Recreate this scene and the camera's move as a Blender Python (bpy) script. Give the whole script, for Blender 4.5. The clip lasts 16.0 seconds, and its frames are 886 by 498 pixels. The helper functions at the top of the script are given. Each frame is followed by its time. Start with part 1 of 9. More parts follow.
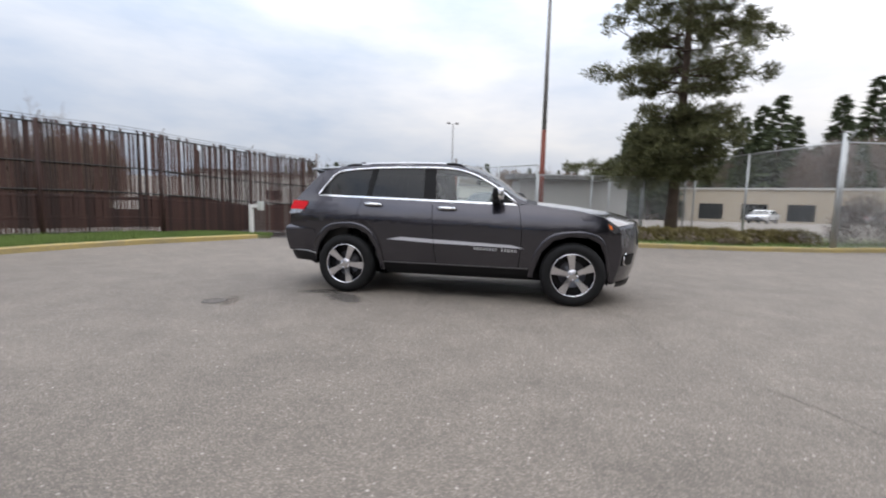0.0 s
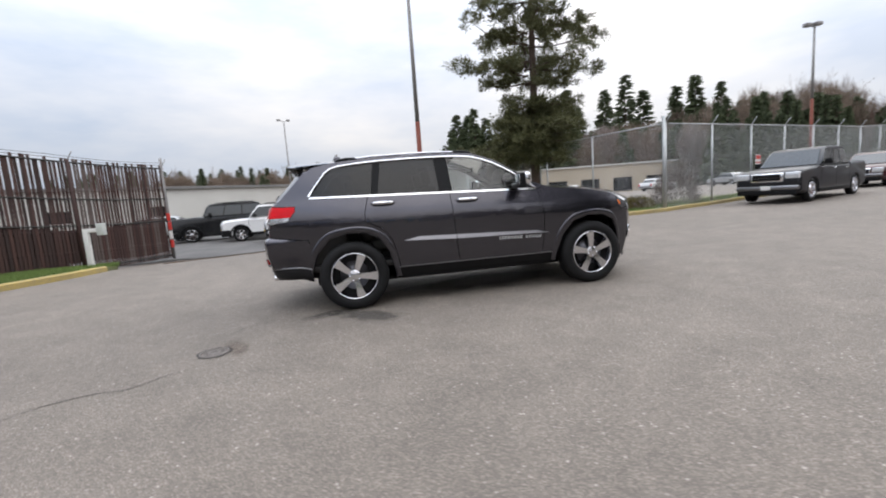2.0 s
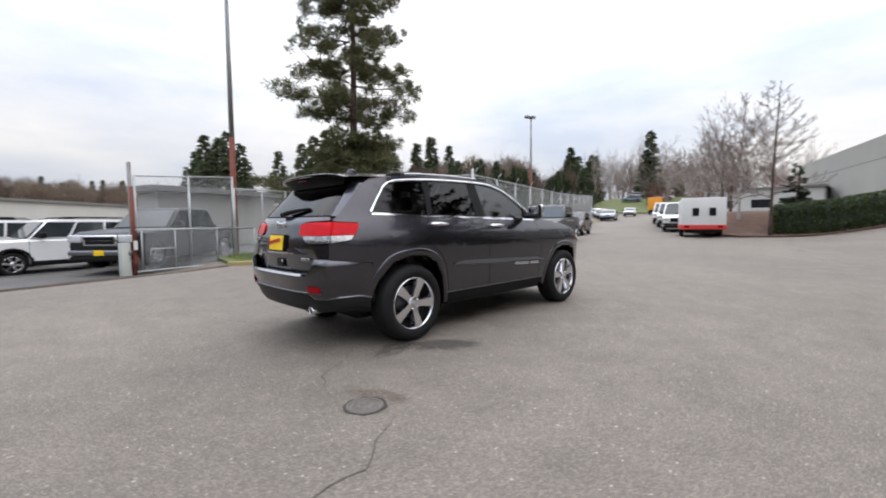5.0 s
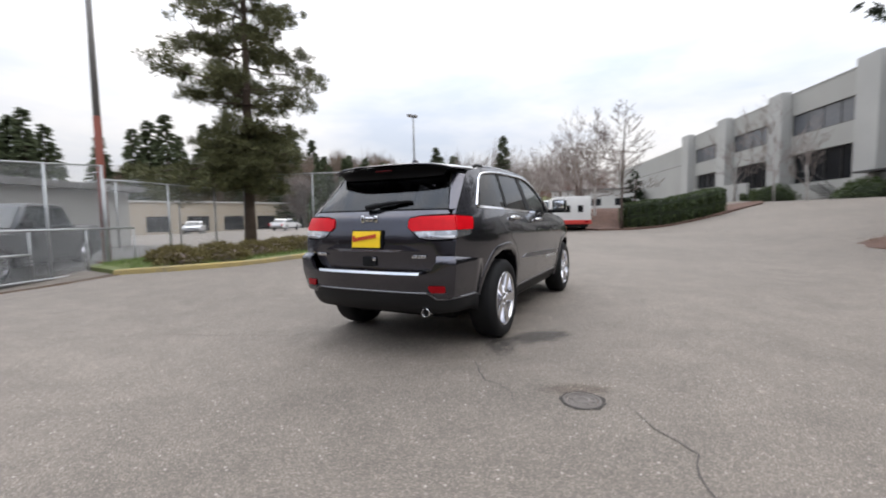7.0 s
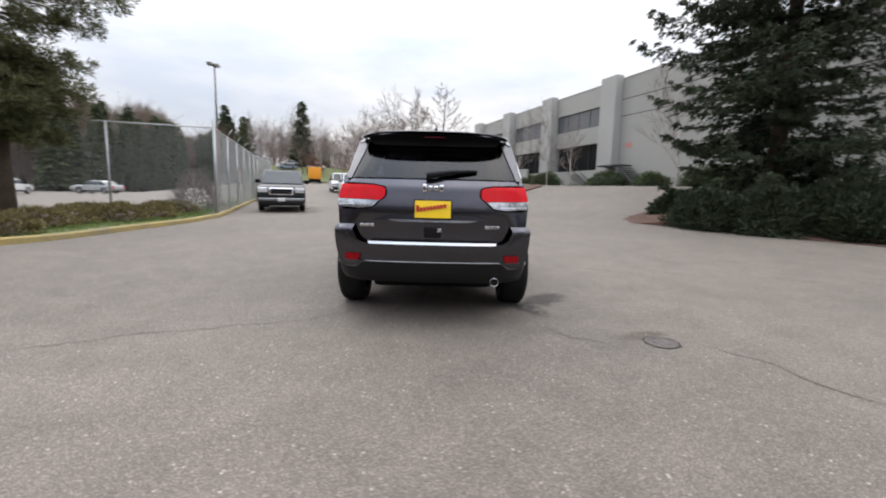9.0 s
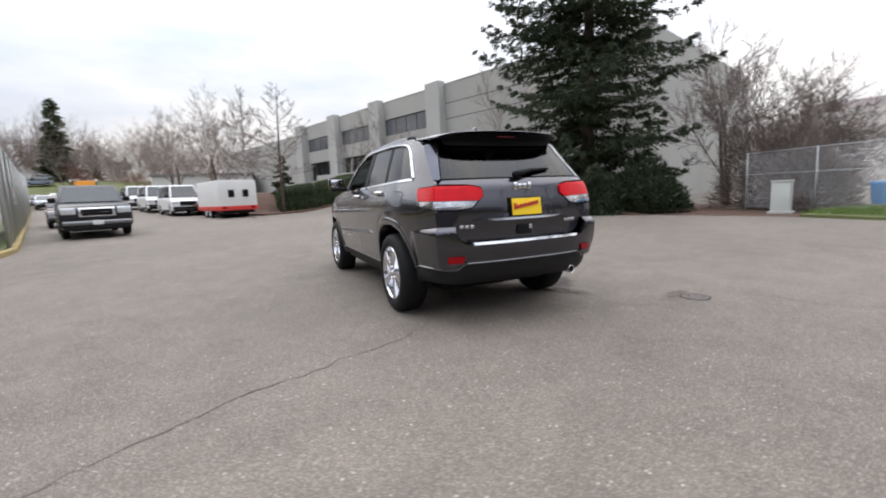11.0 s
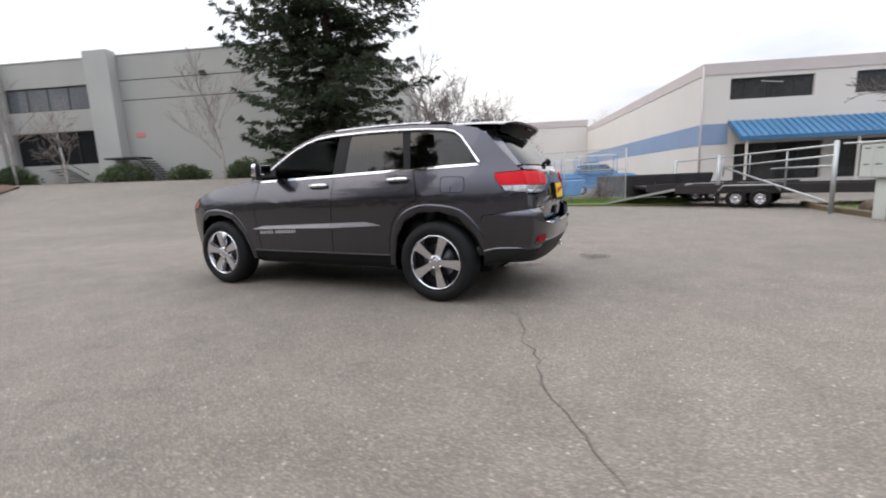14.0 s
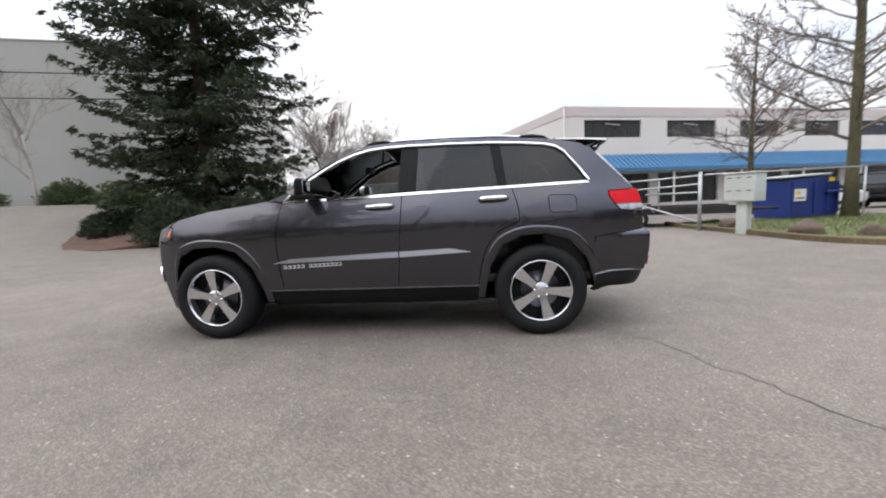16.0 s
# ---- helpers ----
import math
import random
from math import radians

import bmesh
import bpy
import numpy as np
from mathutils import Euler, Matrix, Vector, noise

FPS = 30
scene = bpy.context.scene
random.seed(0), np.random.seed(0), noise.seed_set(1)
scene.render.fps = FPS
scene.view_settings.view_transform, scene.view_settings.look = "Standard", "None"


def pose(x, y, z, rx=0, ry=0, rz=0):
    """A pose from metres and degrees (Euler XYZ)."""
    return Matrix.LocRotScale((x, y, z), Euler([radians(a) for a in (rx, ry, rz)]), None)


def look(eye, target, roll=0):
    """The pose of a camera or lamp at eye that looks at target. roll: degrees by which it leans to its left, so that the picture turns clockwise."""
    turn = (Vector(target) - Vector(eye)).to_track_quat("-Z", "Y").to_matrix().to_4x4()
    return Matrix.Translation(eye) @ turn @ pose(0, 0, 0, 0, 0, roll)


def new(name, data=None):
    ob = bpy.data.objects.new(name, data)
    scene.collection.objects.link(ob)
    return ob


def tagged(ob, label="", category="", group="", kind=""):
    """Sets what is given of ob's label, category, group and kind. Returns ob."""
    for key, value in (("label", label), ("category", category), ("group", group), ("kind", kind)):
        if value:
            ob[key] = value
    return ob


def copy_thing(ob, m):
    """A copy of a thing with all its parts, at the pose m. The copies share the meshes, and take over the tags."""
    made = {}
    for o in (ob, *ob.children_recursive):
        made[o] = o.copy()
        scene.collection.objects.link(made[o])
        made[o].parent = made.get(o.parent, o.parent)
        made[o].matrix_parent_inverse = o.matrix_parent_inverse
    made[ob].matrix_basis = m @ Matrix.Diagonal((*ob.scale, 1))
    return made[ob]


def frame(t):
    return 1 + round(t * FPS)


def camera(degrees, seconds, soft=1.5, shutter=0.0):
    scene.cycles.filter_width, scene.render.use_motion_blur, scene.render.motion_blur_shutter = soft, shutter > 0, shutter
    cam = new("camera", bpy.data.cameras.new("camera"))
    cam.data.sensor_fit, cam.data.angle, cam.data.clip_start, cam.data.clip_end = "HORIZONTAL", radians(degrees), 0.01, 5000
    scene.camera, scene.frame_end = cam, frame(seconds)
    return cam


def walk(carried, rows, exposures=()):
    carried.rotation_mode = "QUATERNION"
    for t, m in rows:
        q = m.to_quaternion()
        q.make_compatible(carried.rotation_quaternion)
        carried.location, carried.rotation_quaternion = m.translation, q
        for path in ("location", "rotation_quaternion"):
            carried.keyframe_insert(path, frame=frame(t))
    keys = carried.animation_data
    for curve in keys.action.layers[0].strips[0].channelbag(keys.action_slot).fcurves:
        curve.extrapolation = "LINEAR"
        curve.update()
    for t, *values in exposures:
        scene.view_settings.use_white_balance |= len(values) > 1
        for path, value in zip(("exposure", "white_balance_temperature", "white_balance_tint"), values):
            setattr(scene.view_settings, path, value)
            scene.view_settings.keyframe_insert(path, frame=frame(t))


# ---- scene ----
cam = camera(91.9, 16.0, 1.9, 0.5)
PATH = [
    (0, (0.881, -6.231, 1.216), (0.506, -4.278, 1.003), 1.4),
    (0.5, (0.327, -6.255, 1.221), (0.186, -4.28, 0.935), -0.6),
    (1, (-0.245, -6.118, 1.226), (-0.286, -4.137, 0.955), -3.0),
    (1.5, (-0.813, -6.002, 1.217), (-0.597, -4.03, 0.961), -3.9),
    (2, (-1.361, -5.777, 1.212), (-0.988, -3.827, 0.965), -4.1),
    (2.5, (-1.886, -5.595, 1.211), (-1.315, -3.69, 0.998), -2.9),
    (3, (-2.397, -5.383, 1.208), (-1.666, -3.533, 0.997), -4.3),
    (3.5, (-2.861, -5.151, 1.215), (-1.981, -3.364, 1.031), -2.5),
    (6, (-4.954, -3.295, 1.191), (-3.363, -2.096, 1.016), -1.9),
    (6.5, (-5.207, -2.796, 1.208), (-3.574, -1.66, 1.001), -2.1),
    (7, (-5.474, -2.287, 1.187), (-3.695, -1.385, 1.043), -1.0),
    (7.5, (-5.65, -1.735, 1.167), (-3.774, -1.076, 0.956), -0.8),
    (8, (-5.821, -1.201, 1.177), (-3.884, -0.738, 0.986), -0.1),
    (8.5, (-5.974, -0.641, 1.163), (-4.004, -0.436, 0.881), -0.5),
    (9, (-5.995, -0.072, 1.158), (-4.012, -0.083, 0.894), 1.4),
    (9.5, (-5.99, 0.497, 1.161), (-4.033, 0.217, 0.857), 0.3),
    (10, (-5.881, 1.074, 1.173), (-3.954, 0.62, 0.887), -1.4),
    (12.5, (-4.65, 3.644, 1.131), (-3.252, 2.248, 0.824), -3.5),
    (13, (-4.235, 4.039, 1.131), (-3.013, 2.492, 0.798), -4.2),
    (13.5, (-3.741, 4.276, 1.134), (-2.655, 2.631, 0.8), -2.0),
    (14, (-3.231, 4.515, 1.15), (-2.39, 2.728, 0.836), -2.4),
    (14.5, (-2.648, 4.586, 1.164), (-1.904, 2.751, 0.88), -2.8),
    (15, (-2.105, 4.695, 1.151), (-1.589, 2.782, 0.879), -1.9),
    (15.5, (-1.529, 4.628, 1.163), (-1.155, 2.682, 0.893), -3.6),
    (16, (-0.987, 4.546, 1.165), (-0.797, 2.567, 0.947), -2.5),
]
walk(cam, [(t, look(e, g, r)) for t, e, g, r in PATH], [(0.0, 0.05, 6440, 10), (2.0, 0.11, 6450, 10), (6.0, 0.11, 6500, 10), (9.0, 0.11, 6570, 10), (13.5, 0.14, 6560, 10), (14.5, 0.18, 6540, 10), (16.0, 0.26, 6520, 10)])

# ---- light ----
world = bpy.data.worlds.new("overcast")
scene.world = world
world.use_nodes = True
wn = world.node_tree
wn.nodes.clear()
w_out = wn.nodes.new("ShaderNodeOutputWorld")
w_bg = wn.nodes.new("ShaderNodeBackground")
w_sky = wn.nodes.new("ShaderNodeTexSky")
w_sky.sky_type, w_sky.sun_disc = "NISHITA", False
SUN_ELEV, SUN_AZ = radians(42), radians(50)
w_sky.sun_elevation, w_sky.sun_rotation = SUN_ELEV, SUN_AZ
w_sky.air_density, w_sky.dust_density = 1.0, 4.0
w_co = wn.nodes.new("ShaderNodeTexCoord")
w_map = wn.nodes.new("ShaderNodeMapping")
w_map.inputs["Scale"].default_value = (1, 1, 3.2)
w_n = wn.nodes.new("ShaderNodeTexNoise")
w_n.inputs["Scale"].default_value, w_n.inputs["Detail"].default_value = 1.6, 6
w_n.inputs["Roughness"].default_value = 0.55
w_ramp = wn.nodes.new("ShaderNodeValToRGB")
w_ramp.color_ramp.elements[0].position, w_ramp.color_ramp.elements[0].color = 0.36, (6.1, 6.9, 8.3, 1)
w_ramp.color_ramp.elements[1].position, w_ramp.color_ramp.elements[1].color = 0.66, (10.2, 10.0, 10.0, 1)
w_mix = wn.nodes.new("ShaderNodeMix")
w_mix.data_type = "RGBA"
w_mix.inputs["Factor"].default_value = 0.92
wn.links.new(w_co.outputs["Generated"], w_map.inputs["Vector"])
wn.links.new(w_map.outputs["Vector"], w_n.inputs["Vector"])
w_tilt = wn.nodes.new("ShaderNodeVectorMath")
w_tilt.operation = "DOT_PRODUCT"
w_tilt.inputs[1].default_value = (0.075, -0.075, 0)
w_cloud = wn.nodes.new("ShaderNodeMath")
w_cloud.operation = "ADD"
wn.links.new(w_co.outputs["Generated"], w_tilt.inputs[0])
wn.links.new(w_tilt.outputs["Value"], w_cloud.inputs[0])
wn.links.new(w_n.outputs["Fac"], w_cloud.inputs[1])
wn.links.new(w_cloud.outputs[0], w_ramp.inputs["Fac"])
wn.links.new(w_sky.outputs["Color"], w_mix.inputs[6])
wn.links.new(w_ramp.outputs["Color"], w_mix.inputs[7])
# an overcast sky grows brighter towards the zenith
w_sep = wn.nodes.new("ShaderNodeSeparateXYZ")
w_pos = wn.nodes.new("ShaderNodeMath")
w_pos.operation = "MAXIMUM"
w_pos.inputs[1].default_value = 0.0
w_pow = wn.nodes.new("ShaderNodeMath")
w_pow.operation = "POWER"
w_pow.inputs[1].default_value = 1.6
w_up = wn.nodes.new("ShaderNodeMapRange")
w_up.inputs["To Min"].default_value, w_up.inputs["To Max"].default_value = 0.70, 3.20
w_mul = wn.nodes.new("ShaderNodeVectorMath")
w_mul.operation = "SCALE"
wn.links.new(w_co.outputs["Generated"], w_sep.inputs["Vector"])
wn.links.new(w_sep.outputs["Z"], w_pos.inputs[0])
wn.links.new(w_pos.outputs[0], w_pow.inputs[0])
wn.links.new(w_pow.outputs[0], w_up.inputs["Value"])
wn.links.new(w_mix.outputs[2], w_mul.inputs[0])
# and towards the thinner cloud over the shops
w_dot = wn.nodes.new("ShaderNodeVectorMath")
w_dot.operation = "DOT_PRODUCT"
w_dot.inputs[1].default_value = (0.40, -0.92, 0)
w_side = wn.nodes.new("ShaderNodeMath")
w_side.operation = "MULTIPLY_ADD"
w_side.inputs[1].default_value, w_side.inputs[2].default_value = 0.07, 1.0
w_tot = wn.nodes.new("ShaderNodeMath")
w_tot.operation = "MULTIPLY"
wn.links.new(w_co.outputs["Generated"], w_dot.inputs[0])
wn.links.new(w_dot.outputs["Value"], w_side.inputs[0])
wn.links.new(w_side.outputs[0], w_tot.inputs[0])
wn.links.new(w_up.outputs["Result"], w_tot.inputs[1])
wn.links.new(w_tot.outputs[0], w_mul.inputs["Scale"])
wn.links.new(w_mul.outputs["Vector"], w_bg.inputs["Color"])
w_bg.inputs["Strength"].default_value = 0.118
wn.links.new(w_bg.outputs["Background"], w_out.inputs["Surface"])

sun_data = bpy.data.lights.new("sun", "SUN")
sun_data.energy, sun_data.angle, sun_data.color = 0.6, radians(60), (1.0, 0.97, 0.93)
sun = new("sun", sun_data)
sun.rotation_euler = Euler((radians(90) - SUN_ELEV, 0, radians(180) - SUN_AZ))


# ---- materials ----
def surf(name, colour, rough=0.6, metal=0.0, vary=0.12, scale=3.0, fine=60.0, bump=0.0, coat=0.0, dist=0.004, island=0.0, second=None, spec=0.5, each=0.0):
    """A surface with coarse and fine variation in colour, and fine relief."""
    m = bpy.data.materials.new(name)
    m.use_nodes = True
    nt = m.node_tree
    p = nt.nodes["Principled BSDF"]
    p.inputs["Roughness"].default_value, p.inputs["Metallic"].default_value = rough, metal
    p.inputs["Coat Weight"].default_value = coat
    p.inputs["Coat Roughness"].default_value = 0.03
    co = nt.nodes.new("ShaderNodeTexCoord")
    coarse, small = nt.nodes.new("ShaderNodeTexNoise"), nt.nodes.new("ShaderNodeTexNoise")
    coarse.inputs["Scale"].default_value, coarse.inputs["Detail"].default_value = scale, 5
    small.inputs["Scale"].default_value, small.inputs["Detail"].default_value = fine, 3
    for n in (coarse, small):
        nt.links.new(co.outputs["Object"], n.inputs["Vector"])
    a = nt.nodes.new("ShaderNodeMath")
    a.operation = "ADD"
    nt.links.new(coarse.outputs["Fac"], a.inputs[0])
    nt.links.new(small.outputs["Fac"], a.inputs[1])
    src = a.outputs[0]
    if island:
        g = nt.nodes.new("ShaderNodeNewGeometry")
        b = nt.nodes.new("ShaderNodeMath")
        b.operation = "MULTIPLY_ADD"
        b.inputs[1].default_value = island
        nt.links.new(g.outputs["Random Per Island"], b.inputs[0])
        nt.links.new(src, b.inputs[2])
        src = b.outputs[0]
    if each:
        g = nt.nodes.new("ShaderNodeObjectInfo")
        b = nt.nodes.new("ShaderNodeMath")
        b.operation = "MULTIPLY_ADD"
        b.inputs[1].default_value = each
        nt.links.new(g.outputs["Random"], b.inputs[0])
        nt.links.new(src, b.inputs[2])
        src = b.outputs[0]
    r = nt.nodes.new("ShaderNodeMapRange")
    r.inputs["From Min"].default_value, r.inputs["From Max"].default_value = 0.65, 1.35 + island + each
    nt.links.new(src, r.inputs["Value"])
    mix = nt.nodes.new("ShaderNodeMix")
    mix.data_type = "RGBA"
    lo = tuple(c * (1 - vary) for c in colour)
    hi = second or tuple(min(1, c * (1 + vary)) for c in colour)
    mix.inputs[6].default_value, mix.inputs[7].default_value = (*lo, 1), (*hi, 1)
    nt.links.new(r.outputs["Result"], mix.inputs["Factor"])
    nt.links.new(mix.outputs[2], p.inputs["Base Color"])
    if bump:
        b = nt.nodes.new("ShaderNodeBump")
        b.inputs["Strength"].default_value, b.inputs["Distance"].default_value = bump, dist
        nt.links.new(small.outputs["Fac"], b.inputs["Height"])
        nt.links.new(b.outputs["Normal"], p.inputs["Normal"])
    p.inputs["Specular IOR Level"].default_value = spec
    return m


def glassy(name, tint, rough=0.0, clear=0.8, ior=1.47):
    """A pane: clear tinted glass that reflects."""
    m = bpy.data.materials.new(name)
    m.use_nodes = True
    nt = m.node_tree
    nt.nodes.clear()
    o = nt.nodes.new("ShaderNodeOutputMaterial")
    t, g, mx, f = (nt.nodes.new("ShaderNode" + k) for k in ("BsdfTransparent", "BsdfGlossy", "MixShader", "Fresnel"))
    t.inputs["Color"].default_value = (*(c * clear for c in tint), 1)
    g.inputs["Roughness"].default_value = rough
    f.inputs["IOR"].default_value = ior
    nt.links.new(f.outputs["Fac"], mx.inputs["Fac"])
    nt.links.new(t.outputs["BSDF"], mx.inputs[1])
    nt.links.new(g.outputs["BSDF"], mx.inputs[2])
    nt.links.new(mx.outputs["Shader"], o.inputs["Surface"])
    return m


def asphalt_material():
    """Worn asphalt: pale stones in a dark binder, patches, oily stains and hairline cracks."""
    m = bpy.data.materials.new("worn_asphalt")
    m.use_nodes = True
    nt = m.node_tree
    p = nt.nodes["Principled BSDF"]
    L = nt.links.new
    co = nt.nodes.new("ShaderNodeTexCoord")
    v = nt.nodes.new("ShaderNodeTexVoronoi")
    v.inputs["Scale"].default_value = 130
    v2 = nt.nodes.new("ShaderNodeTexVoronoi")
    v2.inputs["Scale"].default_value = 40
    big, mid, fine = (nt.nodes.new("ShaderNodeTexNoise") for _ in range(3))
    for n, s in ((big, 0.22), (mid, 2.3), (fine, 17.0)):
        n.inputs["Scale"].default_value, n.inputs["Detail"].default_value = s, 6
        n.inputs["Roughness"].default_value = 0.6
    for n in (v, v2, big, mid, fine):
        L(co.outputs["Object"], n.inputs["Vector"])
    stone = nt.nodes.new("ShaderNodeValToRGB")
    e = stone.color_ramp.elements
    e[0].position, e[0].color = 0.0, (0.126, 0.107, 0.088, 1)
    e[1].position, e[1].color = 1.0, (0.292, 0.250, 0.209, 1)
    x = e.new(0.72)
    x.color = (0.186, 0.158, 0.131, 1)
    sep = nt.nodes.new("ShaderNodeSeparateColor")
    L(v.outputs["Color"], sep.inputs["Color"])
    L(sep.outputs["Red"], stone.inputs["Fac"])
    sep2 = nt.nodes.new("ShaderNodeSeparateColor")
    L(v2.outputs["Color"], sep2.inputs["Color"])
    fleck = nt.nodes.new("ShaderNodeMapRange")
    fleck.inputs["From Min"].default_value, fleck.inputs["From Max"].default_value = 0.91, 1.03
    L(sep2.outputs["Green"], fleck.inputs["Value"])
    near = nt.nodes.new("ShaderNodeMapRange")
    near.inputs["From Min"].default_value, near.inputs["From Max"].default_value = 0.40, 0.22
    L(v2.outputs["Distance"], near.inputs["Value"])
    both = nt.nodes.new("ShaderNodeMath")
    both.operation = "MULTIPLY"
    L(fleck.outputs["Result"], both.inputs[0])
    L(near.outputs["Result"], both.inputs[1])
    m1 = nt.nodes.new("ShaderNodeMix")
    m1.data_type = "RGBA"
    L(both.outputs[0], m1.inputs["Factor"])
    L(stone.outputs["Color"], m1.inputs[6])
    m1.inputs[7].default_value = (0.56, 0.51, 0.45, 1)
    tone = nt.nodes.new("ShaderNodeMath")
    tone.operation = "ADD"
    L(big.outputs["Fac"], tone.inputs[0])
    L(mid.outputs["Fac"], tone.inputs[1])
    tr = nt.nodes.new("ShaderNodeMapRange")
    tr.inputs["From Min"].default_value, tr.inputs["From Max"].default_value = 0.95, 1.65
    tr.inputs["To Min"].default_value, tr.inputs["To Max"].default_value = 0.68, 1.10
    tone2 = nt.nodes.new("ShaderNodeMath")
    tone2.operation = "MULTIPLY_ADD"
    tone2.inputs[1].default_value = 0.55
    L(fine.outputs["Fac"], tone2.inputs[0])
    L(tone.outputs[0], tone2.inputs[2])
    L(tone2.outputs[0], tr.inputs["Value"])
    mul = nt.nodes.new("ShaderNodeMix")
    mul.data_type, mul.blend_type = "RGBA", "MULTIPLY"
    mul.inputs["Factor"].default_value = 1
    L(m1.outputs[2], mul.inputs[6])
    L(tr.outputs["Result"], mul.inputs[7])
    L(mul.outputs[2], p.inputs["Base Color"])
    p.inputs["Roughness"].default_value = 0.78
    b = nt.nodes.new("ShaderNodeBump")
    b.inputs["Strength"].default_value, b.inputs["Distance"].default_value = 0.7, 0.006
    L(v.outputs["Distance"], b.inputs["Height"])
    L(b.outputs["Normal"], p.inputs["Normal"])
    return m


def flake_paint():
    """Dark grey metallic car paint under a clear coat."""
    m = surf("granite_metallic_paint", (0.055, 0.053, 0.065), 0.27, 0.95, 0.08, 2.0, 900, coat=1.0)
    p = m.node_tree.nodes["Principled BSDF"]
    p.inputs["Coat Roughness"].default_value, p.inputs["Coat IOR"].default_value = 0.02, 1.50
    return m


M_ASPHALT = asphalt_material()
M_PAINT = flake_paint()
M_BLACK = surf("black_plastic", (0.007, 0.007, 0.0075), 0.5, 0, 0.2, 6, 200, 0.15, dist=0.001, spec=0.15)
M_DARKGREY = surf("dark_grey_plastic", (0.011, 0.011, 0.012), 0.5, 0, 0.15, 6, 200, 0.1, dist=0.001, spec=0.25)
M_CHROME = surf("chrome", (0.80, 0.80, 0.82), 0.06, 1, 0.03, 5, 80)
M_ALLOY = surf("polished_alloy", (0.66, 0.66, 0.69), 0.14, 1, 0.05, 5, 120)
M_ALLOYDARK = surf("dark_alloy", (0.10, 0.10, 0.11), 0.35, 0.9, 0.1, 5, 80)
M_RUBBER = surf("tyre_rubber", (0.010, 0.010, 0.0105), 0.7, 0, 0.25, 8, 150, 0.3, dist=0.002, spec=0.2)
M_TINT = glassy("tinted_glass", (0.10, 0.10, 0.115), 0.0, 0.42, 1.52)
M_CLEAR = glassy("clear_glass", (0.78, 0.86, 0.84), 0.0, 0.88, 1.75)
M_LENSRED = surf("red_lens", (0.55, 0.006, 0.012), 0.12, 0, 0.15, 12, 140, spec=0.18)
M_SATIN = surf("satin_metal_strip", (0.30, 0.295, 0.31), 0.32, 1, 0.06, 5, 120)
M_LENSDARKRED = surf("dark_red_reflector", (0.26, 0.004, 0.008), 0.2, 0, 0.12, 12, 140, spec=0.15)
M_BRAKEDARK = surf("unlit_brake_strip", (0.07, 0.004, 0.006), 0.2, 0, 0.1, 12, 140, spec=0.15)
M_LENSCLEAR = surf("clear_lens", (0.42, 0.42, 0.43), 0.12, 0.85, 0.5, 9, 30, coat=0.6)
M_HEADLENS = surf("smoked_headlamp_lens", (0.07, 0.07, 0.075), 0.2, 0.5, 0.6, 9, 22, coat=0.4, second=(0.22, 0.22, 0.23))
M_AMBER = surf("amber_lens", (0.75, 0.16, 0.02), 0.15, 0, 0.1, 12, 90, coat=0.5)
M_YELLOW = surf("yellow_plate", (0.85, 0.56, 0.01), 0.45, 0, 0.05, 9, 120)
M_REDPAINT = surf("red_lettering", (0.45, 0.03, 0.02), 0.5, 0, 0.1, 9, 90)
M_SEAT = surf("black_leather", (0.020, 0.019, 0.018), 0.45, 0, 0.2, 7, 130, 0.2, dist=0.002)
M_HEADLINER = surf("grey_headliner_cloth", (0.16, 0.155, 0.15), 0.9, 0, 0.08, 6, 120)
M_LID = surf("worn_grey_iron_lid", (0.125, 0.108, 0.096), 0.7, 0.2, 0.2, 9, 70, 0.4, second=(0.165, 0.145, 0.13))
M_IRON = surf("cast_iron", (0.060, 0.045, 0.036), 0.65, 0.5, 0.35, 9, 70, 0.5, second=(0.12, 0.07, 0.04))
M_GRASS = surf("grass_blades", (0.085, 0.160, 0.024), 0.75, 0, 0.35, 0.6, 14, island=0.5, second=(0.17, 0.235, 0.055))
M_SOIL = surf("grass_soil", (0.110, 0.110, 0.045), 0.9, 0, 0.3, 0.7, 22, 0.6, dist=0.02, second=(0.135, 0.165, 0.050))
M_BARK_MULCH = surf("bark_mulch", (0.095, 0.050, 0.034), 0.9, 0, 0.35, 2, 40, 0.8, dist=0.02)
M_KERB = surf("faded_yellow_kerb", (0.27, 0.235, 0.165), 0.85, 0, 0.25, 1.1, 25, 0.5, second=(0.42, 0.31, 0.085))
M_KERBBROWN = surf("moss_stained_kerb", (0.075, 0.055, 0.038), 0.9, 0, 0.4, 0.9, 25, 0.6, second=(0.17, 0.125, 0.060))


# ---- mesh helpers ----
def mesh_of(name, bm, material, smooth=True):
    me = bpy.data.meshes.new(name)
    bm.to_mesh(me)
    bm.free()
    if smooth:
        me.polygons.foreach_set("use_smooth", [True] * len(me.polygons))
    me.materials.append(material)
    return me


def part(name, bm, material, parent, label="", smooth=True):
    """One mesh under a thing or a part."""
    ob = new(name, mesh_of(name, bm, material, smooth))
    ob.parent = parent
    if label:
        tagged(ob, label)
    return ob


def thing(name, label, category, group="", x=0, y=0, z=0, rz=0, kind=""):
    ob = new(name)
    ob.matrix_basis = pose(x, y, z, 0, 0, rz)
    return tagged(ob, label, category, group, kind)


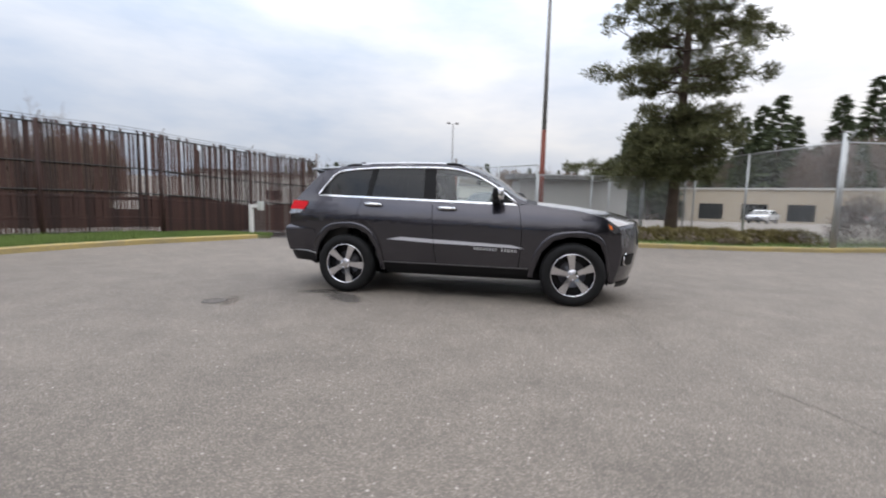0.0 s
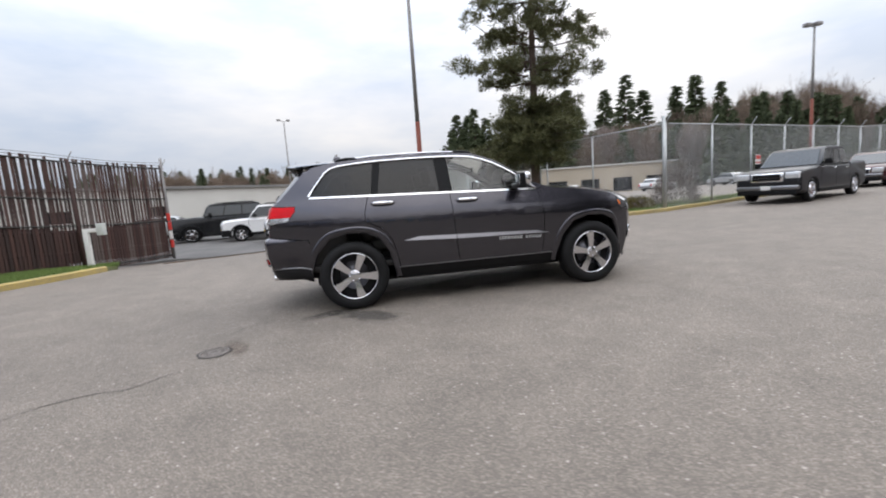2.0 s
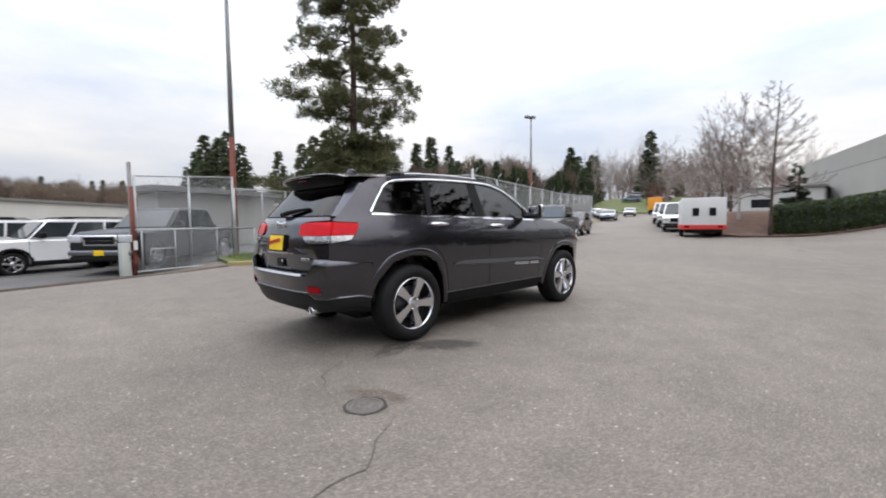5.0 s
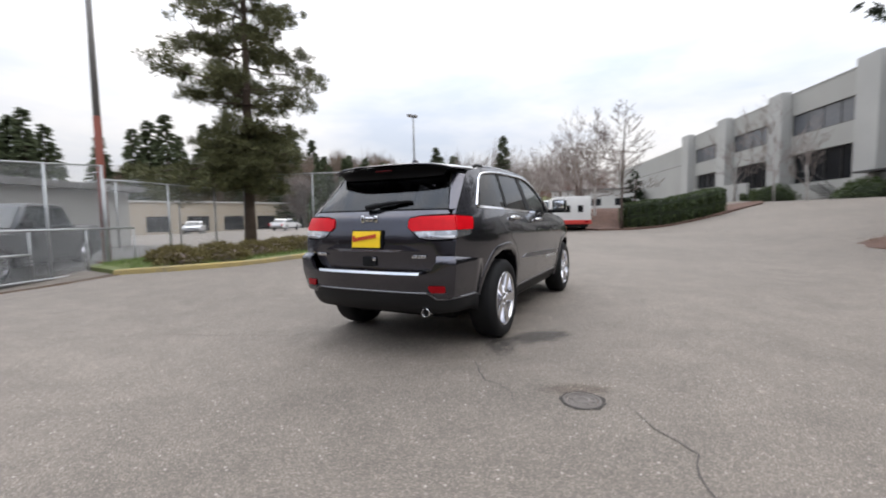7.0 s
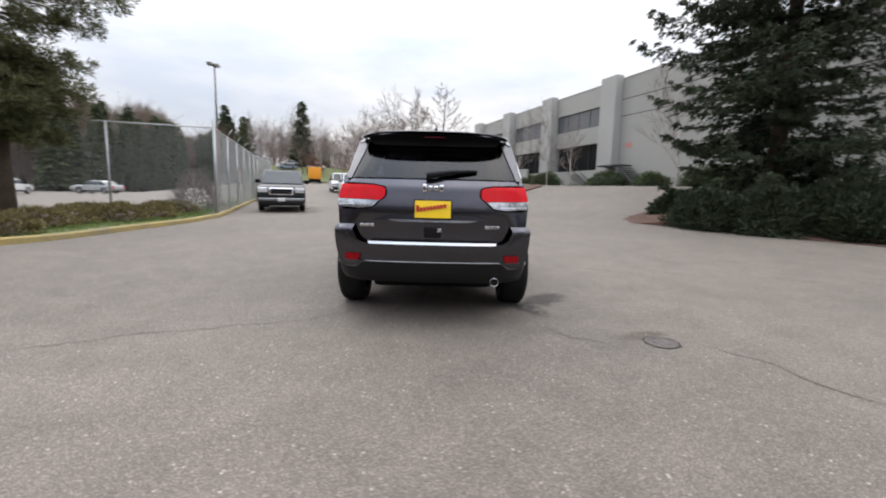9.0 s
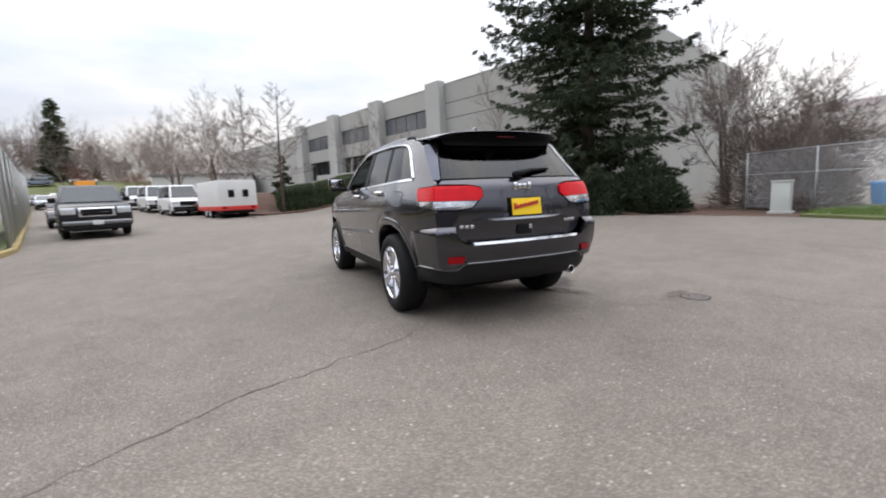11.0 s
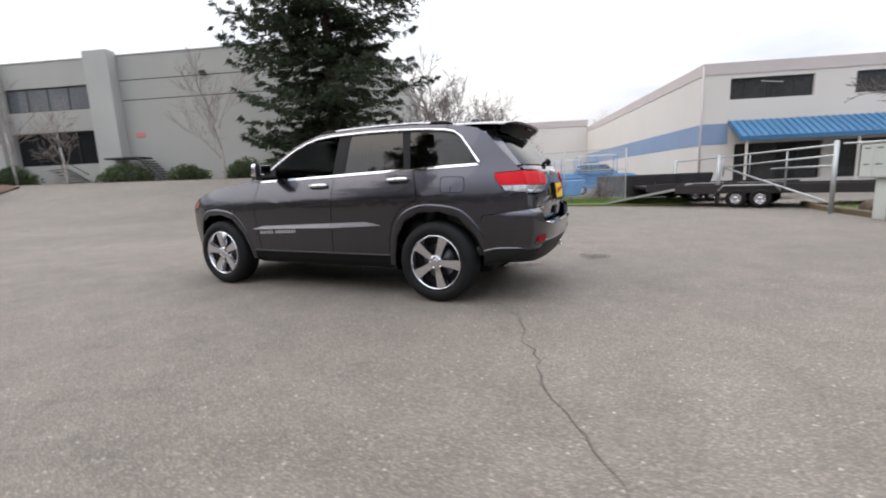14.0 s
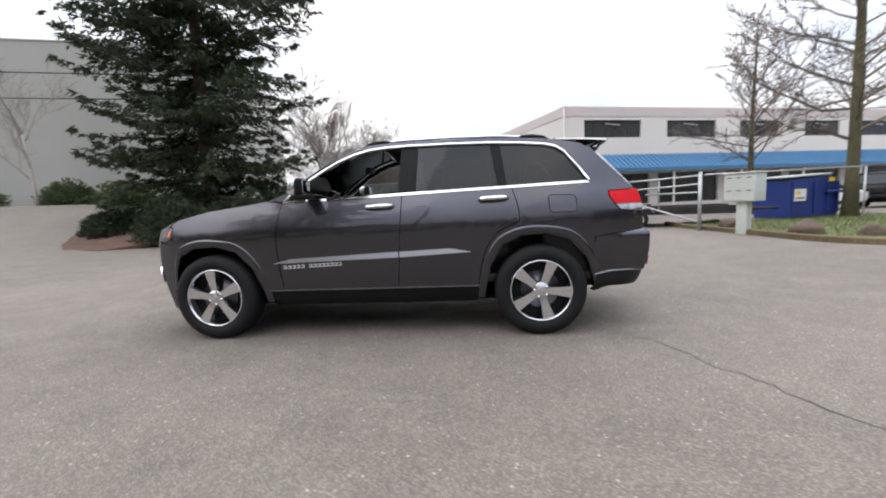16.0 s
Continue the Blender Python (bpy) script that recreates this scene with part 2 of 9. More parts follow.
def solid(name, bm, material, label, category, group="", kind="", smooth=False):
    """A thing that is one mesh."""
    return tagged(new(name, mesh_of(name, bm, material, smooth)), label, category, group, kind)


def sharpen(bm, angle=35):
    lim = math.cos(radians(angle))
    for e in bm.edges:
        if len(e.link_faces) == 2 and e.link_faces[0].normal.dot(e.link_faces[1].normal) < lim:
            e.smooth = False


def box(bm, x0, x1, y0, y1, z0, z1, bevel=0.0, m=None):
    """Adds a box, its edges rounded off."""
    ret = bmesh.ops.create_cube(bm, size=1)
    vs = ret["verts"]
    bmesh.ops.transform(bm, matrix=Matrix.Translation(((x0 + x1) / 2, (y0 + y1) / 2, (z0 + z1) / 2)) @ Matrix.Diagonal((x1 - x0, y1 - y0, z1 - z0, 1)), verts=vs)
    if bevel:
        es = list({e for v in vs for e in v.link_edges})
        r = bmesh.ops.bevel(bm, geom=es, offset=bevel, segments=2, affect="EDGES", profile=0.6)
        vs = list({v for f in r["faces"] for v in f.verts} | {v for v in vs if v.is_valid})
    if m is not None:
        bmesh.ops.transform(bm, matrix=m, verts=vs)
    return bm


def tube(bm, pts, r, n=8, cap=True):
    """Adds a round bar along the points; r is a number or one for each point."""
    pts = [Vector(p) for p in pts]
    rs = r if hasattr(r, "__len__") else [r] * len(pts)
    rings = []
    for i, p in enumerate(pts):
        d = (pts[min(i + 1, len(pts) - 1)] - pts[max(i - 1, 0)]).normalized()
        a = d.cross(Vector((0, 0, 1)) if abs(d.z) < 0.9 else Vector((1, 0, 0))).normalized()
        b = d.cross(a)
        rings.append([bm.verts.new(p + rs[i] * (math.cos(2 * math.pi * k / n) * a + math.sin(2 * math.pi * k / n) * b)) for k in range(n)])
    for q, s in zip(rings, rings[1:]):
        for k in range(n):
            bm.faces.new((q[k], q[(k + 1) % n], s[(k + 1) % n], s[k]))
    if cap:
        bm.faces.new(rings[0][::-1])
        bm.faces.new(rings[-1])
    return bm


def lathe(bm, prof, n=32, m=None, closed=False):
    """Adds a body turned about the y axis from (radius, y) points."""
    rings = []
    for r, y in prof:
        rings.append([bm.verts.new((r * math.cos(2 * math.pi * k / n), y, r * math.sin(2 * math.pi * k / n))) for k in range(n)])
    pairs = list(zip(rings, rings[1:])) + ([(rings[-1], rings[0])] if closed else [])
    for q, s in pairs:
        for k in range(n):
            bm.faces.new((q[k], q[(k + 1) % n], s[(k + 1) % n], s[k]))
    if m is not None:
        bmesh.ops.transform(bm, matrix=m, verts=[v for q in rings for v in q])
    return bm


def panel(poly, fmap, step=0.06, depth=0.02, inward=None, round_=0.0):
    """A sheet from an outline in two coordinates, cut fine, laid on the surface fmap, with a turned-in rim."""
    bm = bmesh.new()
    f = bm.faces.new([bm.verts.new((a, b, 0)) for a, b in poly])
    if round_:
        bmesh.ops.bevel(bm, geom=list(bm.verts), offset=round_, segments=3, affect="VERTICES", profile=0.5)
    bmesh.ops.triangulate(bm, faces=bm.faces[:])
    for k in (0, 1):
        lo, hi = min(v.co[k] for v in bm.verts), max(v.co[k] for v in bm.verts)
        no = Vector((1, 0, 0)) if k == 0 else Vector((0, 1, 0))
        for i in range(math.floor(lo / step) + 1, math.ceil(hi / step)):
            bmesh.ops.bisect_plane(bm, geom=bm.faces[:] + bm.edges[:] + bm.verts[:], dist=1e-5, plane_co=no * (i * step), plane_no=no)
    for v in bm.verts:
        v.co = Vector(fmap(v.co.x, v.co.y))
    rim = [e for e in bm.edges if len(e.link_faces) == 1]
    for e in rim:
        e.smooth = False
    if depth and inward is not None:
        ex = bmesh.ops.extrude_edge_only(bm, edges=rim)
        for v in [g for g in ex["geom"] if isinstance(g, bmesh.types.BMVert)]:
            v.co += Vector(inward(v.co)) * depth
    bmesh.ops.recalc_face_normals(bm, faces=bm.faces)
    if inward is not None:
        bm.normal_update()
        if sum(f.normal.dot(Vector(inward(f.calc_center_median()))) * f.calc_area() for f in bm.faces) > 0:
            bmesh.ops.reverse_faces(bm, faces=bm.faces)
    return bm


def grid(fn, nu, nv, out=None):
    """A sheet of nu by nv cells; fn gives the place for u, v from 0 to 1."""
    bm = bmesh.new()
    vs = [[bm.verts.new(fn(i / nu, j / nv)) for j in range(nv + 1)] for i in range(nu + 1)]
    for i in range(nu):
        for j in range(nv):
            bm.faces.new((vs[i][j], vs[i + 1][j], vs[i + 1][j + 1], vs[i][j + 1]))
    bmesh.ops.recalc_face_normals(bm, faces=bm.faces)
    if out is not None:
        bm.normal_update()
        if sum(f.normal.dot(Vector(out)) for f in bm.faces) < 0:
            bmesh.ops.reverse_faces(bm, faces=bm.faces)
    return bm


def curve_of(xs, ys, width=0.03):
    """A smooth function through the points."""
    t = np.arange(xs[0] - 0.3, xs[-1] + 0.3, 0.005)
    y = np.interp(t, xs, ys)
    k = max(1, int(width / 0.005))
    w = np.hanning(2 * k + 3)[1:-1]
    y = np.convolve(np.pad(y, k, mode="edge"), w / w.sum(), mode="valid")
    return lambda q: float(np.interp(q, t, y))


def smoothstep(a, b, x):
    u = min(1, max(0, (x - a) / (b - a)))
    return u * u * (3 - 2 * u)


# ---- ground ----
E1, E2 = Vector((0.948, 0.319, 0)), Vector((-0.319, 0.948, 0))      # along and across the street
GRID = math.degrees(math.atan2(0.319, 0.948))


def street(s, t, z=0.0):
    return E1 * s + E2 * t + Vector((0, 0, z))


def gz(x, y):
    """Height of the ground."""
    s, t = x * 0.948 + y * 0.319, -x * 0.319 + y * 0.948
    z = (0.011 * max(0, min(s, 30) - 5) + 0.036 * max(0, min(s, 260) - 30)) * smoothstep(24, 9, t)
    z += 1.75 * smoothstep(-8.5, -21, t) * smoothstep(4, 13, s) * smoothstep(60, 35, s)
    z -= 0.28 * smoothstep(7.0, 11.5, t) * smoothstep(5.5, 1.5, s) + 0.9 * smoothstep(24, 70, t)
    z += 0.0 if t < 95 else 0.05 * (t - 95)
    return z


def ground_sheet():
    """One sheet, fine near the car and coarse far off."""
    def axis(a):
        out = [i * 1.0 for i in range(-40, 61)]
        d = 1.0
        while out[-1] < a:
            d *= 1.25
            out.append(out[-1] + d)
        d = 1.0
        while out[0] > -a:
            d *= 1.25
            out.insert(0, out[0] - d)
        return out
    xs, ys = axis(900), axis(900)
    bm = bmesh.new()
    vs = [[bm.verts.new((x, y, gz(x, y))) for y in ys] for x in xs]
    for i in range(len(xs) - 1):
        for j in range(len(ys) - 1):
            bm.faces.new((vs[i][j], vs[i + 1][j], vs[i + 1][j + 1], vs[i][j + 1]))
    return solid("ground", bm, M_ASPHALT, "worn grey asphalt lot with pale stone flecks and stains", "ground", kind="structure", smooth=True)


ground_sheet()


def dense(pts, step=0.4):
    out = []
    for a, b in zip(pts, pts[1:]):
        n = max(1, int(math.dist(a, b) / step))
        out += [(a[0] + (b[0] - a[0]) * i / n, a[1] + (b[1] - a[1]) * i / n) for i in range(n)]
    return out + [pts[-1]]


def rounded(pts, times=2):
    """Cuts the corners of a line."""
    for _ in range(times):
        q = [pts[0]]
        for a, b in zip(pts, pts[1:]):
            q += [(a[0] * 0.75 + b[0] * 0.25, a[1] * 0.75 + b[1] * 0.25), (a[0] * 0.25 + b[0] * 0.75, a[1] * 0.25 + b[1] * 0.75)]
        pts = q + [pts[-1]]
    return pts


def kerb(pts, material, label, high=0.13, wide=0.16):
    """A rounded kerb stone that follows the line on the ground."""
    line = dense(rounded(pts), 0.3)
    bm = bmesh.new()
    sect = [(-wide / 2, -0.15), (-wide / 2 + 0.01, high - 0.03), (-wide / 2 + 0.04, high), (wide / 2 - 0.03, high), (wide / 2, high - 0.02), (wide / 2, -0.15)]
    rings = []
    for i, p in enumerate(line):
        a, b = line[max(0, i - 1)], line[min(len(line) - 1, i + 1)]
        d = Vector((b[0] - a[0], b[1] - a[1], 0)).normalized()
        n = Vector((-d.y, d.x, 0))
        wob = 0.012 * noise.noise((p[0] * 0.8, p[1] * 0.8, 3))
        rings.append([bm.verts.new(Vector((p[0], p[1], gz(*p) + h + (wob if h > 0 else 0))) + n * (o + wob)) for o, h in sect])
    for q, s in zip(rings, rings[1:]):
        for k in range(len(sect) - 1):
            bm.faces.new((q[k], q[k + 1], s[k + 1], s[k]))
    bm.faces.new(rings[0])
    bm.faces.new(rings[-1][::-1])
    bmesh.ops.recalc_face_normals(bm, faces=bm.faces)
    return solid("kerb", bm, material, label, "kerb", kind="structure")


KERB_R = [(0.2, 9.6), (0.9, 8.4), (2.2, 7.75), (4.2, 7.7), (8.2, 7.6), (11.0, 8.4), (19.0, 11.2), (34.0, 16.3), (70.0, 28.4)]
KERB_L = [(-9.95, -2.95), (-9.3, 0.3), (-8.9, 2.4), (-7.85, 4.3), (-7.5, 5.1), (-7.55, 6.0)]
kerb(KERB_R, M_KERB, "faded yellow painted concrete kerb along the fence")
kerb(KERB_L, M_KERB, "faded yellow painted kerb along the grass verge")
kerb([(-14.0, 0.9), (-10.2, -2.8), (-8.5, -4.2), (-7.9, -5.2), (-7.75, -7.4), (-7.4, -9.6), (-7.5, -11.4)], M_KERBBROWN, "worn concrete kerb round the grass with stains")


def ragged(pts, amount=0.12):
    """A closed outline with cut corners and an uneven edge."""
    line = dense(rounded(pts + [pts[0]]), 0.35)[:-1]
    return [(x + amount * noise.noise((x * 1.7, y * 1.7, 1)), y + amount * noise.noise((x * 1.7, y * 1.7, 7))) for x, y in line]


def slab(name, pts, material, label, category, lift=0.09, step=0.8, mound=None):
    """A patch of soil or mulch that lies on the ground and ends at its outline."""
    def fmap(x, y):
        up = 0.0
        if mound:
            up = mound[3] * smoothstep(mound[2], mound[2] * 0.35, math.dist((x, y), mound[:2]))
        return (x, y, gz(x, y) + lift + up + 0.03 * noise.noise((x * 0.7, y * 0.7, 0)))
    return solid(name, panel(pts, fmap, step, 0.15, lambda c: (0, 0, -1)), material, label, category, kind="structure", smooth=True)


def yard_pavement():
    """The darker sheet of asphalt that begins behind the gate track."""
    m = surf("dark_yard_asphalt", (0.070, 0.066, 0.063), 0.8, 0, 0.3, 0.8, 60, 0.4, second=(0.115, 0.107, 0.098))
    pts = [(-7.4, 10.0), (-5.0, 9.4), (-2.0, 10.6), (-0.6, 11.4), (6.0, 13.8), (10.0, 40.0), (-34.0, 40.0), (-18.0, 14.0), (-9.4, 9.2)]
    return solid("yard_pavement", panel(pts, lambda x, y: (x, y, gz(x, y) + 0.022), 1.0, 0.05, lambda c: (0, 0, -1)), m, "dark asphalt of the fenced vehicle yard", "pavement", kind="structure", smooth=True)


yard_pavement()

# ---- more materials ----
M_CONC = surf("tilt_up_concrete", (0.35, 0.343, 0.316), 0.85, 0, 0.10, 0.25, 30, 0.25, dist=0.004)
M_CONC2 = surf("pilaster_concrete", (0.40, 0.393, 0.37), 0.85, 0, 0.10, 0.3, 30, 0.25, dist=0.004)
M_WHITEWALL = surf("cream_painted_wall", (0.66, 0.62, 0.575), 0.75, 0, 0.05, 0.3, 30, 0.1)
M_PINKTRIM = surf("dusty_pink_trim", (0.54, 0.475, 0.46), 0.75, 0, 0.05, 0.5, 30)
M_BLUEBAND = surf("blue_painted_band", (0.23, 0.31, 0.45), 0.7, 0, 0.08, 0.4, 30)
M_BLUEMETAL = surf("blue_metal_awning", (0.060, 0.18, 0.33), 0.4, 0.3, 0.12, 0.8, 40)
M_DARKWIN = surf("dark_window_glass", (0.016, 0.017, 0.019), 0.15, 0, 0.3, 0.4, 9, spec=0.2)
M_OFFICEWIN = surf("office_window_glass", (0.040, 0.040, 0.039), 0.12, 0, 0.7, 0.55, 5, spec=0.3, each=0.8)
M_GREYWIN = surf("grey_window_glass", (0.10, 0.105, 0.115), 0.08, 0, 0.3, 0.35, 6)
M_FRAME = surf("bronze_frame", (0.03, 0.028, 0.026), 0.5, 0.4, 0.2, 4, 60)
M_GALV = surf("galvanised_steel", (0.40, 0.41, 0.41), 0.45, 0.7, 0.15, 4, 70)
M_GALVDULL = surf("dull_galvanised_wire", (0.50, 0.51, 0.52), 0.6, 0.3, 0.15, 4, 70)
M_SLAT = surf("rust_brown_slat", (0.020, 0.010, 0.0085), 0.75, 0, 0.4, 0.8, 18, 0.2, second=(0.078, 0.034, 0.026), each=1.1)
M_DARKBROWN = surf("dark_rust_brown", (0.026, 0.012, 0.010), 0.75, 0, 0.5, 1.6, 25, 0.2, island=0.9, second=(0.060, 0.026, 0.021))
M_SLATGREY = surf("weathered_grey_slat", (0.095, 0.070, 0.062), 0.8, 0, 0.35, 0.8, 18, 0.2)
M_RUSTPOLE = surf("rusted_red_steel", (0.16, 0.042, 0.026), 0.75, 0.1, 0.3, 1.2, 30, 0.3)
M_GREYPOLE = surf("weathered_grey_pole", (0.20, 0.19, 0.185), 0.6, 0.2, 0.2, 1.2, 30)
M_BARK = surf("dark_bark", (0.075, 0.052, 0.040), 0.95, 0, 0.35, 3, 25, 0.9, dist=0.02)
M_MOSSBARK = surf("mossy_brown_bark", (0.085, 0.065, 0.045), 0.95, 0, 0.35, 2.2, 25, 0.8, dist=0.02, second=(0.12, 0.115, 0.055))
M_PALEBARK = surf("pale_birch_bark", (0.38, 0.35, 0.32), 0.85, 0, 0.3, 2, 20, 0.4)
M_TWIG = surf("bare_twigs", (0.155, 0.120, 0.103), 0.9, 0, 0.3, 1.0, 15)
M_TWIGPALE = surf("pale_bare_twigs", (0.23, 0.19, 0.17), 0.9, 0, 0.25, 1.0, 15)
M_BROWNWOOD = surf("brown_far_twigs", (0.150, 0.108, 0.080), 0.9, 0, 0.3, 0.4, 9, island=0.6, second=(0.23, 0.175, 0.13))
M_TWIGRED = surf("red_brown_twigs", (0.15, 0.060, 0.045), 0.9, 0, 0.3, 1.0, 15)
M_SPRUCE = surf("spruce_needles", (0.023, 0.036, 0.018), 0.75, 0, 0.4, 0.5, 6, island=0.8, second=(0.054, 0.070, 0.036), spec=0.2)
M_PINE = surf("pine_needles", (0.074, 0.086, 0.038), 0.7, 0, 0.4, 0.5, 6, island=0.8, second=(0.175, 0.172, 0.080), spec=0.3)
# far needles lightened: distance haze is put into their colour
M_FARGREEN = surf("hazed_conifer_needles", (0.076, 0.100, 0.054), 0.8, 0, 0.4, 0.15, 3, island=0.8, second=(0.125, 0.148, 0.080), spec=0.2)
M_HEDGE = surf("clipped_hedge_leaves", (0.032, 0.060, 0.016), 0.65, 0, 0.4, 0.6, 8, island=0.8, second=(0.085, 0.115, 0.032))
# dark colour that paints inner shade on the cores of hedge and shrubs
M_INNERSHADE = surf("inner_shade", (0.018, 0.026, 0.010), 0.9, 0, 0.3, 2, 20)
M_BROWNSHRUB = surf("brown_ground_shrub", (0.13, 0.088, 0.036), 0.85, 0, 0.4, 0.6, 9, island=0.8, second=(0.19, 0.165, 0.055))
M_CARGLASS = surf("vehicle_glass", (0.024, 0.030, 0.034), 0.05, 0, 0.2, 1, 20, spec=0.65)
M_WHITECAR = surf("white_car_paint", (0.72, 0.72, 0.72), 0.3, 0, 0.04, 1, 60, coat=0.8)
M_BLACKCAR = surf("black_car_paint", (0.008, 0.009, 0.010), 0.25, 0, 0.15, 1, 60, coat=0.15, spec=0.3)
M_DARKCAR = surf("charcoal_car_paint", (0.012, 0.013, 0.016), 0.32, 0.0, 0.12, 1, 60, coat=0.15, spec=0.3)
M_REDCAR = surf("dark_red_car_paint", (0.040, 0.010, 0.012), 0.3, 0.1, 0.12, 1, 60, coat=0.2, spec=0.3)
M_BLUECAR = surf("grey_blue_car_paint", (0.20, 0.25, 0.33), 0.3, 0.4, 0.12, 1, 60, coat=0.9)
M_SILVER = surf("silver_paint", (0.45, 0.46, 0.47), 0.3, 0.5, 0.1, 1, 60, coat=0.8)
M_ORANGE = surf("orange_truck_body", (0.75, 0.30, 0.02), 0.5, 0, 0.1, 1, 40)
M_TRUCKRED = surf("red_painted_stripe", (0.55, 0.04, 0.03), 0.5, 0, 0.1, 1, 40)
M_WHITEPAINT = surf("white_paint", (0.66, 0.65, 0.63), 0.6, 0, 0.08, 1, 40)
M_PALEGREY = surf("pale_grey_enamel", (0.48, 0.50, 0.47), 0.5, 0, 0.08, 1.5, 50)
M_BLUEDUMP = surf("blue_steel_container", (0.012, 0.030, 0.16), 0.5, 0.1, 0.25, 1.2, 30, 0.1)
M_BLUEMACH = surf("light_blue_machine_paint", (0.06, 0.24, 0.50), 0.5, 0.1, 0.15, 1, 40)
M_YELLOWPAINT = surf("yellow_enamel", (0.70, 0.46, 0.02), 0.5, 0, 0.1, 3, 50)
M_ROCK = surf("brown_boulder", (0.095, 0.068, 0.050), 0.9, 0, 0.35, 2.5, 22, 0.8, dist=0.02)
M_TANWALL = surf("tan_block_wall", (0.40, 0.345, 0.27), 0.85, 0, 0.08, 0.3, 20)
M_PALEWALL = surf("pale_shed_wall", (0.50, 0.49, 0.46), 0.8, 0, 0.08, 0.4, 20)
M_ROOFGREY = surf("grey_roofing", (0.16, 0.155, 0.15), 0.85, 0, 0.2, 0.5, 20)
M_RUSTSTEEL = surf("worn_trailer_steel", (0.026, 0.022, 0.022), 0.7, 0.3, 0.35, 2, 30)
M_ALU = surf("scuffed_aluminium", (0.30, 0.29, 0.28), 0.6, 0.3, 0.2, 2, 40)
M_LEAFLITTER = surf("leaf_litter", (0.16, 0.10, 0.06), 0.9, 0, 0.4, 2, 30, island=0.6)
M_CRACKDARK = surf("broken_asphalt_edge", (0.040, 0.034, 0.029), 0.85, 0, 0.4, 14, 80, 0.4)
M_CRACK = surf("tar_filled_crack", (0.066, 0.057, 0.050), 0.8, 0, 0.3, 5, 60)

rng = np.random.default_rng(7)


# ---- foliage helpers ----
def tri_mesh(name, tri, material):
    """A mesh of loose triangles from an array n x 3 x 3."""
    n = len(tri)
    me = bpy.data.meshes.new(name)
    me.vertices.add(n * 3)
    me.vertices.foreach_set("co", np.ascontiguousarray(tri, dtype=np.float32).ravel())
    me.loops.add(n * 3)
    me.loops.foreach_set("vertex_index", np.arange(n * 3, dtype=np.int32))
    me.polygons.add(n)
    me.polygons.foreach_set("loop_start", np.arange(0, n * 3, 3, dtype=np.int32))
    me.update(calc_edges=True)
    me.materials.append(material)
    return me


def leaves(p, d, length, width, g):
    """Slim triangles at the points p along the ways d."""
    n = len(p)
    d = d / (np.linalg.norm(d, axis=1, keepdims=True) + 1e-9)
    r = g.normal(size=(n, 3))
    s = np.cross(d, r)
    s /= np.linalg.norm(s, axis=1, keepdims=True) + 1e-9
    L = (length * g.uniform(0.6, 1.3, n))[:, None]
    W = (width * g.uniform(0.7, 1.3, n))[:, None]
    return np.stack([p - s * W, p + s * W, p + d * L], axis=1)


def foliage_part(name, tri, material, parent, label=""):
    ob = new(name, tri_mesh(name, tri, material))
    ob.parent = parent
    if label:
        tagged(ob, label)
    return ob


def conifer_crown(h, r, z0, branches, per, g, leaf=(0.30, 0.05), droop=0.25, shape=0.9, gap=0.0):
    """Whorls of drooping boughs, each a fan of needle sprays."""
    out = []
    for k in range(branches):
        f = (k + g.uniform()) / branches
        f = f ** 1.25
        z = z0 + (h - z0) * f
        L = (r(z) if callable(r) else r * (1 - f) ** shape) * g.uniform(0.60, 1.12) + 0.12
        if f < 0.06:
            L *= 0.85
        if gap and noise.noise((z * 1.3, k * 0.37, 5)) < -gap:
            continue
        a = g.uniform(0, 2 * math.pi)
        n = max(10, int(per * (L / (5.0 if callable(r) else r)) ** 1.2))
        t = np.sqrt(g.uniform(0.02, 1, n))
        side = g.normal(0, 0.20, n) * (1.15 - t) * L * 0.9
        out_dir, cross = np.array([math.cos(a), math.sin(a), 0]), np.array([-math.sin(a), math.cos(a), 0])
        zz = z - droop * L * t ** 1.3 + 0.16 * L * t ** 4 + g.normal(0, 0.05, n) * (0.4 + L * 0.14)
        p = out_dir * (t * L)[:, None] + cross * side[:, None]
        p[:, 2] = zz
        d = out_dir * 0.9 + cross * (np.sign(side) * g.uniform(0.2, 1.0, n))[:, None] + np.array([0, 0, 1.0]) * g.uniform(-0.55, 0.15, n)[:, None]
        out.append(leaves(p, d, leaf[0], leaf[1], g))
    return np.concatenate(out)


def trunk_mesh(h, r0, r1=0.03, bend=0.0, n=8, seed=0, z0=-0.3):
    bm = bmesh.new()
    pts, rs = [], []
    for i in range(9):
        f = i / 8
        pts.append((bend * math.sin(f * 2.6 + seed) * f, bend * math.cos(f * 2.1 + seed) * f - bend * 0.5 * f, z0 + (h - z0) * f))
        rs.append(r0 * (1 - f) ** 0.85 + r1 + (0.35 * r0 if i == 0 else 0))
    tube(bm, pts, rs, n)
    return bm


def conifer(name, label, x, y, h, r, z0, branches, per, seed, mat=None, leaf=(0.30, 0.05), droop=0.25, shape=0.9, gap=0.0, group=""):
    g = np.random.default_rng(seed)
    t = thing(name, label, "tree", group, x, y, gz(x, y))
    part("trunk", trunk_mesh(h * 0.97, h * 0.014 + 0.06, 0.02, 0.15, seed=seed), M_BARK, t)
    foliage_part("crown", conifer_crown(h, r, z0, branches, per, g, leaf, droop, shape, gap), mat or M_SPRUCE, t)
    return t


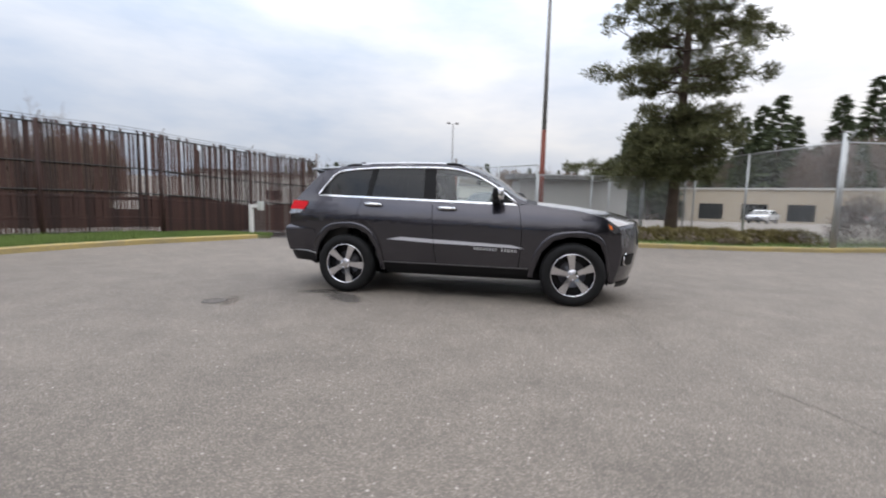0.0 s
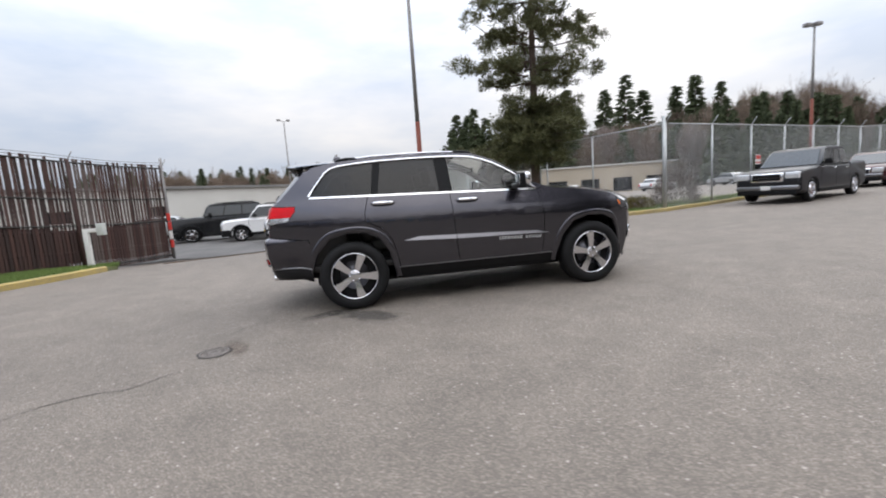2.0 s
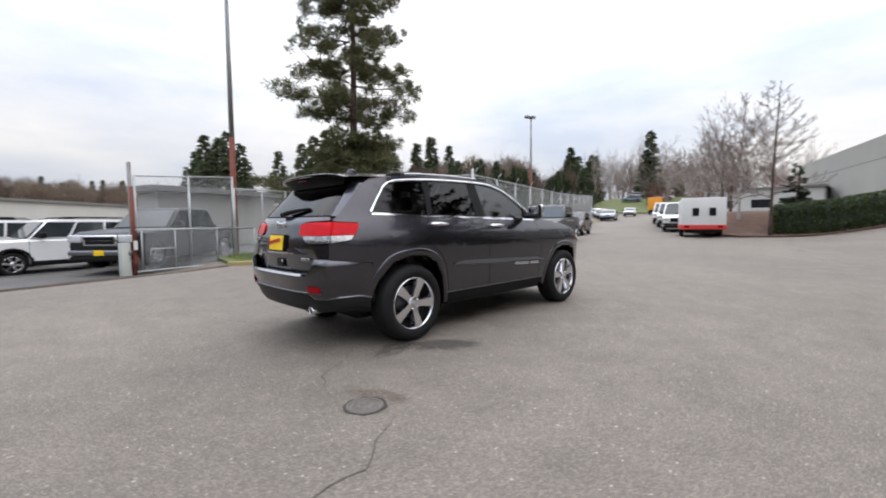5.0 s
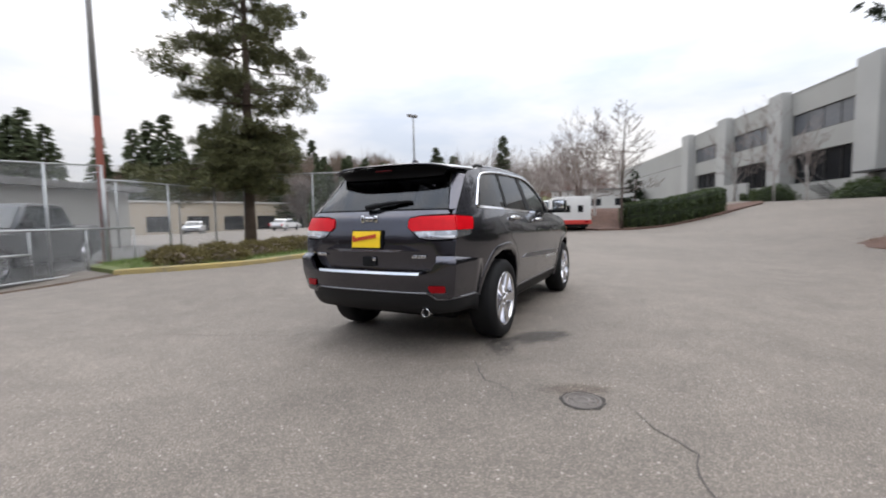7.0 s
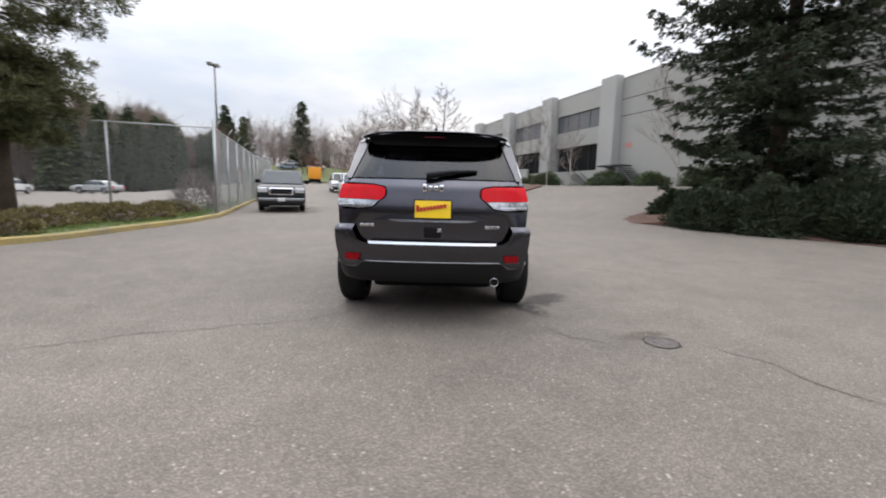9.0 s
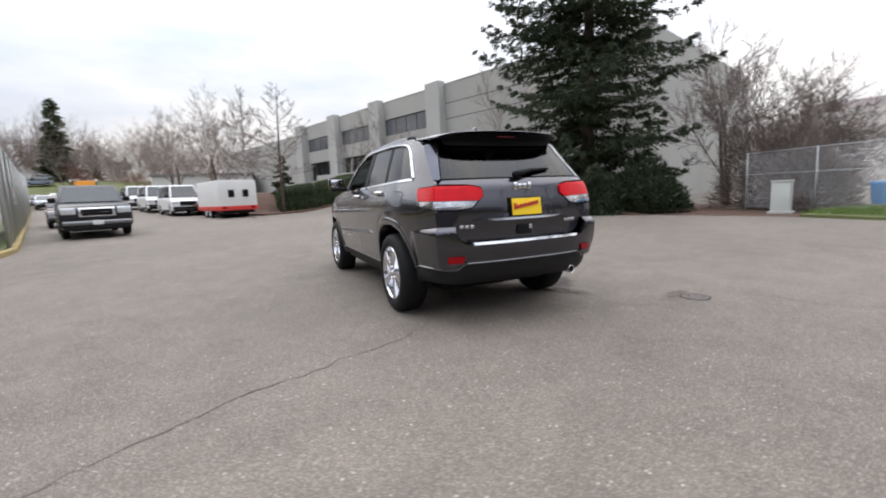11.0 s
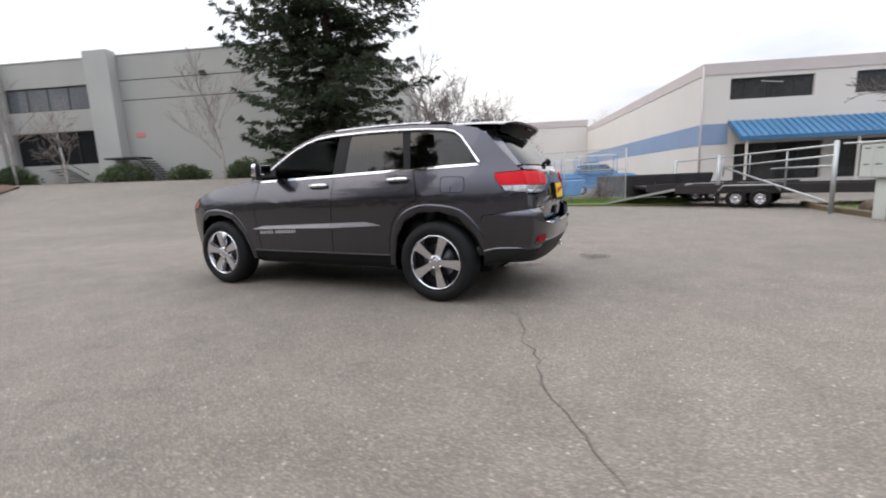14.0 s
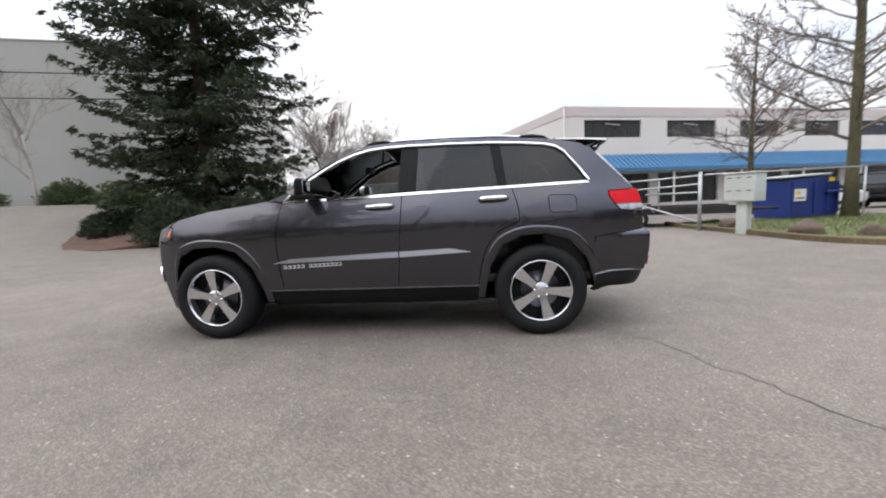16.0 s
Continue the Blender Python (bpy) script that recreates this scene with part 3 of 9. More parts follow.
def bare_tree(name, label, x, y, h, seed, mat=None, bark=None, depth=5, spread=0.55, r0=None, stems=1, group="", twigs=True, low=0.28):
    """A leafless tree: tapering limbs that fork down to fine twigs."""
    g = np.random.default_rng(seed)
    t = thing(name, label, "tree", group, x, y, gz(x, y))
    r0 = r0 or h * 0.016
    tr, br = bmesh.new(), []

    def grow(p, d, length, rad, lev):
        n = 4
        pts, rs = [p], [rad]
        for i in range(n):
            d = (d + Vector(g.normal(0, 0.085 if lev else 0.03, 3)) + Vector((0, 0, 0.05))).normalized()
            p = p + d * (length / n)
            pts.append(p)
            rs.append(rad * (1 - 0.45 * (i + 1) / n))
        if lev == 0:
            tube(tr, pts, rs, 8)
        else:
            br.append((pts, rs))
        if lev >= depth:
            return
        kids = 2 if lev == 0 else 3
        for k in range(kids + (2 if lev == 0 else 0)):
            at = 0.35 + 0.65 * (k + g.uniform()) / (kids + 1) if lev else low + (1 - low) * (k + g.uniform()) / 4.5
            i = min(n - 1, int(at * n))
            q = pts[i].lerp(pts[i + 1], at * n - i) if at < 1 else pts[-1]
            axis = d.cross(Vector(g.normal(size=3))).normalized()
            nd = (Matrix.Rotation(g.uniform(0.35, 0.95) * spread * 1.7, 3, axis) @ d).normalized()
            grow(q, nd, length * g.uniform(0.50, 0.72), rs[i] * 0.48, lev + 1)
        grow(pts[-1], (d + Vector(g.normal(0, 0.16, 3))).normalized(), length * 0.62, rs[-1] * 0.85, lev + 1)

    for s in range(stems):
        lean = Vector((0.16 * math.cos(s * 2.4 + seed), 0.16 * math.sin(s * 2.4 + seed), 1)).normalized() if stems > 1 else Vector((0, 0, 1))
        grow(Vector((0.12 * s, 0.1 * s, -0.2)), lean, h * 0.42, r0, 0)
    part("trunk", tr, bark or mat or M_BARK, t)
    # limbs and twigs as thin three-sided bars
    vs, fs = [], []
    for pts, rs in br:
        base = len(vs)
        for i, p in enumerate(pts):
            dd = (pts[min(i + 1, len(pts) - 1)] - pts[max(0, i - 1)])
            a = dd.cross(Vector((0.3, 0.5, 0.8))).normalized()
            b = dd.cross(a).normalized()
            rr = max(rs[i], 0.006 + 0.0004 * h)
            for k in range(3):
                w = 2.0944 * k
                vs.append(p + rr * (math.cos(w) * a + math.sin(w) * b))
        for i in range(len(pts) - 1):
            for k in range(3):
                j = (k + 1) % 3
                fs.append((base + 3 * i + k, base + 3 * i + j, base + 3 * i + 3 + j, base + 3 * i + 3 + k))
    me = bpy.data.meshes.new("branch_work")
    me.from_pydata(vs, [], fs)
    me.materials.append(mat or M_TWIG)
    ob = new("branch_work", me)
    ob.parent = t
    return t


def bar_mesh(name, runs, least, material, parent):
    """Many thin three-sided bars as one mesh; runs are (points, radii)."""
    vs, fs = [], []
    for pts, rs in runs:
        base = len(vs)
        for i, p in enumerate(pts):
            dd = pts[min(i + 1, len(pts) - 1)] - pts[max(0, i - 1)]
            a = dd.cross(Vector((0.3, 0.5, 0.8))).normalized()
            b = dd.cross(a).normalized()
            rr = max(rs[i], least)
            for k in range(3):
                vs.append(p + rr * (math.cos(2.0944 * k) * a + math.sin(2.0944 * k) * b))
        for i in range(len(pts) - 1):
            for k in range(3):
                j = (k + 1) % 3
                fs.append((base + 3 * i + k, base + 3 * i + j, base + 3 * i + 3 + j, base + 3 * i + 3 + k))
    me = bpy.data.meshes.new(name)
    me.from_pydata(vs, [], fs)
    me.materials.append(material)
    ob = new(name, me)
    ob.parent = parent
    return ob


def leader_tree(name, label, x, y, h, seed, reach, mat, bark, r0, low=0.2, per=7.0, up=0.55, twig=6, group=""):
    """A leafless tree with one straight leader and many side limbs that bow outwards and end in fine twigs."""
    g = np.random.default_rng(seed)
    t = thing(name, label, "tree", group, x, y, gz(x, y))
    part("trunk", trunk_mesh(h, r0, 0.012, 0.16, 9, seed), bark, t)
    runs = []

    def limb(p, d, L, r, lev):
        pts, rs = [p], [r]
        for i in range(5):
            d = (d + Vector(g.normal(0, 0.16, 3)) + Vector((0, 0, 0.10 if i > 2 else 0.0))).normalized()
            p = p + d * (L / 5)
            pts.append(p)
            rs.append(r * (1 - 0.18 * (i + 1)))
        runs.append((pts, rs))
        if lev == 2:
            return
        n = int(twig * (1 if lev else max(0.7, L / 2.0)))
        for k in range(n):
            q = 0.22 + 0.76 * (k + g.uniform()) / n
            i = min(4, int(q * 5))
            w = pts[i].lerp(pts[i + 1], q * 5 - i)
            ax = (pts[i + 1] - pts[i]).normalized()
            sd = ax.cross(Vector((0, 0, 1))).normalized() * (1 if k % 2 else -1)
            nd = (ax * g.uniform(0.6, 1.1) + sd * g.uniform(0.4, 1.0) + Vector((0, 0, g.uniform(-0.15, 0.45)))).normalized()
            limb(w, nd, L * g.uniform(0.22, 0.42) * (1.15 - 0.5 * q), rs[i] * 0.45, lev + 1)
    n = int(h * per)
    for k in range(n):
        f = (k + g.uniform()) / n
        z = h * (low + (0.97 - low) * f)
        a = k * 2.4 + g.uniform(-0.5, 0.5)
        e = up * (0.5 + 0.7 * f) + g.uniform(-0.15, 0.15)
        d = Vector((math.cos(a) * math.cos(e), math.sin(a) * math.cos(e), math.sin(e)))
        limb(Vector((0, 0, z)), d, reach * (1.04 - f) ** 0.65 * g.uniform(0.55, 1.08), r0 * 0.34 * (1.05 - f), 0)
    bar_mesh("branch_work", runs, 0.006 + 0.0003 * h, mat, t)
    return t


def bush(name, label, x, y, r, h, seed, mat=None, count=2500, leaf=(0.14, 0.035), group="", core=True, z=None):
    """A low shrub: a solid core, painted dark as inner shade on green ones, and leafy sprays on its uneven outside."""
    g = np.random.default_rng(seed)
    t = thing(name, label, "shrub", group, x, y, gz(x, y) if z is None else z)
    v = g.normal(size=(count, 3))
    v[:, 2] = np.abs(v[:, 2])
    v /= np.linalg.norm(v, axis=1, keepdims=True)
    lump = np.array([1 + 0.28 * noise.noise((a * 1.9 + seed, b * 1.9, c * 1.9)) for a, b, c in v])
    p = v * (lump * g.uniform(0.72, 1.05, count))[:, None] * np.array([r, r, h])
    d = v + g.normal(0, 0.5, (count, 3)) + np.array([0, 0, 0.25])
    foliage_part("foliage", leaves(p, d, leaf[0], leaf[1], g), mat or M_HEDGE, t)
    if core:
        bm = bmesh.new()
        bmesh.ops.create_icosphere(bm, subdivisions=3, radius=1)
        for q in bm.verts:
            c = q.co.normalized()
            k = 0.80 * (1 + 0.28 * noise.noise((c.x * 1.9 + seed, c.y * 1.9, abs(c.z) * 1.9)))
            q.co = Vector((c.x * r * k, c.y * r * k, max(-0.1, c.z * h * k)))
        part("inner_core", bm, M_INNERSHADE if mat is not M_BROWNSHRUB else M_TWIG, t)
    return t


def on_line(a, b, f):
    return (a[0] + (b[0] - a[0]) * f, a[1] + (b[1] - a[1]) * f)


# ---- chain-link fences ----
def chain_fence(a, b, label, high=3.05, post_gap=3.0, wire=0.085, rails=(1.0,), arms=False, post_r=0.036, lift=0.08, end_r=None, thick=0.0028, rail_r=0.021):
    """Posts, top rail and a diamond mesh of wires from a to b."""
    L = math.dist(a, b)
    ang = math.degrees(math.atan2(b[1] - a[1], b[0] - a[0]))
    f = thing("chain_link_fence", label, "fence", "", a[0], a[1], 0, ang)
    n = max(1, round(L / post_gap))

    def gh(u):
        q = on_line(a, b, min(1, max(0, u / L)))
        return gz(*q) + lift
    for i in range(n + 1):
        u = L * i / n
        bm = bmesh.new()
        r = end_r if end_r and i in (0, n) else post_r
        extra = 0.25 if end_r and i in (0, n) else 0.02
        tube(bm, [(u, 0, gh(u) - 0.25), (u, 0, gh(u) + high + extra)], r, 10)
        po = part("post", bm, M_GALV, f)
        if arms:
            bm = bmesh.new()
            tube(bm, [(u, 0, gh(u) + high), (u, -0.22, gh(u) + high + 0.30)], 0.018, 6)
            part("barb_arm", bm, M_GALV, po)
    for k in rails:
        bm = bmesh.new()
        tube(bm, [(L * i / n, 0, gh(L * i / n) + high * k) for i in range(n + 1)], rail_r, 8)
        part("rail", bm, M_GALV, f)
    vs, fs = [], []
    for sgn in (1, -1):
        u = -high
        while u < L:
            u0, u1 = u, u + high
            z0, z1 = 0.04, high
            if sgn < 0:
                z0, z1 = z1, z0
            if u0 < 0:
                z0 += (z1 - z0) * (-u0) / high
                u0 = 0
            if u1 > L:
                z1 = z0 + (z1 - z0) * (L - u0) / (u1 - u0)
                u1 = L
            if u1 - u0 > 0.02:
                b0 = len(vs)
                for uu, zz in ((u0, z0), (u1, z1)):
                    zz += gh(uu)
                    vs += [(uu, thick * sgn, zz + thick), (uu, thick * sgn + thick, zz - thick), (uu, thick * sgn - thick, zz - thick)]
                fs += [(b0, b0 + 1, b0 + 4, b0 + 3), (b0 + 1, b0 + 2, b0 + 5, b0 + 4), (b0 + 2, b0, b0 + 3, b0 + 5)]
            u += wire
    me = bpy.data.meshes.new("wire_mesh")
    me.from_pydata(vs, [], fs)
    me.materials.append(M_GALVDULL)
    ob = new("wire_mesh", me)
    ob.parent = f
    tagged(ob, "dull galvanised diamond wire mesh", kind="stuff")
    return f


FC = (9.6, 8.05)
chain_fence(FC, tuple(Vector((9.6, 8.05, 0)) + E2 * 16)[:2], "tall galvanised chain-link fence beside the pine", 3.05, 3.1, end_r=0.055, thick=0.0019)
chain_fence(tuple(Vector((9.6, 8.05, 0)) + E1 * 0.1)[:2], tuple(Vector((9.6, 8.05, 0)) + E1 * 36)[:2], "tall galvanised chain-link fence along the street with barb arms", 3.05, 3.0, arms=True)
chain_fence((-1.85, 10.9), (1.25, 12.15), "tall chain-link fence panel between the gate post and the lamp pole", 2.8, 1.7, thick=0.0026)
chain_fence((1.3, 12.17), (8.0, 14.3), "chain-link fence along the vehicle yard", 2.4, 2.3, thick=0.0019)


def slat_fence():
    """Chain-link fence woven with rust-brown slats, some short or gone."""
    end, way = Vector((-7.6, 10.2, 0)), Vector((-0.468, -0.884, 0))
    L, H = 21.0, 3.02
    f = thing("slat_fence", "tall rust-brown slatted privacy fence with worn uneven slats", "fence")
    g = np.random.default_rng(3)

    def base(u):
        q = end + way * u
        return Vector((q.x, q.y, gz(q.x, q.y) + 0.05))
    for i in range(8):
        bm = bmesh.new()
        q = base(i * 2.8)
        tube(bm, [q - Vector((0, 0, 0.3)), q + Vector((0, 0, H + (0.30 if i == 0 else 0.06)))], 0.045, 8)
        po = part("post", bm, M_DARKBROWN if i else M_GREYPOLE, f)
        bm = bmesh.new()
        tube(bm, [q + Vector((0, 0, H)), q + Vector((0.12, 0.05, H + 0.26))], 0.014, 6)
        part("barb_arm", bm, M_GREYPOLE, po)
    for z in (H - 0.03, H * 0.66, H * 0.42, 0.12):
        bm = bmesh.new()
        tube(bm, [base(u) + Vector((0, 0, z)) for u in np.linspace(0, L, 15)], 0.024, 6)
        part("rail", bm, M_FRAME, f)
    nrm = Vector((way.y, -way.x, 0))
    mesh_cache = {}
    ang = math.atan2(way.y, way.x)
    u, k = 0.06, 0
    while u < L and k < 296:
        sparse = smoothstep(3.4, 2.2, u)
        w = 0.071 if g.uniform() > 0.15 else 0.060
        top = H + g.uniform(-0.05, 0.11) if g.uniform() > 0.03 else H * g.uniform(0.86, 0.95)
        key = (w, round(top, 1), sparse > 0.5 and g.uniform() < 0.45)
        if key not in mesh_cache:
            bm = bmesh.new()
            box(bm, -key[0] / 2, key[0] / 2, -0.006, 0.006, 0.02, key[1], 0.003)
            mesh_cache[key] = mesh_of("slat", bm, M_SLATGREY if key[2] else M_SLAT, False)
        s = new("slat", mesh_cache[key])
        s.parent = f
        p = base(u)
        s.matrix_basis = Matrix.Translation(p + nrm * 0.02) @ Matrix.Rotation(ang, 4, "Z") @ Matrix.Rotation(g.normal(0, 0.006), 4, "Y")
        u += 0.092
        k += 1
    # strips clear of the ground, added to stand in for dark things behind
    bm = bmesh.new()
    for i in range(230):
        u0 = 0.15 + i * (L - 0.2) / 230
        low = 0.10 if 3.1 < u0 < 5.5 else 0.24 + 0.06 * noise.noise((u0 * 0.6, 9, 1))
        hh = 1.22 + 0.20 * smoothstep(9.0, 13.0, u0) + 0.30 * noise.noise((u0 * 0.55, 3, 1)) + 0.10 * noise.noise((u0 * 3.0, 1, 1))
        if 5.7 < u0 < 7.6 and noise.noise((u0 * 1.3, 5, 2)) > 0.05:
            hh = 0.78
        p, q = base(u0) + nrm * 0.16, base(u0 + (L - 0.2) / 230 - 0.004) + nrm * 0.16
        vs = [bm.verts.new(v) for v in (p + Vector((0, 0, low)), q + Vector((0, 0, low)), q + Vector((0, 0, hh)), p + Vector((0, 0, hh)))]
        vs += [bm.verts.new(v.co + nrm * 0.03) for v in vs]
        for ff in ((0, 1, 2, 3), (5, 4, 7, 6), (3, 2, 6, 7), (4, 0, 3, 7), (1, 5, 6, 2), (4, 5, 1, 0)):
            bm.faces.new([vs[a] for a in ff])
    bmesh.ops.recalc_face_normals(bm, faces=bm.faces)
    b = part("dark_backing", bm, M_DARKBROWN, f, "dark brown strips standing in for dark things behind the slats", False)
    tagged(b, kind="stuff")
    bm = bmesh.new()
    for z in (0.52, 1.10):
        tube(bm, [base(u) + nrm * 0.11 + Vector((0, 0, z)) for u in np.linspace(0.1, L, 15)], 0.05, 4)
    part("backing_rail", bm, M_DARKBROWN, f)
    # wire at the top
    bm = bmesh.new()
    for dz, dn in ((0.08, 0.05), (0.16, 0.09)):
        tube(bm, [base(u) + nrm * dn + Vector((0, 0, H + dz - 0.03 * abs(math.sin(u)))) for u in np.linspace(0, L, 40)], 0.006, 4)
    part("barbed_wire", bm, M_FRAME, f)
    # reflector boards on the end post
    for z in (0.35, 0.65, 0.95, 1.25):
        bm = bmesh.new()
        box(bm, -0.05, 0.05, -0.012, 0.012, z, z + 0.26, 0.004, Matrix.Translation(base(0) + Vector((0.02, -0.06, 0))))
        part("reflector_strip", bm, M_TRUCKRED if z in (0.35, 0.95, 1.25) else M_WHITEPAINT, f, "red and white reflector board")


slat_fence()


# ---- buildings ----
def pane_window(parent, u0, u1, z0, z1, y, mull=(), glass=None, edge=0.06, depth=0.10, name="window"):
    """A framed window in a wall that runs along x; y is the wall's face."""
    bm = bmesh.new()
    for a, b, c, d in ((u0, u1, z0, z0 + edge), (u0, u1, z1 - edge, z1), (u0, u0 + edge, z0 + edge, z1 - edge), (u1 - edge, u1, z0 + edge, z1 - edge)):
        box(bm, a, b, y - depth, y - depth + 0.06, c, d, 0.006)
    w = part(name, bm, M_FRAME, parent, smooth=False)
    for mu in mull:
        bm = bmesh.new()
        box(bm, mu - 0.03, mu + 0.03, y - depth, y - depth + 0.05, z0 + edge, z1 - edge)
        part("mullion", bm, M_FRAME, w, smooth=False)
    cuts = [u0 + edge] + [m for m in mull] + [u1 - edge]
    for a, b in zip(cuts, cuts[1:]):
        bm = bmesh.new()
        box(bm, a + 0.01, b - 0.01, y - depth + 0.010, y - depth + 0.022, z0 + edge, z1 - edge)
        part("pane", bm, glass or M_DARKWIN, w, smooth=False)
    return w


def wall_with_holes(u0, u1, z0, z1, y0, y1, holes):
    """A wall slab along x with openings right through it."""
    us = sorted({u0, u1, *(h[0] for h in holes), *(h[1] for h in holes)})
    zs = sorted({z0, z1, *(h[2] for h in holes), *(h[3] for h in holes)})
    bm = bmesh.new()
    def full(i, j):
        if not (0 <= i < len(us) - 1 and 0 <= j < len(zs) - 1):
            return False
        cu, cz = (us[i] + us[i + 1]) / 2, (zs[j] + zs[j + 1]) / 2
        return not any(h[0] < cu < h[1] and h[2] < cz < h[3] for h in holes)
    for i in range(len(us) - 1):
        for j in range(len(zs) - 1):
            if not full(i, j):
                continue
            a, b, c, d = us[i], us[i + 1], zs[j], zs[j + 1]
            for y in (y0, y1):
                bm.faces.new([bm.verts.new(v) for v in ((a, y, c), (b, y, c), (b, y, d), (a, y, d))])
            for di, dj, e in ((-1, 0, ((a, c), (a, d))), (1, 0, ((b, c), (b, d))), (0, -1, ((a, c), (b, c))), (0, 1, ((a, d), (b, d)))):
                if not full(i + di, j + dj):
                    (p, q), (r, s) = e
                    bm.faces.new([bm.verts.new(v) for v in ((p, y0, q), (r, y0, s), (r, y1, s), (p, y1, q))])
    bmesh.ops.remove_doubles(bm, verts=bm.verts, dist=1e-4)
    bmesh.ops.recalc_face_normals(bm, faces=bm.faces)
    return bm


def office_building():
    """Two-storey tilt-up concrete block with pilasters; x runs along its front, +y looks at the lot."""
    b = thing("office_building", "grey two-storey concrete office building with tall pilasters", "building", "", 32.57, -13.94, 0, GRID)
    bays = [(0.2, 6.9), (9.7, 15.9), (18.6, 24.7)]
    holes = [(a, c, 7.28, 8.92) for a, c in bays] + [(a, c, 3.45, 5.80) for a, c in bays]
    part("front_wall", wall_with_holes(-20.3, 27.0, -1.5, 10.65, -0.35, 0.0, holes), M_CONC, b, smooth=False)
    for x0, x1, y0, y1, z in ((-20.2, -1.75, -0.01, 0.006, 9.0), (-20.2, -1.75, -0.01, 0.006, 7.66), (27.1, 62.0, -0.21, -0.194, 7.63)):
        bm = bmesh.new()
        box(bm, x0, x1, y0, y1, z - 0.03, z + 0.03)
        part("wall_joint", bm, M_FRAME, b, "dark horizontal panel joint", False)
    bm = bmesh.new()
    box(bm, -20.3, 27.0, -22.0, -0.35, -1.5, 10.45)
    box(bm, 27.0, 62.0, -22.0, -0.20, -1.5, 10.0)
    part("body", bm, M_CONC, b, smooth=False)
    bm = bmesh.new()
    box(bm, -20.35, 27.05, -0.42, 0.04, 10.65, 10.72, 0.01)
    box(bm, 27.05, 62.0, -0.50, -0.17, 10.0, 10.07, 0.01)
    part("coping", bm, M_CONC2, b, smooth=False)
    for u in (-2.35, 7.0, 16.1, 25.2):
        bm = bmesh.new()
        box(bm, u, u + 1.85, 0.0, 0.75, -1.0, 10.92, 0.03)
        part("pilaster", bm, M_CONC2, b, smooth=False)
    for a, c in bays:
        w = (c - a) / 4
        pane_window(b, a, c, 7.28, 8.92, 0.0, [a + w * k for k in (1, 2, 3)], M_GREYWIN, 0.07, 0.16)
        bm = bmesh.new()
        box(bm, a, c, -0.42, -0.34, 3.4, 5.85)
        rec = part("entry_recess", bm, M_DARKWIN, b, "dark recessed entrance glass", False)
        for k in (1, 2, 3):
            bm = bmesh.new()
            box(bm, a + w * k - 0.05, a + w * k + 0.05, -0.34, -0.26, 3.4, 5.85)
            part("mullion", bm, M_FRAME, rec, smooth=False)
        # steps to the entrance
        sx = a + 2.2
        bm = bmesh.new()
        tube(bm, [(sx + 1.0, 0.68, 3.0), (sx - 2.4, 0.68, 1.2)], 0.10, 6)
        st = part("stair_string", bm, M_CONC2, b, "concrete beam under the steps", False)
        for k in range(9):
            bm = bmesh.new()
            box(bm, sx - 0.30 * k, sx + 1.3 - 0.30 * k, 0.15, 1.2, 3.25 - 0.18 * (k + 1), 3.31 - 0.18 * (k + 1), 0.01)
            part("stair_tread", bm, M_CONC2, st, smooth=False)
        for dz in (0.0, -0.5):
            bm = bmesh.new()
            tube(bm, [(sx + 1.3, 1.2, 4.2 + dz), (sx + 0.2, 1.2, 4.15 + dz), (sx - 2.4, 1.2, 2.6 + dz)], 0.028, 6)
            part("stair_rail", bm, M_FRAME, st)
    # outside stair and its canopy beside the blank wall
    bm = bmesh.new()
    box(bm, -4.3, -1.75, 0.3, 1.6, 3.52, 3.64, 0.02)
    os_ = part("stair_landing", bm, M_FRAME, b, "dark steel stair landing against the wall", False)
    for k in range(10):
        bm = bmesh.new()
        box(bm, -4.3 - 0.19 * (k + 1), -4.3 - 0.19 * k, 0.3, 1.6, 3.50 - 0.18 * (k + 1), 3.56 - 0.18 * (k + 1))
        part("stair_tread", bm, M_FRAME, os_, smooth=False)
    bm = bmesh.new()
    tube(bm, [(-4.3, 1.6, 3.55), (-6.3, 1.6, 1.75)], 0.06, 6)
    part("stair_string", bm, M_FRAME, os_, smooth=False)
    bm = bmesh.new()
    box(bm, -3.75, -3.1, 0.004, 0.03, 5.08, 5.45, 0.004)
    part("wall_sign", bm, surf("faded_red_sign", (0.55, 0.22, 0.20), 0.7), b, "small faded red sign", False)
    bm = bmesh.new()
    box(bm, -8.9, -8.5, 0.0, 0.25, 9.0, 9.25, 0.02)
    part("wall_lamp", bm, M_FRAME, b, "dark wall floodlight", False)


office_building()


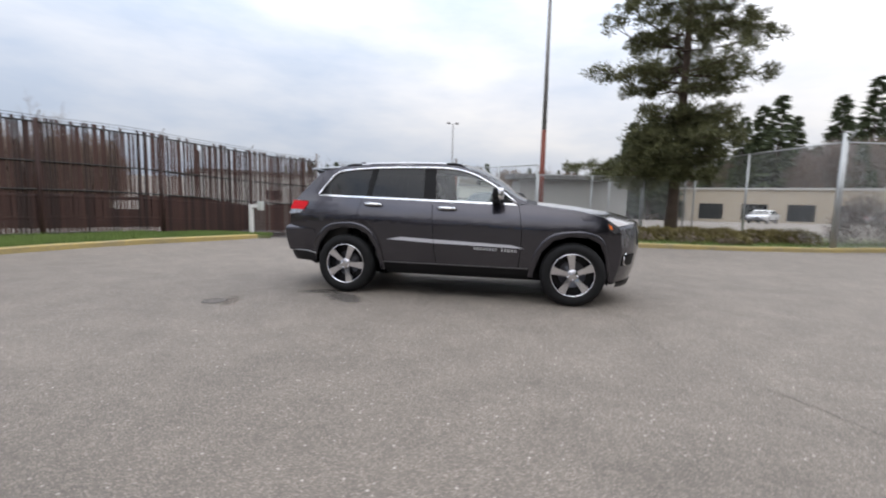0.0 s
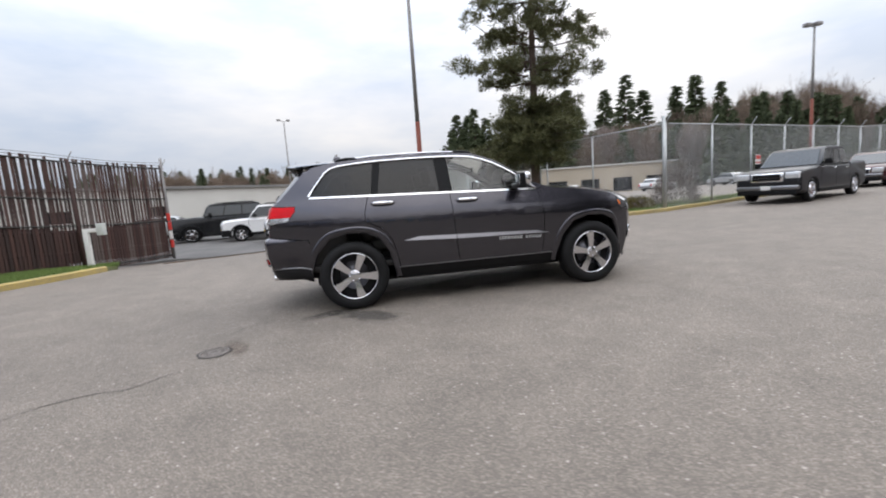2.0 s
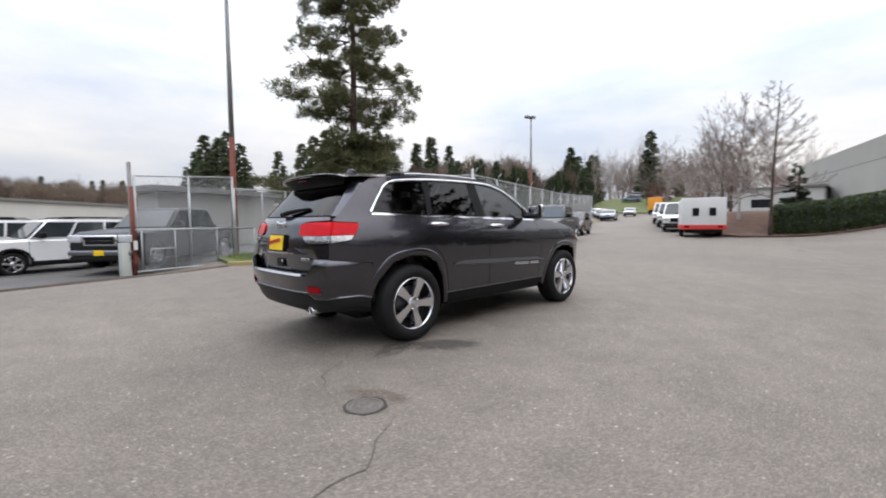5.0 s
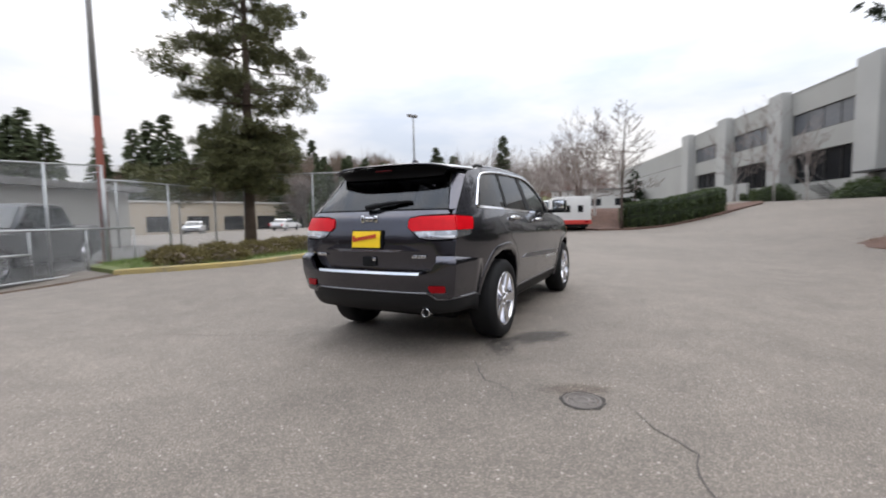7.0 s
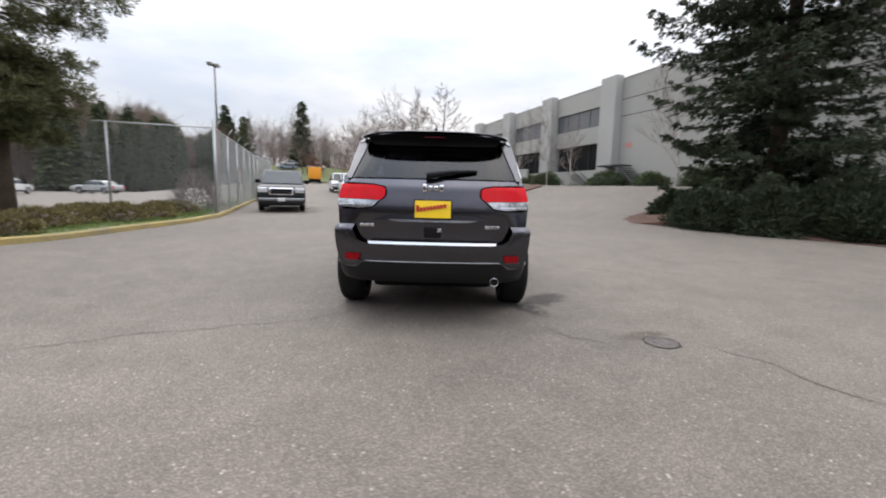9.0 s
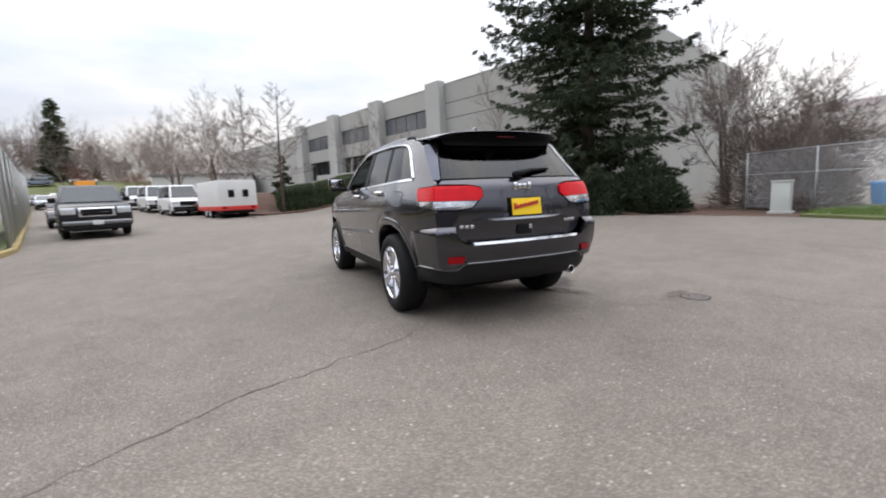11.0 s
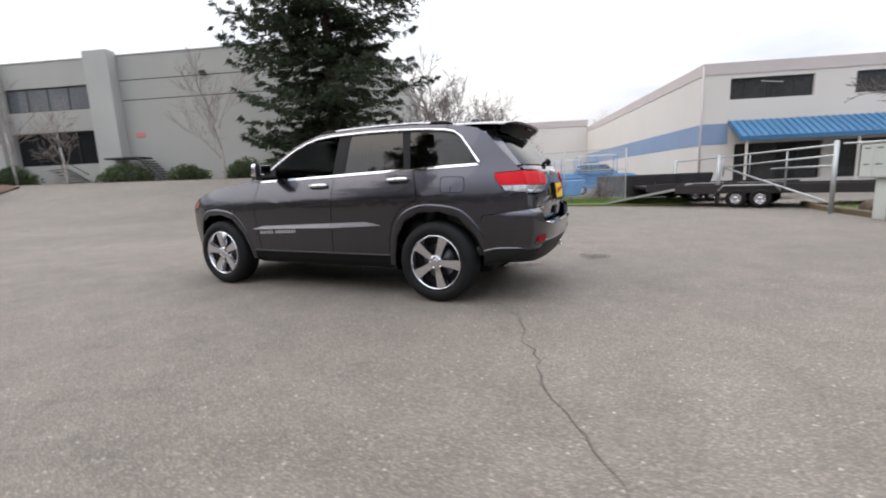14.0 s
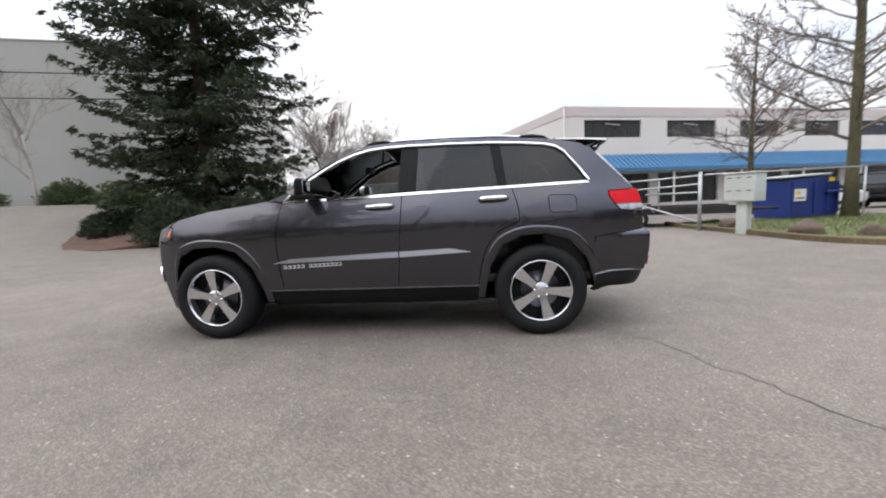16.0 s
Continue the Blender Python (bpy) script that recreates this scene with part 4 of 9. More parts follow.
def warehouse():
    """Low cream building with a blue band and a blue standing-seam awning; x runs away from its corner."""
    b = thing("warehouse", "cream low office and warehouse with blue band and awning", "building", "", -5.73, -20.8, 0, GRID + 180)
    # in these axes the front face is at y = 0 and looks to -y
    wins = [(1.25, 5.0), (6.8, 10.35), (12.2, 15.3), (17.4, 20.4), (22.4, 25.6), (27.5, 30.6), (32.6, 35.8)]
    shop = [(1.6, 5.6), (6.2, 10.6), (11.2, 15.6), (16.2, 20.6), (21.2, 25.6), (26.2, 30.6)]
    holes = [(a, c, 4.47, 5.46) for a, c in wins] + [(a, c, 0.55, 2.35) for a, c in shop]
    bm = wall_with_holes(0, 38, -0.3, 6.17, 0.0, 0.3, holes)
    part("front_wall", bm, M_WHITEWALL, b, smooth=False)
    bm = bmesh.new()
    box(bm, 0.3, 38, 0.3, 32, -0.3, 6.0)
    part("body", bm, M_FRAME, b, smooth=False)
    bm = bmesh.new()
    box(bm, 0.0, 0.3, 0.3, 39, -0.3, 6.17)
    part("side_wall", bm, M_WHITEWALL, b, smooth=False)
    bm = bmesh.new()
    box(bm, -0.03, 38, -0.03, 0.0, 5.66, 6.2)
    box(bm, -0.03, 0.0, 0.0, 39, 5.66, 6.2)
    part("parapet_band", bm, M_PINKTRIM, b, "dusty pink parapet band", False)
    bm = bmesh.new()
    box(bm, -0.012, 0.0, 0.0, 25.5, 2.36, 3.36)
    box(bm, -0.012, 1.25, -0.012, 0.0, 2.36, 3.36)
    part("blue_band", bm, M_BLUEBAND, b, "blue painted band", False)
    bm = bmesh.new()
    tube(bm, [(-0.03, -0.03, 0), (-0.03, -0.03, 6.1)], 0.045, 8)
    part("downpipe", bm, M_PINKTRIM, b)
    for a, c in wins:
        w = (c - a) / 3
        win = pane_window(b, a, c, 4.47, 5.46, 0.22, [a + w * 0.55, a + w * 1.4, a + w * 2.35], M_OFFICEWIN, 0.05, 0.10)
        # white bar in front of the pane, painting a lit ceiling tube
        bm = bmesh.new()
        box(bm, -0.5, 0.5, 0.119, 0.126, -0.018, 0.018, 0, Matrix.Translation((a + w * 1.55, 0, 5.24)) @ Matrix.Rotation(radians(6), 4, "Y"))
        part("tube_bar", bm, M_WHITEPAINT, win, "white bar on the pane standing in for a lit ceiling tube", False)
    for a, c in shop:
        w = (c - a) / 4
        pane_window(b, a, c, 0.55, 2.35, 0.24, [a + w, a + 2 * w, a + 3 * w], M_OFFICEWIN, 0.06, 0.10, "shop_window")
    aw = thing("awning", "blue standing-seam metal awning over the shop fronts", "awning", "", -5.73, -20.8, 0, GRID + 180)
    n = 118
    m = None
    bm = bmesh.new()
    vs = [bm.verts.new(v) for v in ((1.2, -0.05, 3.46), (38, -0.05, 3.46), (38, -1.25, 2.62), (1.2, -1.25, 2.62), (1.2, -0.05, 3.40), (38, -0.05, 3.40), (38, -1.25, 2.42), (1.2, -1.25, 2.42))]
    for ff in ((0, 1, 2, 3), (3, 2, 6, 7), (7, 6, 5, 4), (0, 3, 7, 4), (1, 5, 6, 2)):
        bm.faces.new([vs[k] for k in ff])
    bmesh.ops.recalc_face_normals(bm, faces=bm.faces)
    part("sheet", bm, M_BLUEMETAL, aw, smooth=False)
    for i in range(n):
        u = 1.25 + i * 0.31
        if m is None:
            bm = bmesh.new()
            q = [bm.verts.new(v) for v in ((-0.02, -0.04, 3.47), (0.02, -0.04, 3.47), (0.02, -1.26, 2.63), (-0.02, -1.26, 2.63), (-0.012, -0.04, 3.52), (0.012, -0.04, 3.52), (0.012, -1.26, 2.68), (-0.012, -1.26, 2.68))]
            for ff in ((4, 5, 6, 7), (0, 4, 7, 3), (1, 2, 6, 5), (3, 7, 6, 2), (0, 1, 5, 4)):
                bm.faces.new([q[k] for k in ff])
            m = mesh_of("seam", bm, M_BLUEMETAL, False)
        s = new("seam", m)
        s.parent = aw
        s.location = (u, 0, 0)
    for k in range(9):
        bm = bmesh.new()
        box(bm, 1.5 + 4.8 * k, 1.58 + 4.8 * k, -1.18, -1.10, -0.3, 2.6, 0.01)
        part("post", bm, M_WHITEWALL, aw, smooth=False)
    # far wing
    w2 = thing("warehouse_wing", "cream lower wing of the warehouse behind the yard", "building", "", 2.4, -45.0, 0, GRID + 180)
    bm = bmesh.new()
    box(bm, -14, 0, 0, 20, -0.3, 6.9, 0.02)
    part("wall", bm, M_WHITEWALL, w2, smooth=False)
    bm = bmesh.new()
    box(bm, -14.05, 0.02, -0.05, 20, 6.3, 6.95)
    part("parapet_band", bm, M_PINKTRIM, w2, smooth=False)


warehouse()


# ---- the parked sport utility vehicle ----
M_SATINDARK = surf("satin_grey_moulding", (0.24, 0.24, 0.25), 0.3, 0.9, 0.08, 5, 80)
M_WHITEMARK = surf("pale_chrome_mark", (0.80, 0.80, 0.80), 0.4, 0, 0.05, 5, 80)
CAR_Z = [0.20, 0.30, 0.40, 0.55, 0.70, 0.86, 0.985, 1.06, 1.14, 1.235, 1.45, 1.70, 1.80]
CAR_Y = [0.84, 0.868, 0.893, 0.916, 0.933, 0.943, 0.949, 0.932, 0.906, 0.868, 0.796, 0.703, 0.66]
prof_y = curve_of(CAR_Z, CAR_Y, 0.018)
prof_top = curve_of([-2.05, -1.85, -1.58, -1.08, -0.34, 0.02, 0.28, 0.56, 0.74, 0.92, 1.13, 1.48, 1.83, 2.07], [1.55, 1.615, 1.668, 1.703, 1.712, 1.692, 1.605, 1.435, 1.30, 1.232, 1.205, 1.165, 1.085, 0.985], 0.06)
prof_crown = curve_of([-2.0, -1.6, -0.4, 0.1, 0.6, 0.95, 1.3, 2.07], [0.075, 0.065, 0.06, 0.075, 0.10, 0.05, 0.05, 0.05], 0.2)
rear_edge = curve_of([0.30, 0.40, 0.53, 0.70, 0.87, 1.05, 1.20, 1.31, 1.49, 1.58, 1.66], [-2.205, -2.262, -2.308, -2.328, -2.328, -2.312, -2.270, -2.165, -1.99, -1.915, -1.85], 0.04)
rear_bulge = curve_of([0.30, 0.5, 0.7, 0.9, 1.1, 1.3, 1.65], [0.09, 0.115, 0.115, 0.10, 0.10, 0.11, 0.115], 0.05)
front_edge = curve_of([0.20, 0.30, 0.45, 0.70, 0.90, 1.0, 1.05], [2.00, 2.05, 2.12, 2.17, 2.13, 2.07, 2.05], 0.04)


def nose(x):
    """Draws the front corner back so that the nose is well rounded in plan."""
    return x if x < 1.75 else 1.75 + (x - 1.75) * 0.64


def side_y(x, z):
    y = prof_y(z + 0.025 * x)
    if x > 1.2:
        y -= 0.10 * ((x - 1.2) / 0.95) ** 2.2
    if x < -1.3:
        y -= 0.135 * ((-1.3 - x) / 1.0) ** 1.8
    return y


def belt(x):
    return 1.235 - 0.025 * x


def rear_x(y, z):
    e = rear_edge(z)
    yc = side_y(e, z)
    return e - rear_bulge(z) * (1 - min(1, abs(y) / yc) ** (3.2 + 1.8 * smoothstep(1.15, 1.35, z)))


def rear_half(z):
    return side_y(rear_edge(z), z)


ARCH = [(0.47, -0.06), (0.45, 0.06), (0.41, 0.24), (0.31, 0.40), (0.16, 0.475), (-0.05, 0.485), (-0.24, 0.43), (-0.38, 0.27), (-0.45, 0.06), (-0.47, -0.06)]
FLARE = [(0.535, -0.06), (0.517, 0.08), (0.468, 0.275), (0.36, 0.455), (0.175, 0.545), (-0.055, 0.553), (-0.285, 0.495), (-0.448, 0.31), (-0.517, 0.08), (-0.535, -0.06)]
WB, HUBZ = 1.4575, 0.387


def swell(b):
    """How far the rear bumper stands proud of the body."""
    return 0.034 * smoothstep(0.880, 0.835, b) - 0.012 * smoothstep(0.70, 0.54, b)


def arch_pts(cx, pts, flip=False):
    q = [(cx + a, HUBZ + b) for a, b in pts]
    return q[::-1] if flip else q


def big_suv():
    car = thing("sport_utility_vehicle", "dark grey metallic sport utility vehicle parked on the asphalt", "car")

    def side_panel(name, poly, sg, mat=M_PAINT, out=0.0, depth=0.03, step=0.07, label="", parent=car, round_=0.0, tail=None):
        return part(name, panel(poly, lambda a, b: (nose(a) - (tail(b) * smoothstep(-2.05, rear_edge(b), a) if tail else 0), sg * (side_y(a, b) + (out(a, b) if callable(out) else out)), b), step, depth, lambda c: (0, -sg, 0), round_), mat, parent, label)

    def rear_panel(name, poly, mat=M_PAINT, out=0.0, depth=0.03, step=0.06, label="", parent=car, round_=0.0, wide=None):
        return part(name, panel(poly, lambda a, b: (rear_x(a, b) - (out(a, b) if callable(out) else out), a * (1 + (wide(b) / rear_half(b) if wide else 0)), b), step, depth, lambda c: (1, 0, 0), round_), mat, parent, label)

    top_f = [(x, prof_top(x)) for x in (1.13, 1.3, 1.48, 1.65, 1.80, 1.90)]
    win_top = [(0.70, 1.275), (0.56, 1.385), (0.42, 1.475), (0.28, 1.552), (0.14, 1.607), (0.0, 1.643), (-0.16, 1.658), (-0.34, 1.663), (-0.7, 1.662), (-1.08, 1.652), (-1.35, 1.634), (-1.53, 1.615), (-1.62, 1.593), (-1.69, 1.545)]
    for sg in (1, -1):
        # outer panels
        a_front = arch_pts(WB, [(a, b * 0.96) for a, b in ARCH])          # from the nose side to the door side
        a_rear = arch_pts(-WB, ARCH)
        side_panel("fender", [(0.785, belt(0.785) - 0.004), (0.93, prof_top(0.93))] + top_f + [(1.86, 1.02), (1.90, 0.935), (2.02, 0.90), (1.90, 0.875), (1.87, 0.70)] + a_front[1:-1] + [(0.985, 0.345), (0.93, 0.44), (0.808, 0.44), (0.828, 0.62), (0.838, 0.85), (0.815, 1.08)], sg)
        fd = side_panel("front_door", [(0.777, belt(0.777) - 0.004), (0.808, 1.08), (0.830, 0.85), (0.820, 0.62), (0.800, 0.44), (-0.228, 0.44), (-0.262, 0.75), (-0.295, belt(-0.3) - 0.004)], sg)
        rd = side_panel("rear_door", [(-0.302, belt(-0.3) - 0.004), (-0.270, 0.75), (-0.236, 0.44), (-0.93, 0.44), (-0.955, 0.60), (-1.00, 0.76), (-1.10, 0.90), (-1.22, 0.955), (-1.285, 0.985), (-1.282, 1.08), (-1.235, belt(-1.235) - 0.004)], sg)
        side_panel("quarter_panel", [(-1.243, belt(-1.243) - 0.004), (-1.290, 1.08), (-1.293, 0.98), (-1.22, 0.945), (-1.10, 0.89), (-1.008, 0.755), (-0.963, 0.60), (-0.938, 0.44), (-0.97, 0.345)] + a_rear[1:-1][:-1] + [(-1.895, 0.63), (-1.915, 0.829), (-2.02, 0.839), (rear_edge(0.879), 0.879), (rear_edge(1.0), 1.0), (rear_edge(1.02), 1.015), (-2.10, 1.06), (-2.035, 1.155), (-2.03, 1.205), (rear_edge(1.215), 1.215), (rear_edge(1.31), 1.31), (rear_edge(1.40), 1.40), (rear_edge(1.49), 1.49), (-1.93, 1.558), (-1.83, prof_top(-1.83)), (-1.62, prof_top(-1.62)), (-1.55, prof_top(-1.55)), (-1.55, 1.625), (-1.64, 1.60), (-1.72, 1.54), (-1.895, 1.305), (-1.88, belt(-1.88) + 0.004)], sg)
        side_panel("pillar_rail", [(0.80, belt(0.8) + 0.012), (0.92, prof_top(0.92))] + [(x, prof_top(x)) for x in (0.74, 0.56, 0.42, 0.28, 0.14, 0.0, -0.2, -0.5, -0.9, -1.2, -1.542)] + [(-1.542, 1.628), (-1.35, 1.645), (-1.08, 1.663), (-0.7, 1.673), (-0.34, 1.674), (-0.16, 1.669), (0.0, 1.654), (0.14, 1.618), (0.28, 1.563), (0.42, 1.486), (0.56, 1.396), (0.70, 1.285), (0.735, belt(0.735) + 0.012)], sg)
        side_panel("sill", [(0.98, 0.43), (0.985, 0.345), (-0.975, 0.345), (-0.945, 0.43)], sg, M_BLACK, -0.012, 0.08)
        side_panel("sill_moulding", [(0.93, 0.441), (0.93, 0.431), (-0.94, 0.431), (-0.94, 0.441)], sg, M_SATINDARK, 0.006, 0.02, label="thin bright sill line")
        side_panel("front_bumper_side", [(1.88, 0.865), (2.00, 0.89), (front_edge(0.9), 0.90), (front_edge(0.8), 0.8), (front_edge(0.7), 0.70), (front_edge(0.6), 0.6), (front_edge(0.45), 0.45), (front_edge(0.30), 0.30), (1.93, 0.31), (1.915, 0.42), (1.875, 0.60)], sg)
        rb = side_panel("rear_bumper_side", [(-1.925, 0.825), (-2.02, 0.835), (rear_edge(0.875), 0.875), (rear_edge(0.8), 0.8), (rear_edge(0.7), 0.70), (rear_edge(0.6), 0.6), (rear_edge(0.535), 0.535), (-1.912, 0.50), (-1.895, 0.60), (-1.885, 0.66)], sg, out=lambda a, b: 0.002 + swell(b) * smoothstep(-1.90, -2.06, a), step=0.025, tail=lambda b: 0.010 + swell(b))
        for cx in (WB, -WB):
            flip = cx < 0
            k_f = 0.96 if cx > 0 else 1.0
            fo, fi = arch_pts(cx, [(a, b * k_f) for a, b in FLARE]), arch_pts(cx, [(a, b * k_f) for a, b in ARCH])

            def flare(u, v, fo=fo, fi=fi, sg=sg):
                k = u * (len(fo) - 1) * (0.90 if fo[0][0] < 0 else 1)
                i = min(len(fo) - 2, int(k))
                f = k - i
                q = []
                for p in (fo, fi):
                    a, b, c, d = (Vector(p[min(len(p) - 1, max(0, i + j))]) for j in (-1, 0, 1, 2))
                    q.append(0.5 * (2 * b + (c - a) * f + (2 * a - 5 * b + 4 * c - d) * f * f + (3 * b - a - 3 * c + d) * f ** 3))
                o, w = ((-0.006, 0.0), (0.006, 0.14), (0.009, 0.32), (0.008, 0.65), (0.006, 0.94), (0.000, 1.0), (-0.11, 1.02))[int(round(v * 6))]
                p = q[0].lerp(q[1], w)
                return (nose(p.x), sg * (side_y(p.x, p.y) + o), p.y)

            part("wheel_arch_flare", grid(flare, 54, 6, (0, sg, 0)), M_PAINT, car)
            bm = bmesh.new()
            ring = [(0.50 * math.cos(radians(a)), 0.50 * math.sin(radians(a))) for a in range(-14, 195, 11)]
            q = [[bm.verts.new((nose(cx + a), sg * yy, HUBZ + b)) for a, b in ring] for yy in (0.86 if cx > 0 else 0.82, 0.58)]
            for k in range(len(ring) - 1):
                bm.faces.new((q[0][k], q[0][k + 1], q[1][k + 1], q[1][k]))
            bm.faces.new(q[1])
            bm.normal_update()
            part("wheel_liner", bm, M_BLACK, car, smooth=False)
        # windows, pillars and the bright surround
        inner = 0.012
        if sg < 0:
            side_panel("front_window", [(0.70, belt(0.70) + 0.006)] + win_top[:7] + [(-0.285, 1.66), (-0.255, belt(-0.25) + 0.006)], sg, M_CLEAR, -inner, 0, 0.08, "clear front side window", fd)
        side_panel("rear_window", [(-0.415, belt(-0.41) + 0.006), (-0.44, 1.66), (-0.7, 1.662), (-1.06, 1.652), (-1.125, belt(-1.12) + 0.006)], sg, M_TINT, -inner, 0, 0.08, "dark tinted rear side window", rd)
        side_panel("quarter_window", [(-1.20, belt(-1.20) + 0.006), (-1.15, 1.648), (-1.35, 1.634), (-1.53, 1.615), (-1.62, 1.593), (-1.69, 1.545), (-1.875, 1.30), (-1.86, belt(-1.86) + 0.006)], sg, M_TINT, -inner, 0, 0.08, "dark tinted quarter window", car)
        side_panel("door_pillar", [(-0.259, belt(-0.26) + 0.006), (-0.288, 1.662), (-0.437, 1.662), (-0.412, belt(-0.41) + 0.006)], sg, M_BLACK, -0.008, 0.03, 0.08)
        side_panel("rear_pillar", [(-1.128, belt(-1.12) + 0.006), (-1.063, 1.653), (-1.147, 1.648), (-1.197, belt(-1.2) + 0.006)], sg, M_BLACK, -0.008, 0.03, 0.08)
        loop = dense([(0.765, belt(0.765) + 0.004), (0.70, 1.283)] + [(a, b + 0.004) for a, b in win_top[1:]] + [(-1.80, 1.41), (-1.880, 1.302), (-1.872, belt(-1.87) + 0.004)], 0.09)
        bm = bmesh.new()
        tube(bm, [(a, sg * (side_y(a, b) + 0.002), b) for a, b in loop], 0.0125, 6)
        part("window_trim", bm, M_CHROME, car, "bright chrome window surround")
        side_panel("belt_trim", [(0.775, belt(0.775) - 0.006), (0.72, belt(0.72) + 0.014), (-1.86, belt(-1.86) + 0.014), (-1.885, belt(-1.88) - 0.006)], sg, M_CHROME, 0.008, 0.02, 0.1, "bright chrome belt moulding")
        # door trim strips with plain marks in place of lettering
        side_panel("door_strip", [(0.87, 0.686), (0.72, 0.722), (-0.255, 0.757), (-0.255, 0.710)], sg, M_SATIN, lambda a, b: 0.028 - 0.3 * (b - 0.69), 0.03, 0.08, "satin metal door strip", fd)
        side_panel("door_strip", [(-0.264, 0.710), (-0.264, 0.757), (-0.70, 0.772), (-0.88, 0.738)], sg, M_SATIN, lambda a, b: 0.028 - 0.3 * (b - 0.70), 0.03, 0.08, "satin metal door strip", rd)
        xs = [0.770 - 0.041 * k for k in range(5)] + [0.535 - 0.038 * k for k in range(8)]
        for x in xs:
            bm = bmesh.new()
            zc = 0.652 + (0.705 - x) * 0.035
            y = sg * (side_y(x, zc) + 0.004)
            for dx, dz, w, h in ((0, 0.011, 0.028, 0.007), (0, -0.011, 0.028, 0.007), (-0.011, 0, 0.007, 0.028)):
                box(bm, x + dx - w / 2, x + dx + w / 2, y - 0.004, y + 0.004, zc + dz - h / 2, zc + dz + h / 2)
            part("badge_mark", bm, M_WHITEMARK, fd, "small pale chrome mark", False)
        # handles
        for hx, hz, door in ((-0.105, 1.150, fd), (-1.08, 1.178, rd)):
            y = side_y(hx, hz)
            bm = bmesh.new()
            pts = [(hx + 0.125, sg * (y + 0.005), hz - 0.004), (hx + 0.10, sg * (y + 0.034), hz), (hx, sg * (y + 0.042), hz + 0.003), (hx - 0.09, sg * (y + 0.036), hz + 0.004), (hx - 0.125, sg * (y + 0.004), hz + 0.003)]
            tube(bm, pts, [0.014, 0.018, 0.019, 0.018, 0.014], 10)
            h = part("door_handle", bm, M_CHROME, door, "chrome door handle")
        # mirror
        bm = bmesh.new()
        box(bm, 0.530, 0.605, 0.955, 1.140, 1.272, 1.412, 0.03)
        for v in bm.verts:
            v.co.y *= sg
            if v.co.z < 1.31:
                v.co.x += 0.01
        bmesh.ops.recalc_face_normals(bm, faces=bm.faces)
        mir = part("door_mirror", bm, M_CHROME, fd, "chrome capped door mirror")
        bm = bmesh.new()
        box(bm, 0.478, 0.548, 0.958, 1.138, 1.270, 1.410, 0.025)
        for v in bm.verts:
            v.co.y *= sg
        bmesh.ops.recalc_face_normals(bm, faces=bm.faces)
        part("mirror_housing", bm, M_BLACK, mir, "black mirror housing")
        bm = bmesh.new()
        box(bm, 0.455, 0.56, 0.90, 1.13, 1.235, 1.283, 0.02)
        for v in bm.verts:
            v.co.y *= sg
        bmesh.ops.recalc_face_normals(bm, faces=bm.faces)
        part("mirror_base", bm, M_BLACK, mir, "black mirror foot")
        bm = bmesh.new()
        box(bm, 0.473, 0.480, 0.976, 1.120, 1.290, 1.392, 0.003)
        for v in bm.verts:
            v.co.y *= sg
        bmesh.ops.recalc_face_normals(bm, faces=bm.faces)
        part("mirror_glass", bm, M_CHROME, mir)
        side_panel("mirror_sail", [(0.735, belt(0.735) + 0.012), (0.68, 1.262), (0.56, 1.365), (0.54, belt(0.54) + 0.01)], sg, M_BLACK, 0.004, 0.02, 0.1)
        # lamps at the side
        side_panel("headlight_side", [(1.92, 1.04), (2.06, 0.985), (front_edge(0.93), 0.925), (2.02, 0.905), (1.91, 0.938), (1.872, 1.02)], sg, M_HEADLENS, 0.003, 0.03, 0.03, "clear headlamp wrapping round the corner")
        side_panel("turn_signal", [(1.895, 1.008), (1.945, 0.994), (1.968, 0.950), (1.918, 0.958)], sg, M_AMBER, 0.008, 0.01, 0.03, "amber side turn lamp")
        tl = side_panel("tail_lamp_side", [(rear_edge(1.21), 1.208), (-2.035, 1.198), (-2.042, 1.16), (-2.085, 1.092), (rear_edge(1.09), 1.092)], sg, M_LENSRED, 0.010, 0.03, 0.03, "red tail lamp lens")
        side_panel("reverse_lamp_side", [(-2.095, 1.088), (-2.13, 1.048), (rear_edge(1.022), 1.022), (rear_edge(1.088), 1.088)], sg, M_LENSCLEAR, 0.006, 0.03, 0.03, "clear reversing lamp lens", tl)
        # rear face, one side
        def rp(name, poly, **k):
            return rear_panel(name, [(sg * a, b) for a, b in poly], **k)
        zz = (1.265, 1.31, 1.38, 1.45, 1.52, 1.58)
        rp("rear_pillar_face", [(0.712, 1.262)] + [(rear_half(z) , z) for z in zz] + [(0.612, 1.60), (0.635, 1.50)])
        rl = rp("tail_lamp", [(0.415, 1.188), (0.50, 1.205), (rear_half(1.21), 1.21), (rear_half(1.15), 1.15), (rear_half(1.09), 1.09), (0.44, 1.083), (0.402, 1.115), (0.400, 1.165)], mat=M_LENSRED, out=0.014, step=0.04, label="red tail lamp lens")
        rp("reverse_lamp", [(0.45, 1.079), (rear_half(1.085), 1.085), (rear_half(1.02), 1.02), (0.60, 1.012), (0.51, 1.025)], mat=M_LENSCLEAR, out=0.006, step=0.04, label="clear reversing lamp lens", parent=rl)
        rp("lamp_bar", [(0.56, 1.040), (rear_half(1.04) - 0.01, 1.045), (rear_half(1.03) - 0.01, 1.03), (0.57, 1.026)], mat=M_CHROME, out=0.012, step=0.05, parent=rl)
